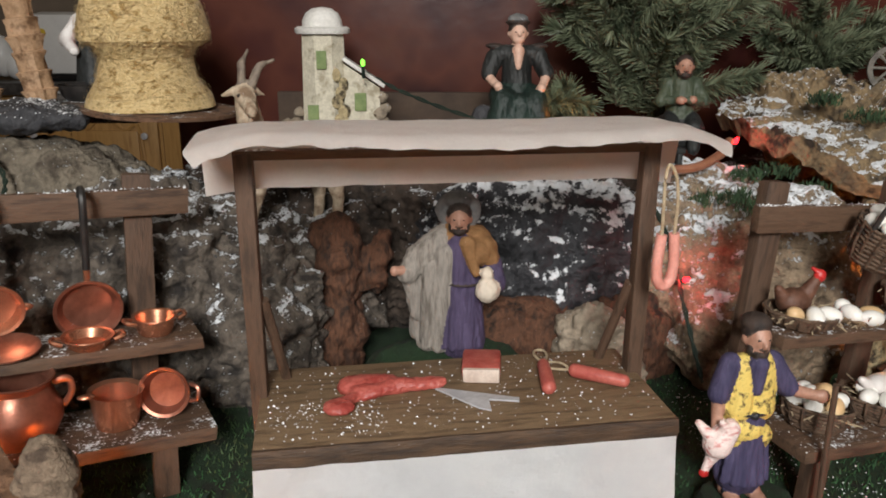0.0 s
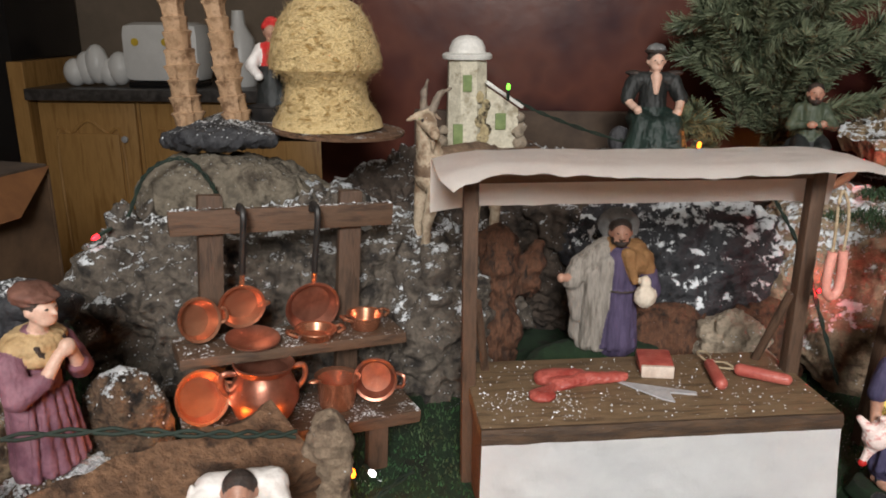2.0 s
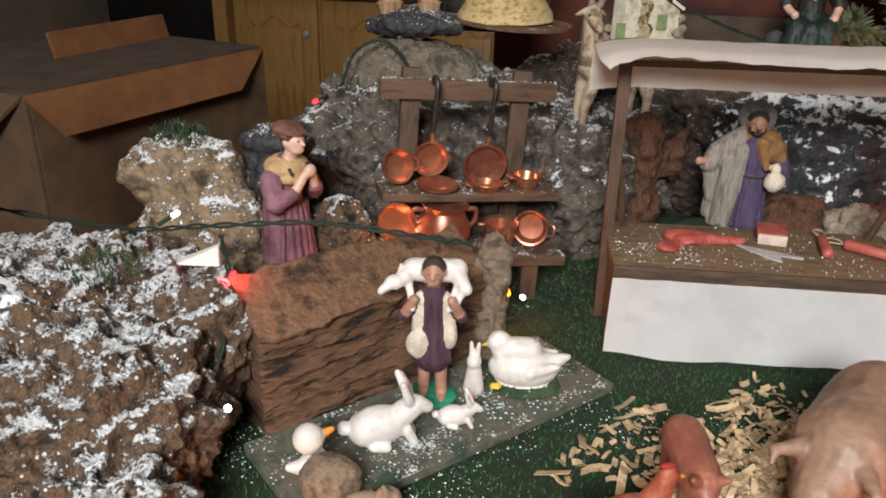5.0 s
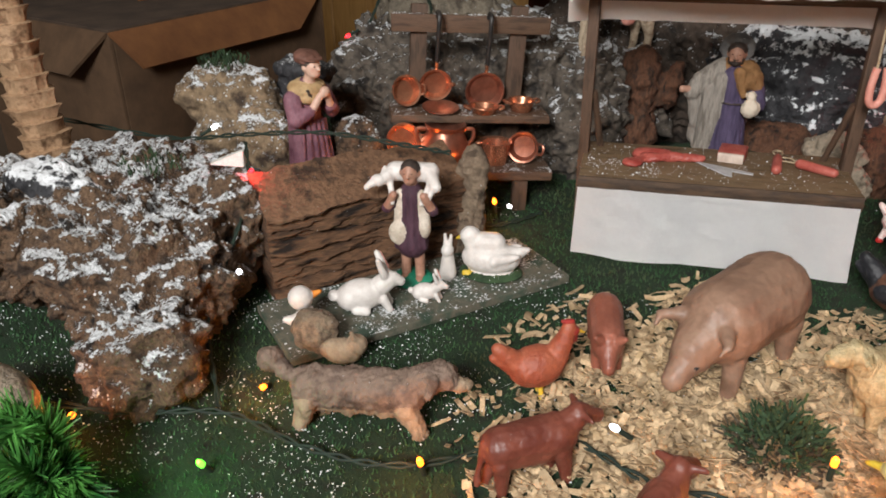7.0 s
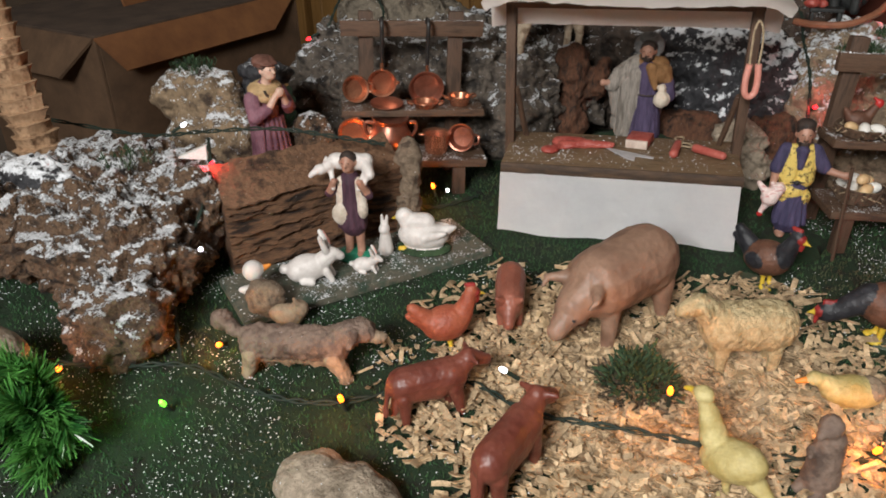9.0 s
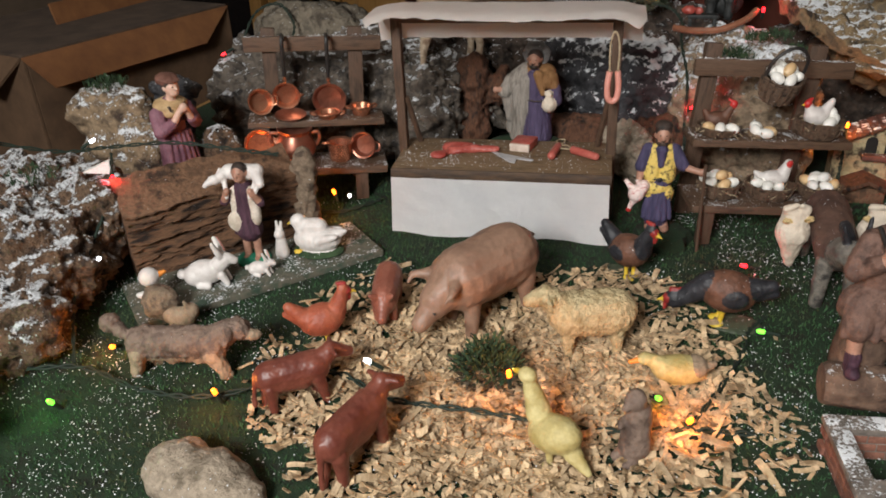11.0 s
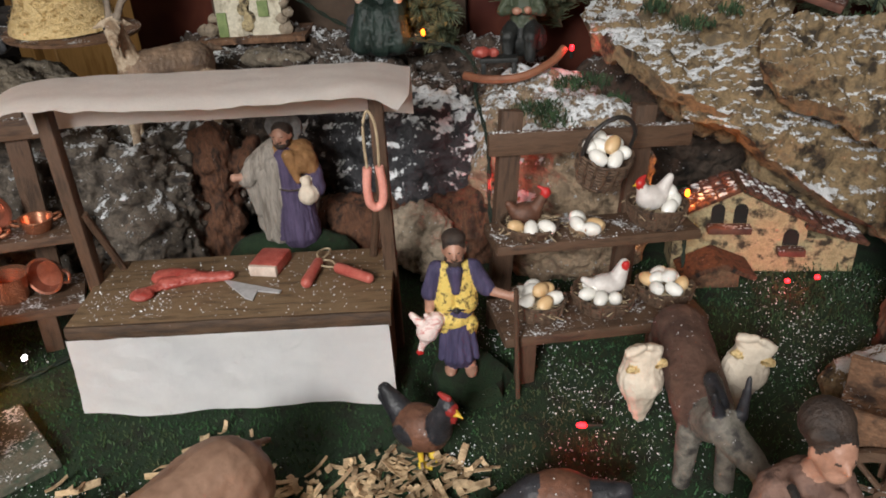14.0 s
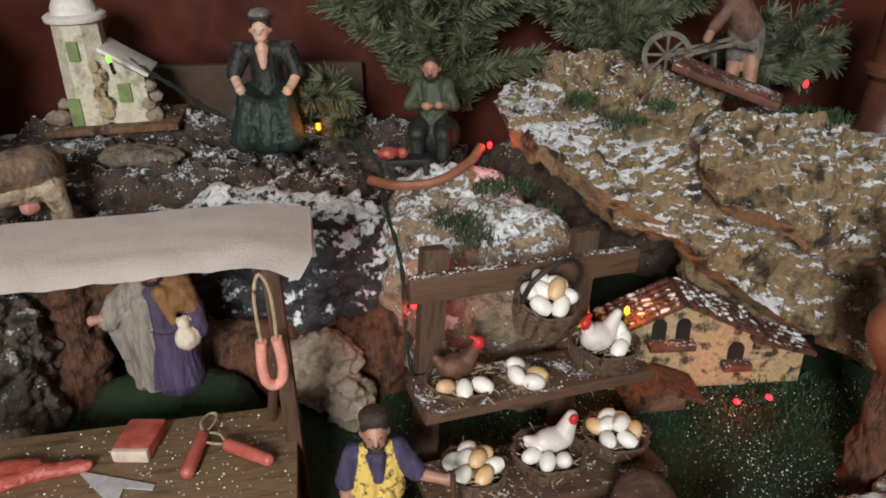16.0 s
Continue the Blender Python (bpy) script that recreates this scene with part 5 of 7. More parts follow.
single("walking_stick", bm, WOOD_V, pose(0, 0, 0), "thin dark wooden stick held by the egg seller", "stick")
fuse("shepherd_figurine", [C((-.007, 0, .002), (-.006, 0, .036), .0046, .0052, 3), C((.007, -.003, .002), (.006, 0, .036), .0046, .0052, 3), E((-.007, -.005, .0015), (.0042, .0078, .0030), 3), E((.007, -.008, .0015), (.0042, .0078, .0030), 3), C((0, 0, .036), (0, 0, .062), .0155, .0122, 0), C((0, 0, .062), (0, 0, .084), .012, .011, 0), E((0, 0, .062), (.0128, .0118, .0018), 4), C((-.010, -.004, .054), (-.008, -.003, .084), .0066, .0060, 1), C((.012, -.004, .058), (.009, -.003, .084), .0060, .0055, 1), E((-.010, -.010, .049), (.0095, .0052, .0120), 1), E((.013, -.006, .054), (.0055, .0060, .0100), 1), C((-.012, -.002, .082), (-.021, -.008, .072), .0055, .005, 0), C((-.021, -.008, .072), (-.013, -.014, .088), .0042, .0036, 3), C((.012, -.002, .082), (.021, -.008, .072), .0055, .005, 0), C((.021, -.008, .072), (.014, -.014, .088), .0042, .0036, 3), C((0, 0, .09), (0, -.001, .098), .005, .005, 3), C((-.016, .006, .102), (.016, .006, .103), .0090, .0090, 2), C((.016, .004, .103), (.023, -.006, .094), .0075, .0055, 2), C((-.016, .004, .102), (-.023, -.004, .099), .0070, .0060, 2), E((-.028, -.008, .098), (.0074, .0056, .0058), 2), C((-.033, -.011, .096), (-.037, -.013, .093), .0040, .0030, 2), C((-.025, -.003, .102), (-.024, .001, .108), .0024, .0014, 2), C((.022, -.006, .094), (.016, -.013, .082), .0034, .0024, 2), C((.018, -.002, .097), (.012, -.013, .080), .0030, .0022, 2), C((-.018, -.004, .096), (-.014, -.014, .080), .0032, .0022, 2)] + folds(5, -.0135, -.0105, .034, .058, .013, .010, .0022, 0) + face((0, -.004, .1055), 3, 4, None, .92), [P_WINE, P_FLEECE, P_WHITE, SKIN, HAIR], pose(-.231, .256, .012, 0, 0, 12), 0.0010, "shepherd carrying a white lamb over his shoulders", "figurine", FIG, amp=0.0003, freq=170)
bm = bmesh.new()
lathe(bm, [(0, 0), (.019, 0), (.0195, .003), (.014, .0065), (0, .0072)], 24, wob=0.1)
single("figurine_base", bm, P_TURQ, pose(-.231, .254, .0085), "round bright green base under the shepherd", "base")
fuse("boy_figurine", [C((0, .006, 0), (0, .007, .05), .0205, .0165, 0), C((0, .007, .05), (0, .001, .084), .0165, .0140, 0), E((0, .000, .088), (.0205, .0160, .0085), 1, (12, 0, 0)), E((0, -.005, .081), (.0165, .0130, .0080), 1, (18, 0, 0)), C((-.010, -.013, .088), (-.003, -.016, .070), .0016, .0014, 3), C((.010, -.013, .088), (.003, -.016, .070), .0016, .0014, 3), C((-.018, 0, .080), (-.024, -.008, .060), .0088, .0080, 0), C((-.024, -.008, .060), (-.013, -.018, .068), .0074, .0062, 0), C((-.012, -.019, .069), (-.004, -.024, .084), .0042, .0036, 2), C((.018, 0, .080), (.023, -.008, .060), .0088, .0080, 0), C((.023, -.008, .060), (.013, -.018, .068), .0074, .0062, 0), C((.012, -.019, .069), (.004, -.024, .084), .0042, .0036, 2), E((0, -.026, .087), (.0056, .0046, .0060), 2), C((0, -.003, .092), (0, -.007, .102), .0056, .0056, 2), E((0, -.004, .1205), (.0126, .0128, .0058), 4, (10, 0, 0)), E((0, -.013, .1185), (.0100, .0085, .0018), 4, (8, 0, 0)), E((0, -.003, .1165), (.0120, .0125, .0024), 4, (10, 0, 0))] + folds(6, -.014, -.010, .0, .052, .019, .014, .0028, 0) + face((0, -.010, .1105), 2, 3, None, 1.02), [P_MAUVE, P_STRAWC, SKIN_P, HAIR, P_BROWNHAT], pose(-.398, .361, .060, 0, 0, 74) @ Matrix.Diagonal((1.12, 1.05, 1.02, 1)), 0.0011, "shepherd boy in mauve coat, straw collar and brown hat", "figurine", FIG, amp=0.0005, freq=150)
rock("dark_stone", [E((-.440, .425, .150), (.040, .022, .016)), E((-.450, .425, .11), (.034, .020, .045)), E((-.45, .42, .04), (.040, .025, .06))], FLAT_BLACK, "dark brown stone behind the shepherd boy", 0.004, 40, 41)
fuse("seated_woman_figurine", [E((0, 0, .006), (.042, .030, .013), 2), E((-.030, .008, .022), (.012, .012, .016), 2), C((-.012, .002, .048), (-.015, -.020, .047), .0135, .0110, 0), C((.012, .002, .048), (.015, -.020, .046), .0135, .0110, 0), C((-.015, -.022, .045), (-.020, -.024, .012), .0105, .0130, 0), C((.015, -.022, .044), (.019, -.026, .012), .0105, .0130, 0), C((0, -.020, .042), (0, -.026, .012), .0110, .0150, 0), C((-.014, -.030, .030), (.010, -.034, .022), .0034, .0030, 0), C((-.010, -.031, .020), (.016, -.034, .028), .0030, .0034, 0), C((-.018, -.032, .012), (.012, -.036, .013), .0034, .0030, 0), C((0, .002, .03), (0, .004, .060), .020, .0145, 0), C((0, .004, .060), (0, .004, .088), .0145, .0130, 1), C((-.014, .004, .090), (.014, .004, .090), .0090, .0090, 1), C((-.020, .003, .088), (-.027, -.002, .070), .0080, .0076, 1), C((-.027, -.004, .068), (-.022, -.016, .062), .0044, .0040, 3), C((.020, .003, .088), (.027, -.002, .070), .0080, .0076, 1), C((.027, -.004, .068), (.022, -.016, .060), .0044, .0040, 3), E((-.020, -.021, .060), (.0044, .0060, .0046), 3), E((.020, -.021, .058), (.0044, .0060, .0046), 3), C((0, -.0095, .078), (0, -.0060, .094), .0022, .0056, 3), C((0, .002, .094), (0, .001, .102), .0055, .0052, 3), E((0, .003, .121), (.0120, .0116, .0030), 4), E((0, .003, .1245), (.0095, .0095, .0050), 5), E((-.021, .005, .098), (.0086, .0062, .0028), 4), E((.021, .005, .098), (.0086, .0062, .0028), 4)] + face((0, -.0015, .1105), 3, 4, None, .98), [P_GREEND, P_BLACK, FLAT_BLACK, SKIN_P, HAIR, P_GREYHAT], pose(.076, .798, .196, 0, 0, 3) @ Matrix.Diagonal((1.10, 1.06, 1.0, 1)), 0.0012, "seated woman in glossy black dress and green skirt", "figurine", FIG, amp=0.0007, freq=120)
fuse("seated_man_figurine", [E((0, 0, .018), (.026, .018, .020), 1), C((-.010, -.006, .03), (-.012, -.022, .024), .009, .008, 1), C((.010, -.006, .03), (.012, -.022, .024), .009, .008, 1), C((-.012, -.022, .024), (-.012, -.024, .004), .007, .006, 1), C((.012, -.022, .024), (.012, -.024, .004), .007, .006, 1), C((0, 0, .034), (0, .002, .064), .014, .013, 0), C((-.013, .002, .064), (-.020, -.008, .048), .0065, .006, 0), C((-.020, -.008, .048), (-.004, -.018, .050), .005, .0042, 0), C((.013, .002, .064), (.020, -.008, .048), .0065, .006, 0), C((.020, -.008, .048), (.006, -.018, .050), .005, .0042, 0), E((-.003, -.02, .05), (.005, .004, .004), 2), E((.008, -.019, .051), (.004, .004, .004), 2), C((0, -.001, .066), (0, -.003, .074), .005, .005, 2)] + face((0, -.006, .081), 2, 3, 3, .92), [P_GREENJ, P_BLACK, SKIN, HAIR], pose(.236, .762, .196, 0, 0, -8), 0.0011, "seated man in olive jacket working at a bench", "figurine", FIG, amp=0.0005, freq=140)
bn = thing("work_bench", pose(.212, .728, .186, 0, 0, 4), "low dark bench with meat and tools on it", "bench")
bm = bmesh.new()
block(bm, (0, 0, .0145), (.04, .018, .005), bevel=.001)
part("top", bm, P_BLACK, bn)
for x in (-.016, .016):
    bm = bmesh.new()
    block(bm, (x, 0, .006), (.005, .014, .012), bevel=.001)
    part("leg", bm, P_BLACK, bn)
fuse("small_meat", [E((-.010, -.002, .005), (.010, .007, .006)), E((.002, .002, .004), (.007, .005, .005))], [MEAT], pose(.204, .727, .203), 0.0012, "small dark red piece of meat on the bench", "meat", amp=.001, freq=120)
bm = bmesh.new()
prof = curve_pts([(-.045, -.002, .0), (-.02, -.016, .0), (.015, -.015, .002), (.045, .004, .012), (.058, .02, .022)], 6)
tube(bm, prof, .0045, 8)
single("curved_branch", bm, CLAY, pose(.222, .718, .186), "curved orange-brown wooden rim in the snow", "branch")
fuse("chestnut_seller_figurine", [C((0, 0, 0), (0, 0, .035), .022, .018, 1), C((0, 0, .035), (0, 0, .062), .014, .013, 2), C((-.013, 0, .064), (-.024, -.010, .046), .008, .007, 0), C((-.024, -.010, .046), (-.014, -.022, .036), .006, .005, 0), C((.013, 0, .064), (.024, -.010, .046), .008, .007, 0), C((.024, -.010, .046), (.014, -.022, .036), .006, .005, 0), C((-.008, 0, .064), (.008, 0, .064), .009, .009, 2), E((0, .002, .089), (.0115, .0115, .007), 2), E((0, .003, .094), (.0085, .0085, .006), 2)] + face((0, -.003, .083), 3, 4), [P_WHITE, P_BLACK, P_RED, SKIN, HAIR], pose(-.352, .795, .252, 0, 0, 10), 0.0017, "figurine in white shirt, red vest and red cap", "figurine", FIG, amp=0.0005, freq=120)
bm = bmesh.new()
lathe(bm, [(0, 0), (.016, 0), (.024, .010), (.026, .020), (.0275, .0205), (.023, .018), (.014, .004), (0, .003)], 24)
single("black_cauldron", bm, IRON, pose(-.345, .752, .238), "small round black cauldron beside the palm trunks", "pot")
bm = bmesh.new()
block(bm, (0, 0, 0), (.14, .12, .02), bevel=.003, rough=.002)
single("stone_ledge", bm, ROCK_DARK, pose(-.36, .79, .232), "dark stone ledge behind the palm trunks", "ledge")

# man with wheelbarrow
fuse("wheelbarrow_man_figurine", [C((-.008, 0, .002), (-.006, .004, .045), .006, .008, 2), C((.010, -.004, .002), (.008, .004, .045), .006, .008, 2), E((-.008, -.004, .002), (.006, .010, .005), 4), E((.010, -.008, .002), (.006, .010, .005), 4), C((-.007, .004, .032), (-.006, .006, .055), .0095, .011, 1), C((.009, .004, .032), (.007, .006, .055), .0095, .011, 1), C((0, .005, .058), (-.014, -.002, .084), .0145, .013, 0), C((-.014, -.008, .084), (-.030, -.014, .060), .0065, .005, 0), C((-.030, -.014, .060), (-.034, -.014, .050), .0045, .0045, 2), E((-.022, -.004, .102), (.0085, .0085, .0105), 2), E((-.020, -.001, .107), (.0095, .0095, .007), 3)], [P_DUSTY, DONKEY, SKIN, HAIR, P_BROWNHAT], pose(.532, .795, .240, 0, 0, -20), 0.0017, "man in dusty clothes pushing a wheelbarrow", "figurine", FIG, amp=0.0006, freq=120)
wb = thing("wheelbarrow", pose(.478, .795, .262, 0, 0, -12), "grey wooden wheelbarrow with a spoked wheel", "wheelbarrow")


def spoked(parent, r, t, n, at, m, label=""):
    b = bmesh.new()
    lathe(b, [(r, -t), (r + .0005, t), (r * .80, t), (r * .80, -t), (r, -t)], 28)
    w = part("wheel", b, m, parent, label, at=at)
    b = bmesh.new()
    lathe(b, [(0, -t * 1.6), (r * .18, -t * 1.6), (r * .18, t * 1.6), (0, t * 1.6)], 12)
    part("hub", b, m, w)
    for k in range(n):
        a = 2 * math.pi * k / n
        b = bmesh.new()
        tube(b, [(r * .12 * math.cos(a), r * .12 * math.sin(a), 0), (r * .86 * math.cos(a), r * .86 * math.sin(a), 0)], t * .7, 6)
        part("spoke", b, m, w)
    return w


spoked(wb, .023, .0022, 8, pose(-.018, 0, .012, 90), DONKEY)
bm = bmesh.new()
block(bm, (.012, 0, .014), (.042, .026, .003), pose(0, 0, 0, 0, -18), bevel=.0008)
part("tray", bm, DONKEY, wb)
for y in (-.012, .012):
    bm = bmesh.new()
    tube(bm, [(-.02, y * .5, .012), (.04, y, .026), (.06, y, .022)], .002, 6)
    part("shaft", bm, DONKEY, wb)
    bm = bmesh.new()
    tube(bm, [(.024, y, .018), (.028, y, -.014)], .0018, 6)
    part("leg", bm, DONKEY, wb)
bm = bmesh.new()
block(bm, (0, 0, 0), (.10, .032, .007), bevel=.002, rough=.0015)
single("bark_ramp", bm, TERRA, pose(.500, .742, .262, 4, 18, -22), "reddish strip of bark with snow serving as ramp", "bark")

# man seated on the log with a long gun
fuse("hunter_figurine", [C((-.014, -.008, .038), (-.015, -.012, .012), .0072, .0056, 2), E((-.016, -.018, .004), (.0062, .0120, .0052), 4), C((-.015, -.012, .014), (-.015, -.013, .004), .0064, .0060, 4), C((.036, -.016, .042), (.035, -.016, .012), .0072, .0056, 2), E((.036, -.022, .004), (.0062, .0120, .0052), 4), C((.035, -.016, .014), (.035, -.017, .004), .0064, .0060, 4), E((-.003, .000, .050), (.0270, .0200, .0190), 0), C((-.010, -.002, .054), (-.016, -.012, .040), .0145, .0125, 0), C((.008, .0, .054), (.034, -.012, .048), .0140, .0115, 0), C((-.018, -.014, .036), (.018, -.016, .040), .0060, .0075, 0), C((0, .006, .062), (-.002, .002, .100), .0160, .0150, 0), C((-.015, .003, .102), (-.026, -.006, .082), .0088, .0082, 0), C((-.026, -.006, .082), (-.014, -.018, .094), .0072, .0060, 0), C((-.012, -.020, .096), (-.010, -.021, .104), .0046, .0040, 2), E((-.010, -.020, .107), (.0048, .0044, .0052), 2), C((.014, .003, .102), (.024, -.008, .080), .0088, .0082, 0), C((.024, -.008, .080), (.016, -.018, .066), .0070, .0058, 0), E((.015, -.020, .061), (.0048, .0046, .0058), 2), C((-.008, -.010, .104), (-.002, -.012, .092), .0046, .0036, 0), C((.008, -.010, .104), (.002, -.012, .092), .0046, .0036, 0), C((0, .001, .110), (.001, -.003, .119), .0064, .006, 2), E((.001, .001, .1375), (.0120, .0120, .0105), 3), C((-.008, -.006, .138), (-.002, -.010, .139), .0034, .0030, 3)] + folds(6, -.020, -.013, .034, .062, .026, .016, .0034, 0) + face((.002, -.007, .1285), 2, 3, None, 1.08), [P_DUSTY, DOGM, SKIN, HAIR, P_WINE], pose(.388, .196, .038, 0, 0, 14) @ Matrix.Diagonal((.98, .98, 1.08, 1)), 0.0012, "seated hunter in dusty brown clothes holding a long gun", "figurine", FIG, amp=0.0006, freq=130)
gn = thing("long_gun", pose(.390, .184, .046, 0, 0, 4), "long dark wooden gun leaning across the hunter", "gun")
bm = bmesh.new()
tube(bm, [(.042, -.012, .002), (.018, -.010, .05), (-.004, -.008, .094)], .0032, 8)
part("stock", bm, WOOD_V, gn)
bm = bmesh.new()
tube(bm, [(-.003, -.008, .092), (-.018, -.006, .122)], .002, 8)
part("barrel", bm, IRON, gn)
bm = bmesh.new()
lathe(bm, [(0, -.05), (.016, -.05), (.0185, -.046), (.0192, -.02), (.0182, .01), (.0188, .046), (.016, .05), (0, .05)], 40, pose(0, 0, .0178, 0, 90, 0), wob=0.22)
single("log", bm, LOG, pose(.410, .192, .0, 0, 0, 6), "short rough log with flaky bark and snow", "log")
bm = bmesh.new()
lathe(bm, [(0, 0), (.020, 0), (.021, .03), (.018, .075), (0, .08)], 18, wob=0.2)
single("tree_stump", bm, LOG, pose(.388, .212, .0), "rough tree stump under the hunter", "stump")

# donkey with sacks
fuse("donkey_figurine", [C((-.002, -.015, .058), (.0, .075, .060), .021, .022, 1), C((0, -.02, .058), (0, -.044, .070), .018, .013, 0), C((0, -.046, .072), (.016, -.066, .060), .0125, .009, 0), E((.022, -.072, .054), (.0085, .009, .008), 0), C((.012, -.046, .08), (.014, -.044, .108), .0042, .0022, 2), C((-.002, -.048, .08), (-.008, -.05, .10), .0042, .0022, 2), C((-.013, -.026, .05), (-.014, -.028, .004), .0085, .0065, 0), C((.013, -.026, .05), (.014, -.032, .004), .0085, .0065, 0), C((-.013, .08, .05), (-.014, .082, .004), .0095, .0065, 0), C((.013, .08, .05), (.014, .084, .004), .0095, .0065, 0), C((0, -.04, .085), (0, -.018, .086), .006, .006, 2)], [DONKEY, BLANKET, HEND], pose(.378, .368, 0, 0, 0, 4), 0.0018, "grey donkey with a brown blanket carrying two sacks", "donkey figurine", amp=0.0006, freq=120)


def sack(m4, label):
    fuse("sack", [C((0, 0, .008), (0, 0, .044), .0050, .0172, 0), C((0, 0, .044), (0, 0, .060), .0172, .0125, 0), C((-.007, -.002, .068), (.008, -.001, .067), .0062, .0066, 0), C((-.011, -.004, .072), (-.002, -.006, .076), .0036, .0030, 0), C((.004, -.006, .075), (.012, -.003, .070), .0030, .0034, 0), C((-.013, -.008, .061), (.013, -.008, .060), .0030, .0030, 1)], [SACK, STRAW], m4, 0.0013, label, "sack", "sacks on the donkey", amp=0.0012, freq=90)


sack(pose(.340, .385, .014, 0, -3, 20), "white cloth sack tied at the neck on the donkey")
sack(pose(.408, .402, .014, 0, 8, -10), "white cloth sack tied at the neck on the donkey")

# cart behind the hunter
ct = thing("cart", pose(.515, .335, 0, 0, 0, -25), "small brown wooden cart with spoked wheels", "cart")
bm = bmesh.new()
block(bm, (0, 0, .058), (.11, .06, .006), bevel=.001)
part("bed", bm, CORK, ct)
for y in (-.03, .03):
    bm = bmesh.new()
    block(bm, (0, y, .072), (.11, .004, .026), bevel=.001, rough=.001)
    part("side_board", bm, CORK, ct)
    spoked(ct, .034, .0028, 8, pose(-.018, y * 1.28, .0345, 90), WOOD)
bm = bmesh.new()
tube(bm, [(-.018, -.045, .0345), (-.018, .045, .0345)], .003, 8)
part("axle", bm, WOOD, ct)
bm = bmesh.new()
block(bm, (-.018, 0, .046), (.012, .05, .022), bevel=.001)
part("bolster", bm, WOOD, ct)

# ---- animals on the turf ----
AN = "animal figurines"
fuse("sow_figurine", [C((-.032, 0, .062), (.032, 0, .064), .033, .034, 0), C((-.04, 0, .062), (-.066, 0, .050), .026, .017, 0), C((-.066, 0, .050), (-.086, 0, .034), .015, .0095, 0), C((-.056, -.019, .070), (-.070, -.030, .070), .0068, .0034, 2), C((-.056, .019, .070), (-.070, .030, .070), .0068, .0034, 2), C((-.070, -.029, .070), (-.078, -.028, .064), .0034, .0012, 2), C((-.070, .029, .070), (-.078, .028, .064), .0034, .0012, 2), C((-.034, -.018, .04), (-.038, -.019, .004), .0095, .0058, 0), C((-.034, .018, .04), (-.030, .019, .004), .0095, .0058, 0), C((.040, -.018, .045), (.044, -.019, .004), .0125, .0060, 0), C((.040, .018, .045), (.036, .019, .004), .0125, .0060, 0), C((.064, 0, .078), (.076, .004, .070), .003, .002, 0), E((-.0775, -.0125, .0465), (.0016, .0016, .0016), 1), E((-.0775, .0125, .0465), (.0016, .0016, .0016), 1)], [PIG, HEND, PIG], pose(.058, .224, 0, 0, 0, 61) @ Matrix.Diagonal((.95, .95, .97, 1)), 0.0018, "large pinkish brown sow figurine sniffing at the shavings", "pig figurine", AN, amp=0.0009, freq=50)


def piglet(m4, s=1.0):
    fuse("piglet_figurine", [C((-.016 * s, 0, .026 * s), (.016 * s, 0, .030 * s), .0145 * s, .016 * s), C((-.02 * s, 0, .026 * s), (-.034 * s, 0, .017 * s), .011 * s, .006 * s), C((-.026 * s, -.008 * s, .034 * s), (-.03 * s, -.012 * s, .038 * s), .004 * s, .002 * s), C((-.026 * s, .008 * s, .034 * s), (-.03 * s, .012 * s, .038 * s), .004 * s, .002 * s)] + [C((x * s, y * s, .02 * s), (x * 1.1 * s, y * s, .003 * s), .006 * s, .0042 * s) for x in (-.016, .018) for y in (-.008, .008)], [PIGLET], m4, 0.0013, "small reddish brown piglet figurine", "pig figurine", AN, amp=0.0006, freq=80)


piglet(pose(-.040, .205, 0, 0, 0, 106) @ Matrix.Diagonal((1, .85, 1, 1)), 1.10)


def cow(m4, turn, label):
    fuse("calf_figurine", [C((-.026, 0, .046), (.026, 0, .046), .0175, .0165, 0), C((.02, 0, .042), (-.01, 0, .038), .0165, .0165, 0), C((-.03, 0, .050), (-.045, turn * .3, .058), .013, .010, 0), C((-.045, turn * .3, .060), (-.066, turn, .050), .0095, .0062, 0), C((-.046, -.008 + turn * .3, .064), (-.048, -.018 + turn * .3, .064), .0035, .0022, 0), C((-.046, .008 + turn * .3, .064), (-.048, .018 + turn * .3, .064), .0035, .0022, 0), C((.040, 0, .052), (.046, .002, .022), .0032, .0028, 0), E((.046, .002, .018), (.0035, .0035, .007), 0)] + [C((x, y, .036), (x * 1.12 + q, y, .003), .0085, .0045, 0) for x, y, q in ((-.026, -.009, .004), (-.026, .009, -.004), (.028, -.009, .003), (.028, .009, -.005))], [COW], m4, 0.0015, label, "cow figurine", AN, amp=0.0008, freq=70)


cow(pose(-.058, .050, 0, 0, 0, 220) @ Matrix.Diagonal((.76, .80, .80, 1)), -0.006, "reddish brown calf figurine standing in the shavings")
cow(pose(.024, -.002, 0, 0, 0, 258) @ Matrix.Diagonal((.86, .80, .94, 1)), 0.006, "larger reddish brown calf figurine seen from behind")
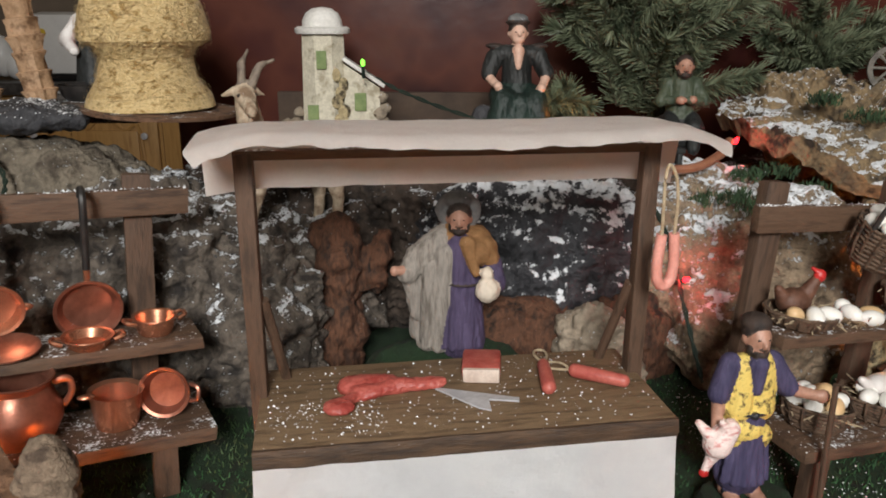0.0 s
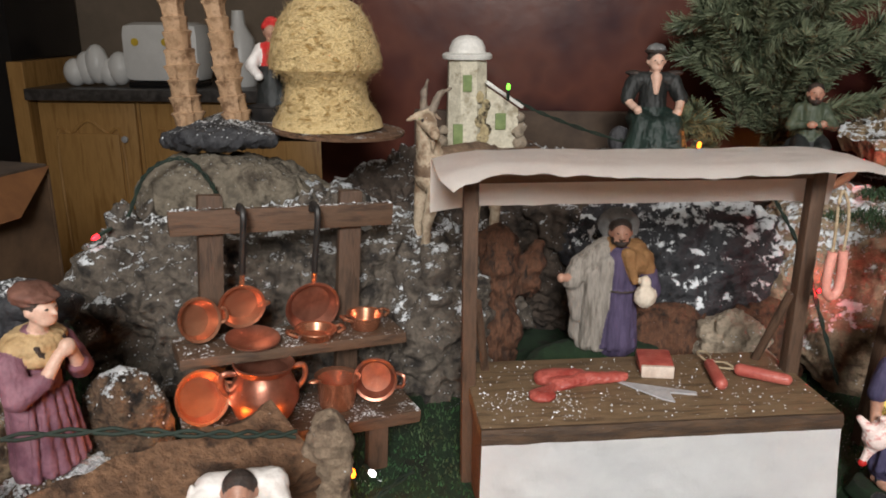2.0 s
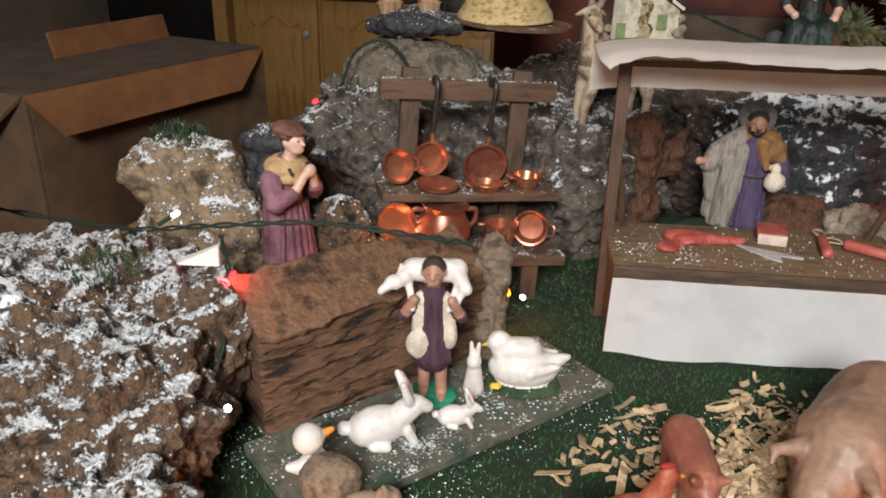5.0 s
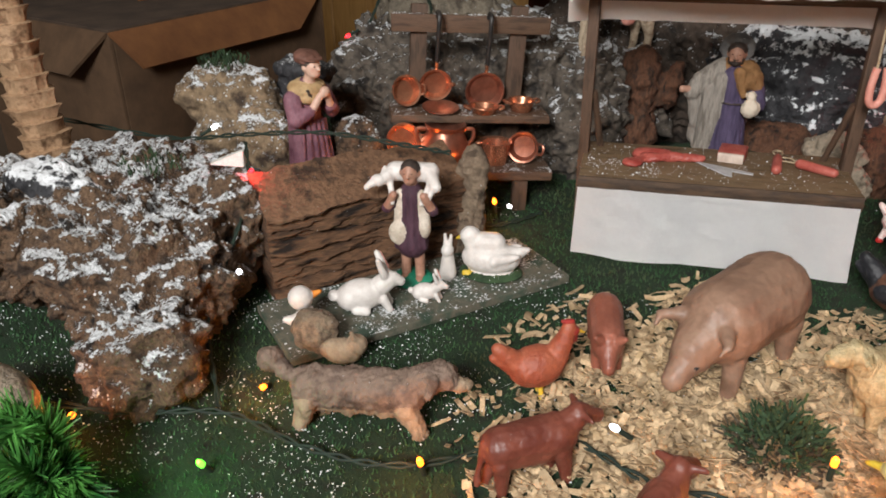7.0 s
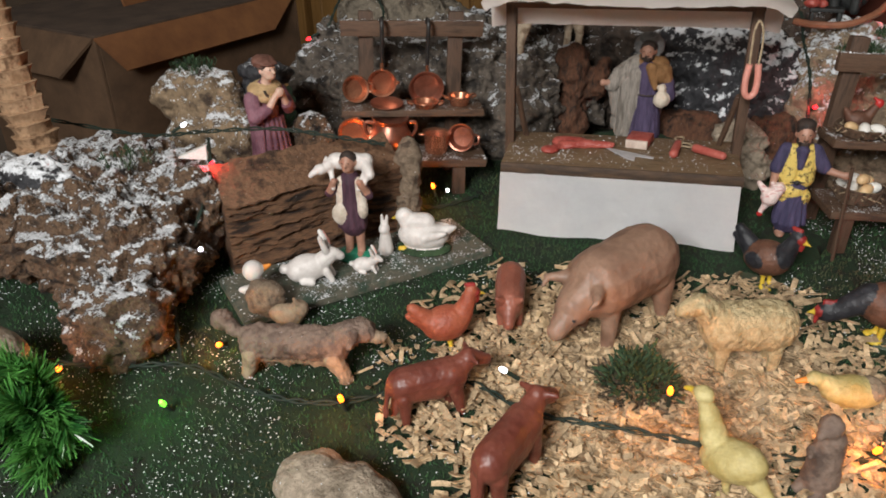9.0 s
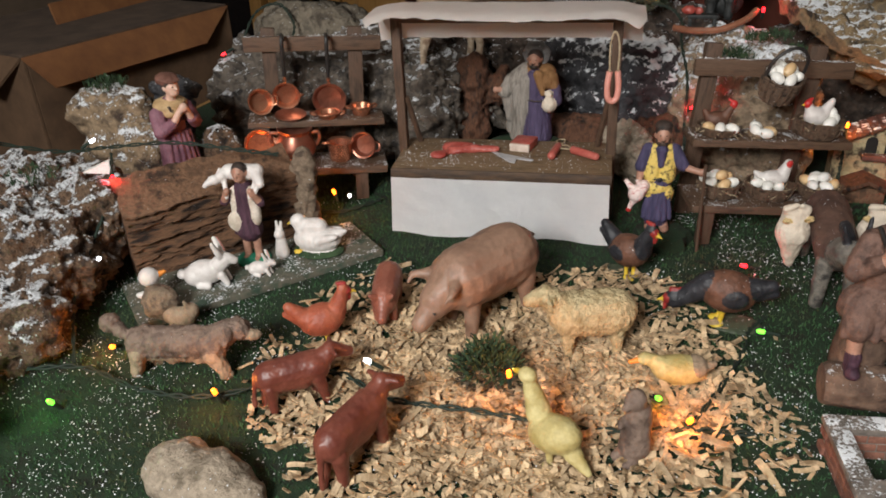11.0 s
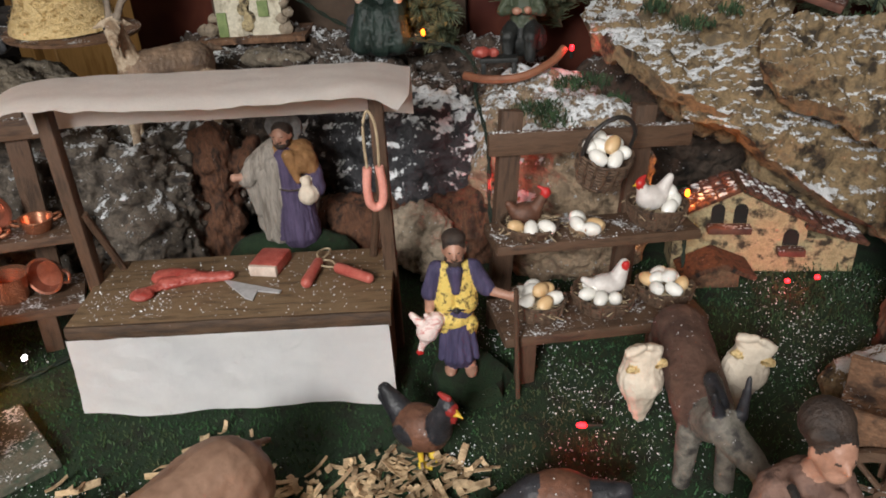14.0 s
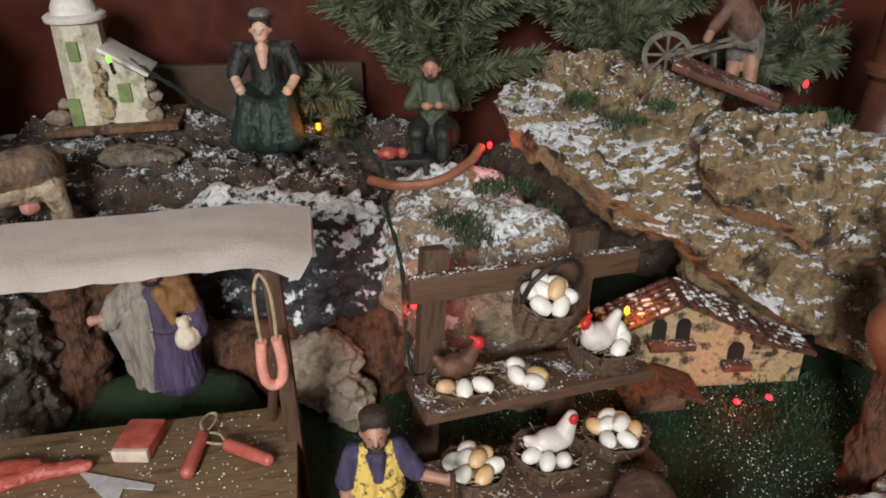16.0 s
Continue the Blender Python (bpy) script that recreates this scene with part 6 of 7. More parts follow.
fuse("sheep_figurine", [C((-.02, 0, .048), (.03, 0, .048), .023, .0235, 0), C((-.028, 0, .056), (-.044, 0, .070), .0155, .0115, 0), C((-.046, 0, .072), (-.064, -.001, .066), .0105, .0065, 0), C((-.046, -.009, .074), (-.044, -.018, .070), .0038, .0028, 0), C((-.046, .009, .074), (-.044, .018, .070), .0038, .0028, 0)] + [C((x, y, .034), (x, y, .003), .008, .0048, 0) for x, y in ((-.022, -.010), (-.02, .010), (.032, -.010), (.034, .010))], [SHEEP], pose(.164, .196, 0, 0, 0, 24) @ Matrix.Diagonal((.84, .92, .93, 1)), 0.0016, "cream woolly sheep figurine", "sheep figurine", AN, amp=0.0013, freq=120, relief=0.6, stretch=(1, 1, .45))
fuse("dog_figurine", [C((-.042, 0, .034), (.040, 0, .036), .0165, .0165, 0), C((.044, 0, .040), (.058, 0, .050), .0135, .0125, 0), E((.068, 0, .052), (.0145, .0115, .0115), 0), C((.076, 0, .048), (.088, 0, .046), .0065, .005, 1), C((.064, -.010, .056), (.060, -.015, .044), .005, .004, 0), C((.064, .010, .056), (.060, .015, .044), .005, .004, 0), C((-.056, 0, .042), (-.072, .004, .050), .006, .007, 0), E((-.076, .005, .052), (.012, .009, .011), 0), C((-.03, 0, .022), (.03, 0, .022), .0105, .0105, 1)] + [C((x, y, .026), (x + q, y, .003), .0095, .0065, 1) for x, y, q in ((-.042, -.010, -.008), (-.040, .010, .004), (.040, -.010, .012), (.036, .010, -.002))], [DOGM, DOGL], pose(-.185, .062, 0, 0, 0, 14) @ Matrix.Diagonal((.86, .9, .92, 1)), 0.0016, "small long brown dog figurine with pale legs", "dog figurine", AN, amp=0.0022, freq=150, relief=0.7, stretch=(1, 1, .35))


def fowl(name, m4, body, neck, label, s=1.0, down=False, base=True):
    hx, hz = (-.034, .014) if down else (-.020, .050)
    pr = [E((0, 0, .026), (.0195, .0140, .0150), 0, (0, 10, 0)), C((.012, 0, .028), (.027, 0, .043 if not down else .033), .0095, .0045, 1), C((.014, 0, .026), (.030, 0, .036 if not down else .027), .0070, .0030, 1), C((-.012, 0, .030), (hx, 0, hz), .0095, .0055, 1), E((hx - .001, 0, hz + .003), (.0056, .0050, .0054), 1), E((hx - .0045, 0, hz + .002), (.0036, .0046, .0040), 2), C((hx - .003, 0, hz + .009), (hx + .004, 0, hz + .0095), .0018, .0016, 2), C((hx - .006, 0, hz - .003), (hx - .006, 0, hz - .007), .0018, .0014, 2), C((hx - .007, 0, hz + .001), (hx - .012, 0, hz - .001), .002, .0008, 3), E((.003, -.0115, .026), (.010, .003, .007), 1), E((.003, .0115, .026), (.010, .003, .007), 1), C((-.002, -.005, .016), (-.003, -.005, .002), .0022, .0018, 3), C((-.002, .005, .016), (-.003, .005, .002), .0022, .0018, 3), E((-.006, -.005, .0015), (.005, .003, .0016), 3), E((-.006, .005, .0015), (.005, .003, .0016), 3)]
    if base:
        pr += [E((.008, 0, 0.0), (.018, .013, .0022), 4)]
    fuse(name, [(p[0], p[1] * s, p[2] * s, p[3] * s if p[0] == "c" else p[3], p[4] * s, p[5]) for p in pr], [body, neck, P_COMB, YELLOW, P_GREENJ], m4, 0.0012 * s, label, "hen figurine", AN, amp=0.0005, freq=140)


fowl("cockerel_figurine", pose(.180, .348, 0, 0, 0, 150), HENB, HEND, "brown and black cockerel with a red comb", 1.22, False)
fowl("cockerel_figurine", pose(.282, .283, 0, 0, 0, 4), HENB, HEND, "brown and black cockerel pecking with its head low", 1.4, True)
fowl("hen_figurine", pose(-.078, .138, 0, 0, 0, 212), HENR, HENR, "reddish orange hen with a red comb", 1.1, False, False)
fuse("goose_figurine", [E((0, 0, .034), (.030, .0165, .018), 0, (0, -20, 0)), C((-.02, 0, .045), (-.032, 0, .072), .011, .0065, 0), E((-.036, 0, .080), (.0095, .0072, .0072), 0), C((-.044, 0, .079), (-.054, 0, .076), .0035, .002, 1), C((.022, 0, .026), (.042, 0, .016), .008, .003, 0), C((.002, -.007, .02), (.004, -.007, .002), .0032, .0032, 0), C((.002, .007, .02), (.004, .007, .002), .0032, .0032, 0), E((0, -.007, .002), (.008, .005, .002), 0), E((0, .007, .002), (.008, .005, .002), 0)], [GOOSE_Y, YELLOW], pose(.168, .050, 0, 0, 0, 328) @ Matrix.Diagonal((.84, 1.0, .82, 1)), 0.0015, "pale yellow goose figurine standing tall", "goose figurine", AN, amp=0.0006, freq=120)
fuse("duck_figurine", [E((0, 0, .020), (.029, .0155, .0135), 0), C((-.018, 0, .024), (-.030, 0, .030), .0095, .0065, 0), E((-.034, 0, .031), (.0085, .007, .0062), 0), C((-.041, 0, .029), (-.050, 0, .027), .003, .0022, 1), E((.016, 0, .024), (.012, .0135, .009), 2), C((.024, 0, .022), (.034, 0, .027), .006, .003, 2), E((0, 0, .003), (.024, .016, .0035), 3)], [GOOSE_Y, ORANGE, DOGL, P_GREENJ], pose(.249, .171, 0, 0, 0, 14) @ Matrix.Diagonal((.84, .95, .92, 1)), 0.0013, "yellow duck figurine with a brown tail", "duck figurine", AN, amp=0.0005, freq=120)
fuse("marmot_figurine", [C((0, 0, .012), (0, .002, .045), .0125, .0095, 0), E((0, -.002, .058), (.008, .0085, .0085), 0), C((0, -.008, .056), (0, -.012, .054), .004, .003, 0), C((-.006, -.006, .004), (-.006, -.012, .003), .005, .004, 0), C((.006, -.006, .004), (.006, -.012, .003), .005, .004, 0), C((-.006, -.008, .036), (-.002, -.014, .036), .0032, .0025, 0)], [DOGM], pose(.225, .072, 0, 0, 0, -40), 0.0013, "small brown upright rodent figurine", "animal figurine", AN, amp=0.0008, freq=120)

# goat on the rocks
fuse("goat_figurine", [C((-.026, 0, .070), (.036, 0, .068), .0190, .0215, 1), C((-.026, 0, .060), (.036, 0, .058), .0175, .0195, 0), C((-.030, -.002, .072), (-.038, -.004, .112), .0145, .0092, 0), C((-.039, -.006, .119), (-.046, -.028, .108), .0090, .0052, 0), E((-.0465, -.030, .107), (.0050, .0046, .0046), 0), C((-.045, -.024, .101), (-.043, -.022, .090), .0030, .0010, 0), C((-.046, -.003, .122), (-.056, .001, .118), .0036, .0014, 0), C((-.031, -.007, .122), (-.021, -.006, .117), .0036, .0014, 0), C((-.041, -.004, .124), (-.038, -.002, .144), .0040, .0034, 2), C((-.038, -.002, .144), (-.028, .006, .154), .0034, .0016, 2), C((-.035, -.009, .124), (-.026, -.010, .142), .0040, .0034, 2), C((-.026, -.010, .142), (-.012, -.010, .146), .0034, .0016, 2), C((-.030, -.011, .055), (-.044, -.014, .018), .0085, .0056, 0), C((-.044, -.014, .018), (-.046, -.014, -.012), .0052, .0044, 0), C((-.030, .011, .055), (-.034, .013, .016), .0085, .0056, 0), C((-.034, .013, .016), (-.036, .013, -.012), .0052, .0044, 0), C((.038, -.012, .055), (.046, -.014, .018), .0120, .0060, 0), C((.046, -.014, .018), (.042, -.014, -.016), .0056, .0046, 0), C((.038, .012, .055), (.044, .014, .018), .0120, .0060, 0), C((.044, .014, .018), (.040, .014, -.016), .0056, .0046, 0), E((.020, -.004, .038), (.009, .008, .009), 3), C((.056, 0, .080), (.066, 0, .076), .0046, .002, 1), E((-.0495, -.014, .119), (.0016, .0016, .0016), 4), E((-.0345, -.017, .119), (.0016, .0016, .0016), 4)], [GOATM, GOATD, HORN, PINK, HAIR], pose(-.142, .682, .140, 0, 0, 42), 0.0014, "tan horned goat figurine standing on the rocks", "goat figurine", AN, amp=0.0012, freq=110, stretch=(1, 1, .5))

# ---- board with rabbits ----
bm = bmesh.new()
block(bm, (0, 0, .004), (.276, .094, .008), bevel=.0012)
single("grey_board", bm, mat("mat_mossy_board", ((0.035, 0.06, 0.04), (0.13, 0.115, 0.085), (0.06, 0.085, 0.06)), 40, 0.9, bump=0.8, bscale=260, snow=0.16, speck=0.9), pose(-.2185, .2375, 0.001, 0, 0, 51), "mossy grey board strewn with white flakes", "board", smooth=False)


def rabbit(m4, s, label, ears=True):
    pr = [E((0, 0, .017), (.023, .0145, .016), 0), E((.012, 0, .014), (.014, .0155, .0135), 0), C((-.018, 0, .026), (-.026, 0, .032), .0105, .0092, 0), C((-.03, 0, .033), (-.037, 0, .030), .0072, .005, 0), C((-.02, -.006, .014), (-.026, -.007, .003), .0052, .0036, 0), C((-.02, .006, .014), (-.026, .007, .003), .0052, .0036, 0), C((.006, -.011, .005), (-.004, -.012, .003), .0052, .004, 0), C((.006, .011, .005), (-.004, .012, .003), .0052, .004, 0), E((.028, 0, .016), (.006, .006, .006), 0)]
    if ears:
        pr += [C((-.022, -.006, .040), (-.015, -.011, .056), .0042, .0028, 0), C((-.022, .006, .040), (-.017, .010, .058), .0042, .0028, 0), C((-.0245, -.0075, .042), (-.018, -.013, .055), .0026, .0018, 1)]
    fuse("rabbit_figurine", [(p[0], p[1] * s, p[2] * s, p[3] * s if p[0] == "c" else p[3], p[4] * s, p[5]) for p in pr], [P_WHITE, PINK], m4, 0.0013 * max(s, .6), label, "rabbit figurine", "white rabbits")


rabbit(pose(-.250, .190, .009, 0, 0, 205), 0.9, "white rabbit figurine with pink ears")
rabbit(pose(-.205, .225, .009, 0, 0, 190), 0.5, "tiny white rabbit lying on the board", True)
fuse("rabbit_figurine", [C((0, 0, .006), (0, 0, .022), .0085, .006), E((0, -.001, .030), (.006, .0065, .0065)), C((-.002, 0, .034), (-.003, .001, .045), .0025, .0018), C((.002, 0, .034), (.003, .001, .045), .0025, .0018)], [P_WHITE], pose(-.201, .268, .009), 0.0012, "small white rabbit sitting upright", "rabbit figurine", "white rabbits")
fuse("duckling_figurine", [C((0, 0, .009), (.004, 0, .016), .009, .007, 0), E((0, 0, .031), (.0105, .0105, .0105), 0), C((.010, 0, .032), (.016, 0, .034), .0034, .0022, 1), C((-.006, 0, .010), (-.014, 0, .012), .006, .003, 0)], [P_WHITE, ORANGE], pose(-.282, .142, .009, 0, 0, 40), 0.0012, "white duckling figurine with an orange beak", "duck figurine", AN)
fuse("swan_figurine", [E((0, 0, .019), (.033, .020, .0165), 0), C((.018, 0, .022), (.040, 0, .030), .011, .003, 0), C((-.016, 0, .026), (-.024, 0, .042), .011, .0095, 0), E((-.023, 0, .042), (.0115, .0098, .0095), 0), C((-.010, 0, .034), (.004, 0, .034), .012, .012, 0), C((-.033, -.001, .040), (-.039, -.001, .038), .0025, .0016, 1), E((-.026, -.012, .006), (.005, .003, .003), 1), E((0, 0, .003), (.036, .026, .004), 2), C((.005, -.015, .022), (.03, -.012, .027), .007, .003, 0), C((.005, .015, .022), (.03, .012, .027), .007, .003, 0)], [P_WHITE, YELLOW, MOSS], pose(-.166, .290, .009, 0, 0, 12) @ Matrix.Diagonal((.86, .88, .95, 1)), 0.0015, "white resting swan figurine on a small green base", "swan figurine", AN, amp=0.0005, freq=120)
fuse("lamb_figurine", [E((0, 0, .012), (.018, .010, .011)), E((-.014, 0, .020), (.009, .008, .009)), C((-.014, .004, .028), (-.012, .005, .034), .003, .002)], [DOGL], pose(-.235, .122, .0, 0, 0, 190), 0.0013, "small tan animal figurine near the dog", "animal figurine", AN, amp=.0006, freq=120)

# ---- chapel ----
CH = pose(-.122, .888, .196, 0, 0, 8) @ Matrix.Diagonal((1.1, 1.1, 1.1, 1))
bm = bmesh.new()
block(bm, (.008, 0, -.003), (.125, .07, .006), bevel=.001, rough=.001)
single("wooden_plate", bm, CORK, CH, "thin wooden plate on the dark rock", "plate")
ch = thing("chapel", CH @ pose(0, 0, .0005), "cream plaster miniature chapel with white dome", "chapel")
bm = bmesh.new()
lathe(bm, [(0, 0), (.0245, 0), (.0235, .05), (.0225, .098), (0, .098)], 8, pose(-.012, 0, 0, 0, 0, 22.5))
part("tower", bm, CREAM, ch, smooth=False)
bm = bmesh.new()
lathe(bm, [(0, .097), (.027, .097), (.028, .099), (.028, .102), (.025, .104), (0, .104)], 24, pose(-.012, 0, 0))
part("cornice", bm, WHITEWASH, ch, "white round cornice")
bm = bmesh.new()
lathe(bm, [(.0205, .103), (.020, .110), (.0165, .117), (.010, .1215), (0, .123)], 28, pose(-.012, 0, 0))
part("dome", bm, WHITEWASH, ch, "white dome")
bm = bmesh.new()
v = [bm.verts.new(p) for p in ((.008, -.020, 0), (.044, -.020, 0), (.044, -.020, .044), (.008, -.020, .068), (.008, .020, 0), (.044, .020, 0), (.044, .020, .044), (.008, .020, .068))]
for f in ((0, 1, 2, 3), (7, 6, 5, 4), (1, 5, 6, 2), (0, 3, 7, 4), (3, 2, 6, 7), (0, 4, 5, 1)):
    bm.faces.new([v[k] for k in f])
part("annex", bm, CREAM, ch, smooth=False)
bm = bmesh.new()
block(bm, (0, 0, 0), (.050, .048, .004), pose(.028, 0, .0595, 0, 33.7, 0), bevel=.001)
part("annex_roof", bm, WHITEWASH, ch, "white sloping annex roof")
for x, y, z, w, h in ((-.014, -.0232, .072, .010, .018), (-.024, -.0235, .014, .011, .027), (.024, -.0215, .030, .012, .018)):
    bm = bmesh.new()
    block(bm, (x, y, z), (w, .003, h), bevel=.0006)
    part("shutter", bm, SHUTTER, ch, "olive green shutter")
for k, (x, y, z, r) in enumerate(((.047, -.018, .006, .009), (.044, -.022, .018, .007), (.048, -.010, .022, .008), (.046, -.016, .034, .007), (-.042, -.012, .006, .009), (-.052, -.006, .005, .008), (-.038, -.006, .018, .007))):
    bm = bmesh.new()
    ball(bm, (x, y, z), (r, r * .8, r * .85), 10)
    for q in bm.verts:
        q.co += Vector((1, 1, 1)) * (.002 * noise.noise(q.co * 200 + Vector((k, 0, 0))))
    part("stone", bm, STONE, ch)
for k in range(6):
    bm = bmesh.new()
    ball(bm, (.004 + .004 * math.sin(k * 2.1), -.0222, .012 + .009 * k), (.0075 - .0006 * k, .0022, .007), 10)
    part("bare_stone", bm, OCHRE, ch, "bare ochre stone")

# ---- straw hive ----
hv = thing("straw_hive", pose(-.282, .745, .2375), "golden straw bell-shaped hut on a thin plate", "straw hut")
bm = bmesh.new()
lathe(bm, [(0, 0), (.060, 0), (.057, .010), (.046, .028), (.042, .046), (.047, .056), (.0585, .062), (.0595, .070), (.056, .088), (.049, .108), (.036, .126), (.018, .136), (0, .139)], 56, wob=0.03)
for q in bm.verts:
    if q.co.z > 0.003:
        q.co += q.co.normalized() * .0016 * noise.fractal(q.co * 110, 1, 2, 3)
body = part("straw_body", bm, STRAW, hv)
bm = bmesh.new()
rnd = random.Random(5)
hp = [(.057, .010), (.047, .028), (.0425, .046), (.048, .056), (.0585, .062), (.060, .070), (.0565, .088), (.049, .108), (.036, .126)]
for k in range(1500):
    i = rnd.randrange(len(hp) - 1)
    f = rnd.random()
    r, z = hp[i][0] + (hp[i + 1][0] - hp[i][0]) * f, hp[i][1] + (hp[i + 1][1] - hp[i][1]) * f
    a = rnd.uniform(0, 6.283)
    c = Vector((r * math.cos(a), r * math.sin(a), z)) * 1.006
    t = Vector((-math.sin(a), math.cos(a), rnd.uniform(-2.2, 2.2))).normalized() * rnd.uniform(.004, .011)
    o = Vector((math.cos(a), math.sin(a), 0)) * rnd.uniform(.0003, .0016)
    w = Vector((0, 0, .00035))
    q = [bm.verts.new(p) for p in (c - t + o - w, c + t + o - w, c + t + o + w, c - t + o + w)]
    bm.faces.new(q)
part("straw_layer", bm, STRAW, hv, smooth=False)
bm = bmesh.new()
lathe(bm, [(0, -.0045), (.072, -.0045), (.073, -.001), (0, -.0005)], 40, pose(.012, -.006, 0, 0, 3, 0))
part("plate", bm, CORK, hv, "thin brown round plate")


def palm_trunk(m4, h, r, label):
    b = bmesh.new()
    prof = []
    z = 0.0
    k = 0
    rnd = random.Random(int(h * 1000))
    while z < h:
        st = rnd.uniform(.013, .018)
        q = r * (1.12 - .25 * z / h)
        prof += [(q * .93, z), (q * 1.0, z + st * .6), (q * 1.15, z + st * .92), (q * .97, z + st)]
        z += st
        k += 1
    lathe(b, [(0, 0)] + prof + [(0, z)], 22, wob=.30)
    single("palm_trunk", b, PALM, m4, label, "palm trunk", "palm trunks")


palm_trunk(pose(-.420, .705, .243, 0, -3, 0), .19, .0125, "pale tan ringed palm trunk on the black rock")
palm_trunk(pose(-.372, .715, .243, 0, -7, 0), .19, .0115, "pale tan ringed palm trunk on the black rock")
palm_trunk(pose(-.614, .212, .090, 0, -5, 0), .22, .019, "pale tan ringed palm trunk beside the cork rock")

# ---- house under the bark slab ----
HS = pose(.468, .672, .0, 0, 0, 2)
hs_ = thing("farmhouse", HS, "ochre plaster miniature farmhouse with terracotta roofs", "miniature house")
bm = bmesh.new()
gab = [(-.075, 0), (.055, 0), (.055, .055), (-.015, .090), (-.075, .062)]
fr = [bm.verts.new((x, -.03, z)) for x, z in gab]
bk = [bm.verts.new((x, .008, z)) for x, z in gab]
bm.faces.new(fr)
bm.faces.new(bk[::-1])
for k in range(5):
    bm.faces.new((fr[k], bk[k], bk[(k + 1) % 5], fr[(k + 1) % 5]))
bmesh.ops.recalc_face_normals(bm, faces=bm.faces)
part("wall", bm, OCHRE, hs_, smooth=False)
bm = bmesh.new()
block(bm, (.080, -.004, .019), (.052, .05, .038), bevel=.001)
part("side_wing", bm, OCHRE, hs_, smooth=False)
for a, b_, name in (((-.084, .060), (-.015, .0935), "roof"), ((-.015, .0935), (.064, .053), "roof"), ((.050, .053), (.112, .034), "wing_roof")):
    bm = bmesh.new()
    l = math.hypot(b_[0] - a[0], b_[1] - a[1])
    ang = -math.degrees(math.atan2(b_[1] - a[1], b_[0] - a[0]))
    block(bm, (0, 0, .0018), (l, .050, .0036), bevel=.001, rough=.0006)
    rf = part(name, bm, CORK_RED, hs_, at=pose((a[0] + b_[0]) / 2, -.014, (a[1] + b_[1]) / 2, 0, ang, 0))


tile_bm = bmesh.new()
ball(tile_bm, (0, 0, 0), (.0062, .0042, .0026), 8)
TILE_ME = mesh_of(tile_bm, "roof_tile", mat("mat_roof_tile", ((0.05, 0.02, 0.014), (0.12, 0.045, 0.03)), 60, 0.8, bump=0.6, bscale=250, snow=0.62, speck=0.3, vary=0.25, clump=110))
for rf in [o for o in hs_.children if "roof" in o.name]:
    half = max(v_.co.x for v_ in rf.data.vertices)
    for i in range(max(1, int(half * 2 / .0105))):
        for j in range(6):
            shared("roof_tile", TILE_ME, rf, pose(-half + .006 + .0105 * i, -.0205 + .0082 * j, .0036, 0, 8, 0))


def arch(b, x, z, w, h, y):
    pts = [(x - w / 2, z), (x + w / 2, z), (x + w / 2, z + h - w / 2)] + [(x + w / 2 * math.cos(t), z + h - w / 2 + w / 2 * math.sin(t)) for t in (math.pi * k / 8 for k in range(1, 8))] + [(x - w / 2, z + h - w / 2)]
    f = [b.verts.new((p[0], y, p[1])) for p in pts]
    g2 = [b.verts.new((p[0], y + .002, p[1])) for p in pts]
    b.faces.new(f)
    for k in range(len(f)):
        b.faces.new((f[k], g2[k], g2[(k + 1) % len(f)], f[(k + 1) % len(f)]))


for x, z, w, h, y, nm in ((-.034, .056, .013, .021, -.0312, "window"), (-.012, .056, .013, .021, -.0312, "window"), (.040, .031, .015, .018, -.0312, "door")):
    bm = bmesh.new()
    arch(bm, x, z, w, h, y)
    part(nm, bm, DARK, hs_, "dark arched opening", smooth=False)
for x, z, w in ((-.023, .052, .042), (.040, .027, .026)):
    bm = bmesh.new()
    block(bm, (x, -.036, z), (w, .012, .007), bevel=.001)
    part("balcony", bm, TERRA, hs_, "small terracotta balcony")
sh = thing("small_shed", pose(.432, .612, 0, 0, 0, 6), "small terracotta shed roof over a low wall", "shed")
bm = bmesh.new()
block(bm, (0, .006, .010), (.05, .024, .020), bevel=.001, rough=.001)
# dark cork colour puts the shade under the roof into the wall
part("wall", bm, CORK, sh)
for s in (-1, 1):
    bm = bmesh.new()
    block(bm, (0, 0, 0), (.040, .04, .005), bevel=.001)
    part("roof", bm, CORK_RED, sh, at=pose(s * .017, 0, .026, 0, s * 24, 0))

# ---- clay jar and oven column ----
rock("jar_stand", [C((.574, .515, 0), (.571, .515, .105), .022, .014)], CORK_RED, "rough brown stump carrying the clay jar", 0.004, 40, 25, voxel=0.003, category="stump")
jr = thing("clay_jar", pose(.571, .512, .112), "glazed brown clay jar with a dry brush in it", "jar")
bm = bmesh.new()
lathe(bm, [(0, 0), (.016, 0), (.020, .006), (.029, .024), (.030, .036), (.024, .052), (.018, .058), (.021, .064), (.020, .0645), (.015, .058), (.02, .05), (0, .046)], 32)
part("body", bm, CLAY, jr)
bm = bmesh.new()
rnd = random.Random(9)
for k in range(60):
    a, q = rnd.uniform(0, 6.28), rnd.uniform(0, .011)
    d = Vector((math.cos(a), math.sin(a), 0))
    tube(bm, [d * q + Vector((0, 0, .046)), d * (q + .004) + Vector((0, 0, .08)), d * (q + rnd.uniform(.008, .02)) + Vector((0, 0, rnd.uniform(.10, .13)))], .0007, 3)
part("dry_brush", bm, BLANKET, jr, "dark dry bristles")
bm = bmesh.new()
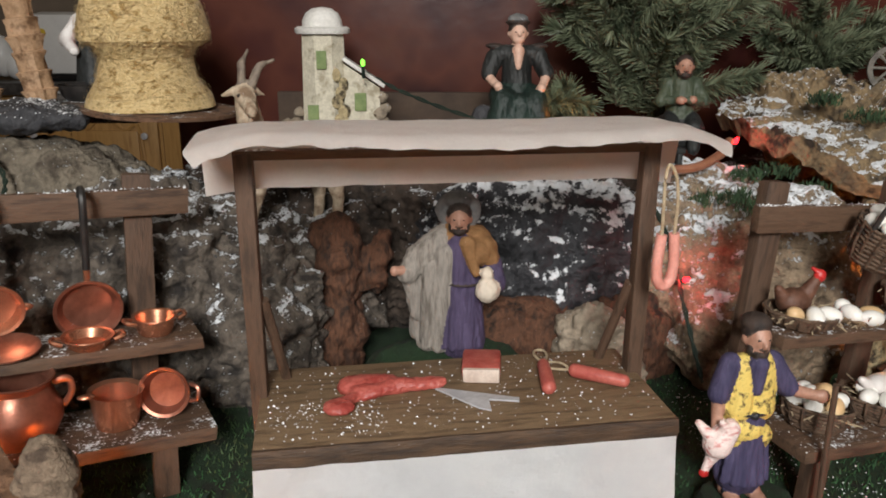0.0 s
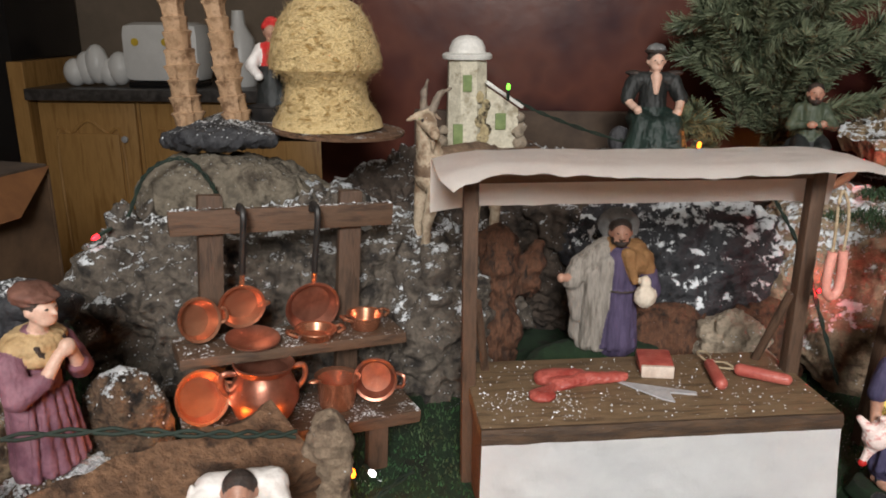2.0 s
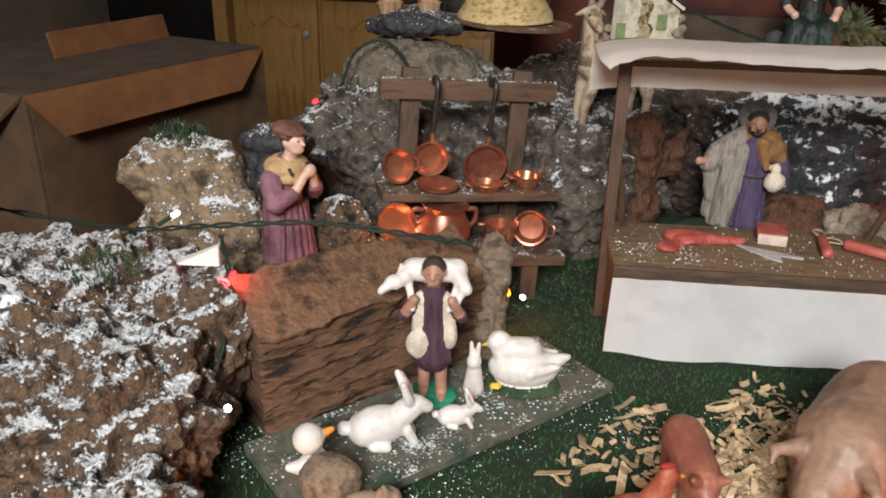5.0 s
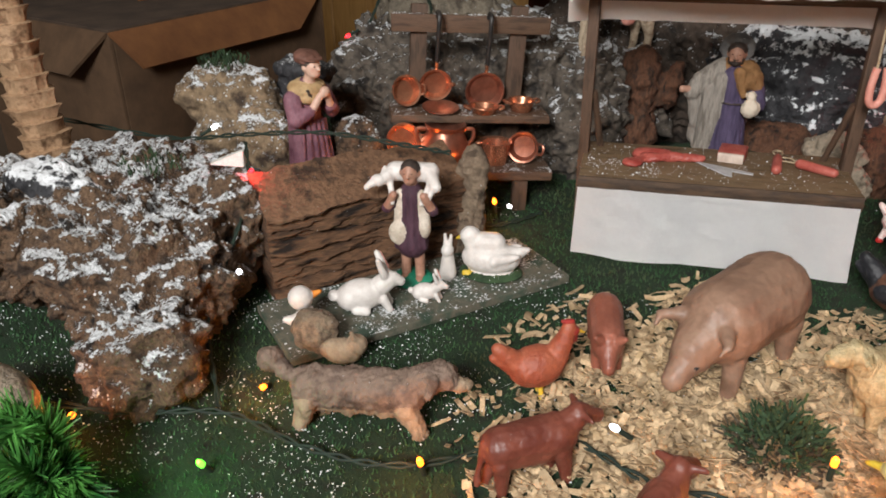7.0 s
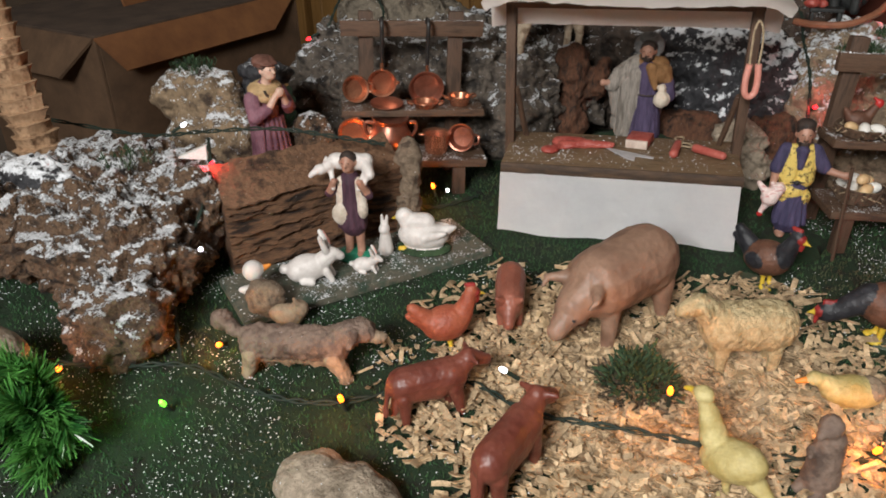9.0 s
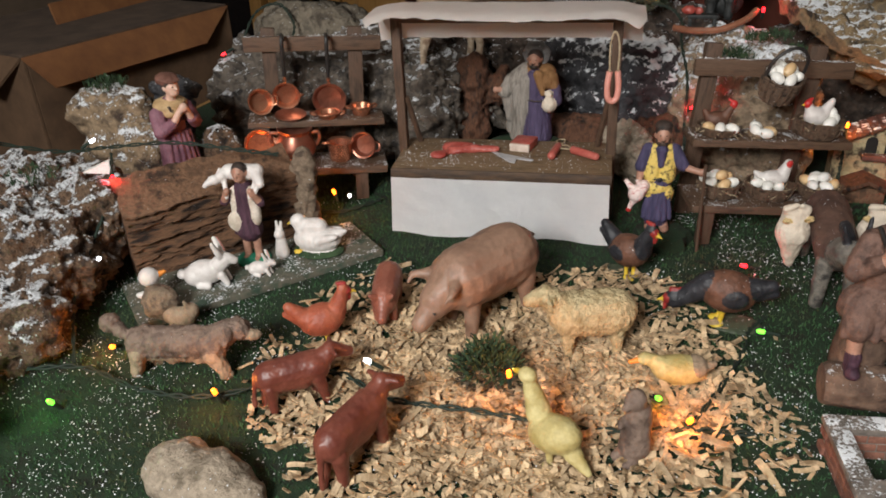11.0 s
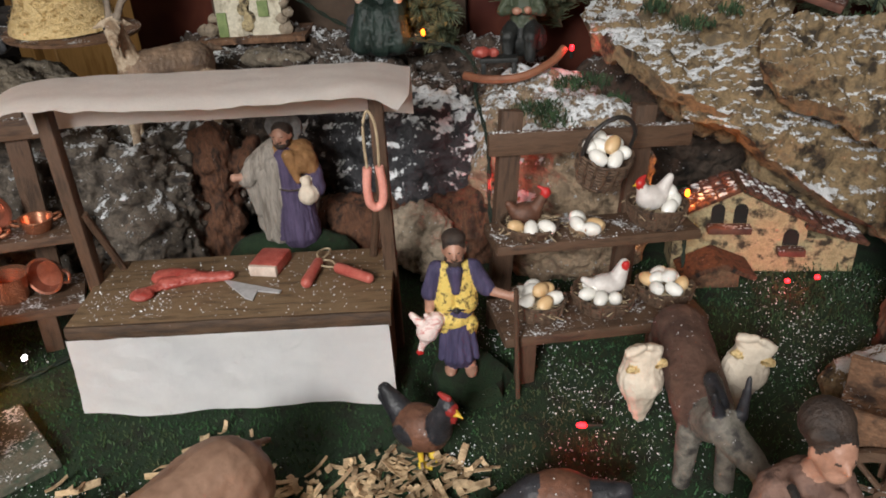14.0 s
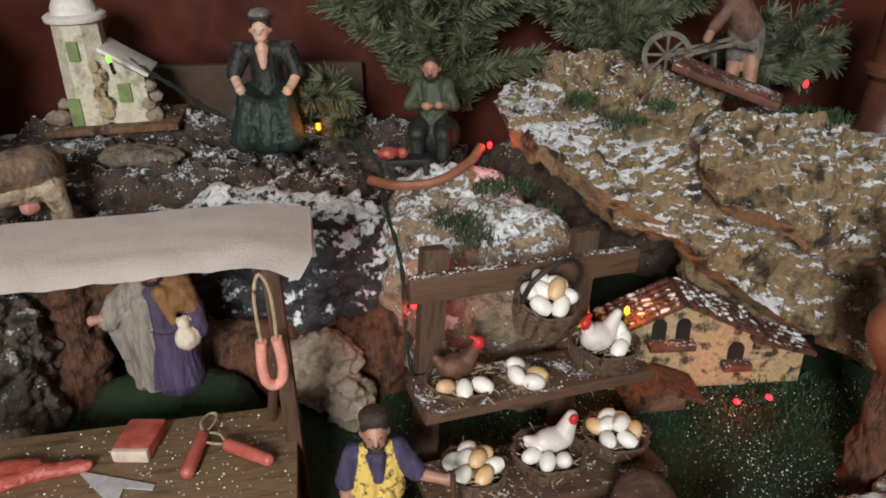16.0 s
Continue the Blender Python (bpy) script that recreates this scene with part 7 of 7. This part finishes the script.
lathe(bm, [(0, 0), (.030, 0), (.026, .006), (.024, .05), (.030, .056), (.030, .062), (.024, .066), (.023, .12), (.030, .126), (0, .13)], 30, wob=.05)
single("clay_column", bm, SHADED_CLAY, pose(.668, .765, .205), "terracotta clay column with raised rings and shade in its colour", "column")
bm = bmesh.new()
block(bm, (0, 0, .1), (.10, .07, .2), bevel=.004, rough=.004)
single("rock_block", bm, ROCK_DARK, pose(.668, .77, .004), "dark block carrying the clay column", "block")
bm = bmesh.new()
block(bm, (0, 0, 0), (.09, .05, .006), bevel=.001)
single("snowy_shelf", bm, MORTAR, pose(.625, .725, .207), "thin shelf board with snow", "shelf")

# ---- brick basin ----
BB = pose(.412, .100, 0, 0, 0, 12)
bs = thing("brick_basin", BB, "small square brick basin with a snowy rim", "basin")
bm = bmesh.new()
for c, s in (((0, .032, .012), (.09, .010, .024)), ((0, -.032, .012), (.09, .010, .024)), ((-.04, 0, .012), (.010, .054, .024)), ((.04, 0, .012), (.010, .054, .024))):
    block(bm, c, s, bevel=.001)
core = part("core", bm, MORTAR, bs)
bm = bmesh.new()
block(bm, (0, 0, 0), (.0145, .012, .0065), bevel=.0008)
BRK = mesh_of(bm, "brick", BRICKM)
for row in range(3):
    for k in range(6):
        x = -.0375 + .0152 * k + (.0038 if row % 2 else -.0038)
        for y in (-.0325, .0325):
            shared("brick", BRK, bs, pose(x, y, .0045 + .0075 * row))
        if k < 4:
            for xx in (-.0405, .0405):
                shared("brick", BRK, bs, pose(xx, -.0228 + .0152 * k, .0045 + .0075 * row, 0, 0, 90))
bm = bmesh.new()
for c, s in (((0, .033, .0275), (.098, .016, .006)), ((0, -.033, .0275), (.098, .016, .006)), ((-.041, 0, .0275), (.016, .05, .006)), ((.041, 0, .0275), (.016, .05, .006))):
    block(bm, c, s, bevel=.0015)
part("rim", bm, MORTAR, bs, "snow-dusted rim")

# ---- fir branches ----


def fir(m4, twigs, label, seed, length=.16, spread=.9, m=FIR):
    f = thing("fir_branch", m4, label, "fir branch", "fir branches")
    rnd = random.Random(seed)
    st_, nd = bmesh.new(), bmesh.new()
    verts = []
    for k in range(twigs):
        a = spread * (k / max(twigs - 1, 1) * 2 - 1) + rnd.uniform(-.15, .15)
        d = Vector((math.sin(a), rnd.uniform(-.5, .15), math.cos(a) * rnd.choice((1, 1, .7)))).normalized()
        l = length * rnd.uniform(.55, 1)
        o = Vector((rnd.uniform(-.03, .03), rnd.uniform(-.01, .01), rnd.uniform(0, .03)))
        pts = curve_pts([o, o + d * l * .5 + Vector((0, -.008, .004)), o + d * l + Vector((rnd.uniform(-.02, .02), -.02, -.012))], 6)
        tube(st_, pts, .0016, 5, .4)
        for i in range(len(pts) - 1):
            ax = (pts[i + 1] - pts[i]).normalized()
            for q in range(46):
                p = pts[i].lerp(pts[i + 1], rnd.random())
                s = ax.cross(Vector((rnd.uniform(-1, 1), rnd.uniform(-1, 1), rnd.uniform(-1, 1))))
                if s.length < .1:
                    continue
                n_ = (s.normalized() * .8 + ax * rnd.uniform(.6, 1.5) + Vector((0, 0, -.25))).normalized() * rnd.uniform(.012, .024)
                w = n_.cross(Vector((rnd.uniform(-1, 1), rnd.uniform(-1, 1), rnd.uniform(-1, 1)))).normalized() * .00078
                nd.faces.new([nd.verts.new(v_) for v_ in (p - w, p + w, p + n_ + w * .5, p + n_ - w * .5)])
    part("twig_frame", st_, FIR_STEM, f)
    part("needles", nd, m, f, smooth=False)


fir(pose(.232, .905, .215), 24, "bushy green fir branch before the maroon panel", 1, .19, .75)
fir(pose(.255, .90, .195), 16, "bushy green fir branch before the maroon panel", 2, .15, .9)
fir(pose(.435, .91, .235), 16, "low green fir branch behind the bark slab", 3, .12, .9)
fir(pose(.13, .83, .190), 6, "small fir sprig behind the seated woman", 4, .06, 1.0)
fir(pose(.205, .90, .30), 14, "bushy green fir branch before the maroon panel", 7, .11, 1.4)
fir(pose(-.335, -.080, .0), 16, "bright green tinsel sprig lying on the turf", 8, .08, 1.3, TINSEL)
fir(pose(.60, .93, .20), 10, "low green fir branch behind the clay column", 5, .10, 1.2)


def tuft(name, spots, label, seed, blade=.010, m=MOSS):
    """Small moss clumps: spots of (x, y, z, radius, count)."""
    rnd = random.Random(seed)
    vs, fs = [], []
    for x, y, z, r, n in spots:
        for k in range(n):
            a, q = rnd.uniform(0, 6.28), r * math.sqrt(rnd.random())
            hgt = blade * rnd.uniform(.5, 1) * (1.2 - .7 * q / r)
            b0 = Vector((x + q * math.cos(a), y + q * math.sin(a), z + rnd.uniform(-.004, .004)))
            t = b0 + Vector((rnd.uniform(-.6, .6) * hgt, rnd.uniform(-.6, .6) * hgt, hgt))
            w = Vector((math.cos(a * 3), math.sin(a * 3), 0)) * .0008
            i = len(vs)
            vs += [b0 - w, b0 + w, t + w * .6, t - w * .6]
            fs.append((i, i + 1, i + 2, i + 3))
    me = bpy.data.meshes.new(name)
    me.from_pydata(vs, [], fs)
    me.materials.append(m)
    tagged(new(name, me), label, "moss", kind="stuff")


tuft("moss", [(.262, .655, .168, .020, 200), (.285, .70, .180, .016, 140), (.33, .66, .175, .014, 120), (.37, .745, .245, .016, 160), (.44, .725, .245, .012, 90), (.245, .68, .16, .018, 140), (.58, .745, .225, .03, 260), (.275, .635, .165, .022, 160), (.31, .69, .185, .018, 110), (.405, .725, .232, .022, 160), (-.525, .395, .158, .03, 260), (-.56, .13, .105, .03, 160), (-.46, .19, .115, .03, 140), (.56, .61, .004, .05, 300), (.50, .585, .004, .05, 250), (.60, .74, .225, .02, 150), (-.44, .30, .05, .03, 160)], "dark green moss clumps on rocks", 3)
# bushy clump in the shavings
rnd = random.Random(8)
vs, fs = [], []
for k in range(1500):
    d = Vector((rnd.gauss(0, 1), rnd.gauss(0, 1), abs(rnd.gauss(0, 1)))).normalized()
    lump = 1 + .35 * noise.noise(d * 2.3 + Vector((4, 0, 0)))
    c = Vector((d.x * .034, d.y * .026, d.z * .044)) * rnd.uniform(.5, 1) * lump
    t = (d + Vector((rnd.uniform(-.8, .8), rnd.uniform(-.8, .8), rnd.uniform(-.4, .8)))).normalized() * rnd.uniform(.004, .009)
    w = t.cross(Vector((rnd.uniform(-1, 1), rnd.uniform(-1, 1), 1))).normalized() * .0009
    i = len(vs)
    vs += [c - w, c + w, c + t + w, c + t - w]
    fs.append((i, i + 1, i + 2, i + 3))
me = bpy.data.meshes.new("bush")
me.from_pydata(vs, [], fs)
me.materials.append(MOSS)
me.materials.append(FIR_STEM)
for f in me.polygons:
    f.material_index = 1 if f.center.z < .016 + .008 * math.sin(f.index * 7.3) else 0
bush = tagged(new("bush", me), "flat dark green bush of moss twigs with brown base", "bush")
bush.location = (.092, .128, 0.0)

# ---- string of lights ----
led_bm = bmesh.new()
lathe(led_bm, [(0, 0), (.0022, 0), (.0024, .004), (.0016, .0065), (0, .0075)], 10)
leds = {}
for key, m in (("orange", LED_O), ("red", LED_R), ("white", LED_W), ("green", LED_G)):
    b = led_bm.copy()
    leds[key] = mesh_of(b, "led", m)


def light_string(ctrl, bulbs, label, r=.0019):
    s = thing("light_string", pose(0, 0, 0), label, "light string", "strings of lights")
    pts = curve_pts(ctrl, 10)
    b = bmesh.new()
    for ph in (0, math.pi):
        tw = []
        for i, p in enumerate(pts):
            a = i * 1.1 + ph
            tw.append(p + Vector((math.cos(a) * .0013, math.sin(a) * .0013, math.sin(a) * .0013)))
        tube(b, tw, r * .62, 6)
    part("cable", b, CABLE, s, "dark green twisted cable")
    for key, at, rx, rz in bulbs:
        q = pose(*at, rx, 0, rz)
        shared("led", leds[key], s, q, key + " glowing lamp")
        b = bmesh.new()
        tube(b, [(0, 0, .0005), (0, 0, -.014)], .0019, 7)
        part("socket", b, CABLE, s, at=q)
    return s


light_string([(-.70, .30, .10), (-.52, .28, .105), (-.42, .265, .125), (-.33, .275, .135), (-.26, .29, .128), (-.215, .31, .118)], [("red", (-.372, .215, .110), 40, 60), ("white", (-.47, .29, .118), 60, 120), ("white", (-.19, .42, .022), 80, 30)], "dark green light cable lying over the cork rock")
light_string([(-.50, -.02, .006), (-.36, .0, .006), (-.28, .03, .006), (-.20, .02, .006), (-.13, .03, .008), (-.05, .09, .008), (.02, .07, .010), (.10, .075, .012), (.19, .085, .008), (.26, .11, .006), (.31, .12, .006)], [("orange", (-.269, .064, .008), 60, 20), ("orange", (-.122, .025, .016), 20, 0), ("orange", (.119, .097, .036), 10, 0), ("orange", (.262, .112, .012), 30, 40), ("white", (-.01, .10, .02), 50, -60), ("orange", (-.375, -.02, .012), 50, 80), ("green", (.235, .135, .012), 60, 30), ("green", (-.256, -.025, .012), 30, 0), ("green", (-.305, -.075, .012), 30, 0)], "dark green light cable on the turf")
light_string([(-.285, .03, .01), (-.345, .10, .03), (-.352, .15, .07), (-.365, .20, .10), (-.40, .25, .125)], [("white", (-.335, .135, .058), 70, 40)], "dark green light cable climbing the cork rock")
light_string([(.262, .11, .006), (.283, .17, .006), (.300, .23, .006), (.305, .27, .004), (.32, .30, .004)], [("green", (.318, .262, .010), 80, -80), ("red", (.300, .382, .012), 75, -70)], "dark green light cable beside the pecking cockerel")
light_string([(-.30, .43, .006), (-.25, .41, .006), (-.20, .40, .006), (-.16, .45, .006)], [("orange", (-.200, .400, .032), 20, 0), ("orange", (-.30, .405, .05), 20, 0)], "dark green light cable under the copperware rack")
light_string([(-.09, .885, .262), (-.04, .86, .240), (.03, .80, .222), (.10, .77, .214), (.16, .76, .206), (.185, .74, .19), (.19, .70, .17), (.205, .66, .13), (.21, .61, .08), (.22, .58, .03)], [("green", (-.085, .83, .272), 20, 0), ("red", (.288, .745, .205), 40, 0), ("red", (.215, .635, .10), 60, 20), ("orange", (.125, .775, .216), 30, 0)], "dark green light cable hanging down behind the stall")
light_string([(.40, .60, .004), (.402, .622, .05), (.402, .634, .086)], [("orange", (.402, .634, .089), 10, 0), ("red", (.50, .605, .012), 60, 0), ("red", (.525, .60, .02), 60, 0)], "dark green light cable at the farmhouse")
light_string([(-.445, .60, .17), (-.44, .64, .205), (-.41, .66, .215), (-.375, .64, .19), (-.36, .60, .17)], [("red", (-.468, .585, .155), 110, -40)], "dark green light cable over the grey rock")
light_string([(.54, .86, .25), (.60, .85, .28), (.66, .84, .33)], [("red", (.600, .80, .240), 20, 0)], "dark green light cable by the clay column")

for at, w in (((-.269, .058, .018), .010), ((-.122, .018, .026), .010), ((.119, .090, .050), .016), ((.262, .106, .024), .014), ((-.200, .393, .036), .014), ((-.30, .398, .058), .012), ((.402, .626, .094), .015), ((.127, .768, .226), .004), ((-.375, -.028, .022), .006)):
    glow_lamp("orange_led_light", at, w * 9.5, (1.0, 0.28, 0.04))
for at, w in (((-.366, .208, .116), .006), ((.300, .376, .018), .004), ((.210, .626, .104), .006), ((.50, .597, .018), .006), ((.290, .738, .212), .004)):
    glow_lamp("red_led_light", at, w * 9.0, (1.0, 0.03, 0.03))

for at in ((-.256, -.030, .022), (-.305, -.080, .022)):
    glow_lamp("green_led_light", at, .030, (0.2, 1.0, 0.08))

# ---- wood shavings, turf blades and flakes ----
rnd = random.Random(21)


def in_pen(x, y):
    """How thickly the shavings lie at a place, 0 to 1."""
    u, v = (x - .105) / .222, (y - .138) / .200
    d = u * u + v * v + .5 * noise.noise(Vector((x * 16, y * 16, 1)))
    return max(0.0, min(1.0, 1.22 - d))


# sawdust bed under the shavings
g, nx, ny = {}, 110, 100
bm = bmesh.new()
for i in range(nx + 1):
    for j in range(ny + 1):
        x, y = -.16 + .56 * i / nx, -.10 + .48 * j / ny
        q = in_pen(x, y) + .25 * noise.noise(Vector((x * 70, y * 70, 2)))
        g[i, j] = bm.verts.new((x, y, -.0068 + .0082 * min(1, q * 1.0) + .0010 * noise.noise(Vector((x * 160, y * 160, 3)))))
for i in range(nx):
    for j in range(ny):
        bm.faces.new((g[i, j], g[i + 1, j], g[i + 1, j + 1], g[i, j + 1]))
single("sawdust", bm, SHAVING, pose(0, 0, 0), "thin bed of pale sawdust on the turf", "sawdust", kind="stuff")
vs, fs = [], []
n_ch = 0
while n_ch < 7600:
    x, y = rnd.uniform(-.16, .38), rnd.uniform(-.10, .38)
    if rnd.random() > in_pen(x, y) ** 1.3:
        continue
    n_ch += 1
    l, w = rnd.uniform(.003, .010), rnd.uniform(.002, .0052)
    if rnd.random() < .24:
        l, w = rnd.uniform(.011, .028), rnd.uniform(.003, .0065)
    a, tl = rnd.uniform(0, 6.28), rnd.uniform(-.5, .5)
    z = rnd.uniform(.0015, .008)
    ca, sa = math.cos(a), math.sin(a)
    i = len(vs)
    cur = rnd.uniform(-.6, .9)
    for sgn in (1, -1):
        for s in range(4):
            f = s / 3 - .5
            zz = z + l * f * math.sin(tl) + cur * l * (f * f - .1) + (.0004 * sgn)
            for e in (-.5, .5):
                ww = w * e * (1 - .3 * abs(f))
                vs.append((x + ca * l * f - sa * ww, y + sa * l * f + ca * ww, max(.0008, zz + ww * .5 * math.sin(a * 5))))
    for s in range(3):
        k = i + 2 * s
        fs.append((k, k + 2, k + 3, k + 1))
        fs.append((k + 8, k + 9, k + 11, k + 10))
        fs.append((k, k + 8, k + 10, k + 2))
        fs.append((k + 1, k + 3, k + 11, k + 9))
    fs.append((i, i + 1, i + 9, i + 8))
    fs.append((i + 6, i + 14, i + 15, i + 7))
me = bpy.data.meshes.new("wood_shavings")
me.from_pydata(vs, [], fs)
me.materials.append(SHAVING)
tagged(new("wood_shavings", me), "loose pale wood shavings spread over the turf", "shavings", kind="stuff")

vs, fs = [], []
for k in range(90000):
    x, y = rnd.uniform(-.66, .80), rnd.uniform(-.30, .66)
    if in_pen(x, y) > .85 and rnd.random() < .8:
        continue
    h = rnd.uniform(.0020, .0052)
    a = rnd.uniform(0, 6.28)
    w = Vector((math.cos(a), math.sin(a), 0)) * .0007
    b0 = Vector((x, y, 0))
    t = Vector((x + rnd.uniform(-.0025, .0025), y + rnd.uniform(-.0025, .0025), h))
    i = len(vs)
    vs += [b0 - w, b0 + w, t]
    fs.append((i, i + 1, i + 2))
me = bpy.data.meshes.new("turf_blades")
me.from_pydata(vs, [], fs)
me.materials.append(BLADE)
tagged(new("turf_blades", me), "short dark green plastic turf bristles", "turf", kind="stuff")

vs, fs = [], []
for k in range(62000):
    x, y = rnd.uniform(-.6, .75), rnd.uniform(-.25, .64)
    if rnd.random() > .16 + 1.7 * noise.noise(Vector((x * 13, y * 13, 5))) + .5 * noise.noise(Vector((x * 60, y * 60, 9))) + (.46 if x > .27 else .40 if x < -.12 else 0) - (1.1 if y > .34 and x < .2 else 0):
        continue
    s = .0003 + .0008 * rnd.random() ** 2.5
    z = rnd.uniform(.002, .0042)
    i = len(vs)
    a = rnd.uniform(0, 6.28)
    for q in range(3):
        vs.append((x + s * math.cos(a + q * 2.09), y + s * math.sin(a + q * 2.09), z))
    vs.append((x, y, z + s))
    fs += [(i, i + 1, i + 3), (i + 1, i + 2, i + 3), (i + 2, i, i + 3), (i + 2, i + 1, i)]
me = bpy.data.meshes.new("snow_flakes")
me.from_pydata(vs, [], fs)
me.materials.append(FLAKE)
tagged(new("snow_flakes", me), "white artificial snow flakes on the turf", "snow", kind="stuff")

# flakes strewn over the stall and the racks
vs, fs = [], []


def strew(n, m4, x0, x1, y0, y1, z, patch):
    for k in range(n):
        x, y = rnd.uniform(x0, x1), rnd.uniform(y0, y1)
        if noise.noise(Vector((x * 40, y * 40, patch))) < rnd.uniform(-.5, .35):
            continue
        q = .0003 + .0008 * rnd.random() ** 2.2
        i, a = len(vs), rnd.uniform(0, 6.28)
        for e in range(3):
            vs.append(m4 @ Vector((x + q * math.cos(a + e * 2.09), y + q * math.sin(a + e * 2.09), z)))
        vs.append(m4 @ Vector((x, y, z + q)))
        fs.extend([(i, i + 1, i + 3), (i + 1, i + 2, i + 3), (i + 2, i, i + 3), (i + 2, i + 1, i)])


strew(420, S, .002, .252, .002, .098, TOP, 1)
strew(260, S, .004, .075, .006, .05, TOP, 6)
for m4, x0, x1, zs in ((PR, -.003, .175, (.2117, .1107, .0567)), (ER, -.022, .156, (.1967, .1167, .0517))):
    strew(300, m4, x0, x1, -.008, .0, zs[0], 2)
    strew(110, m4, x0, x1, -.049, -.008, zs[1], 3)
    strew(120, m4, x0, x1, -.085, -.026, zs[2], 4)
me = bpy.data.meshes.new("snow_flakes")
me.from_pydata(vs, [], fs)
me.materials.append(FLAKE)
tagged(new("snow_flakes", me), "white artificial snow flakes on the stall and racks", "snow", kind="stuff")
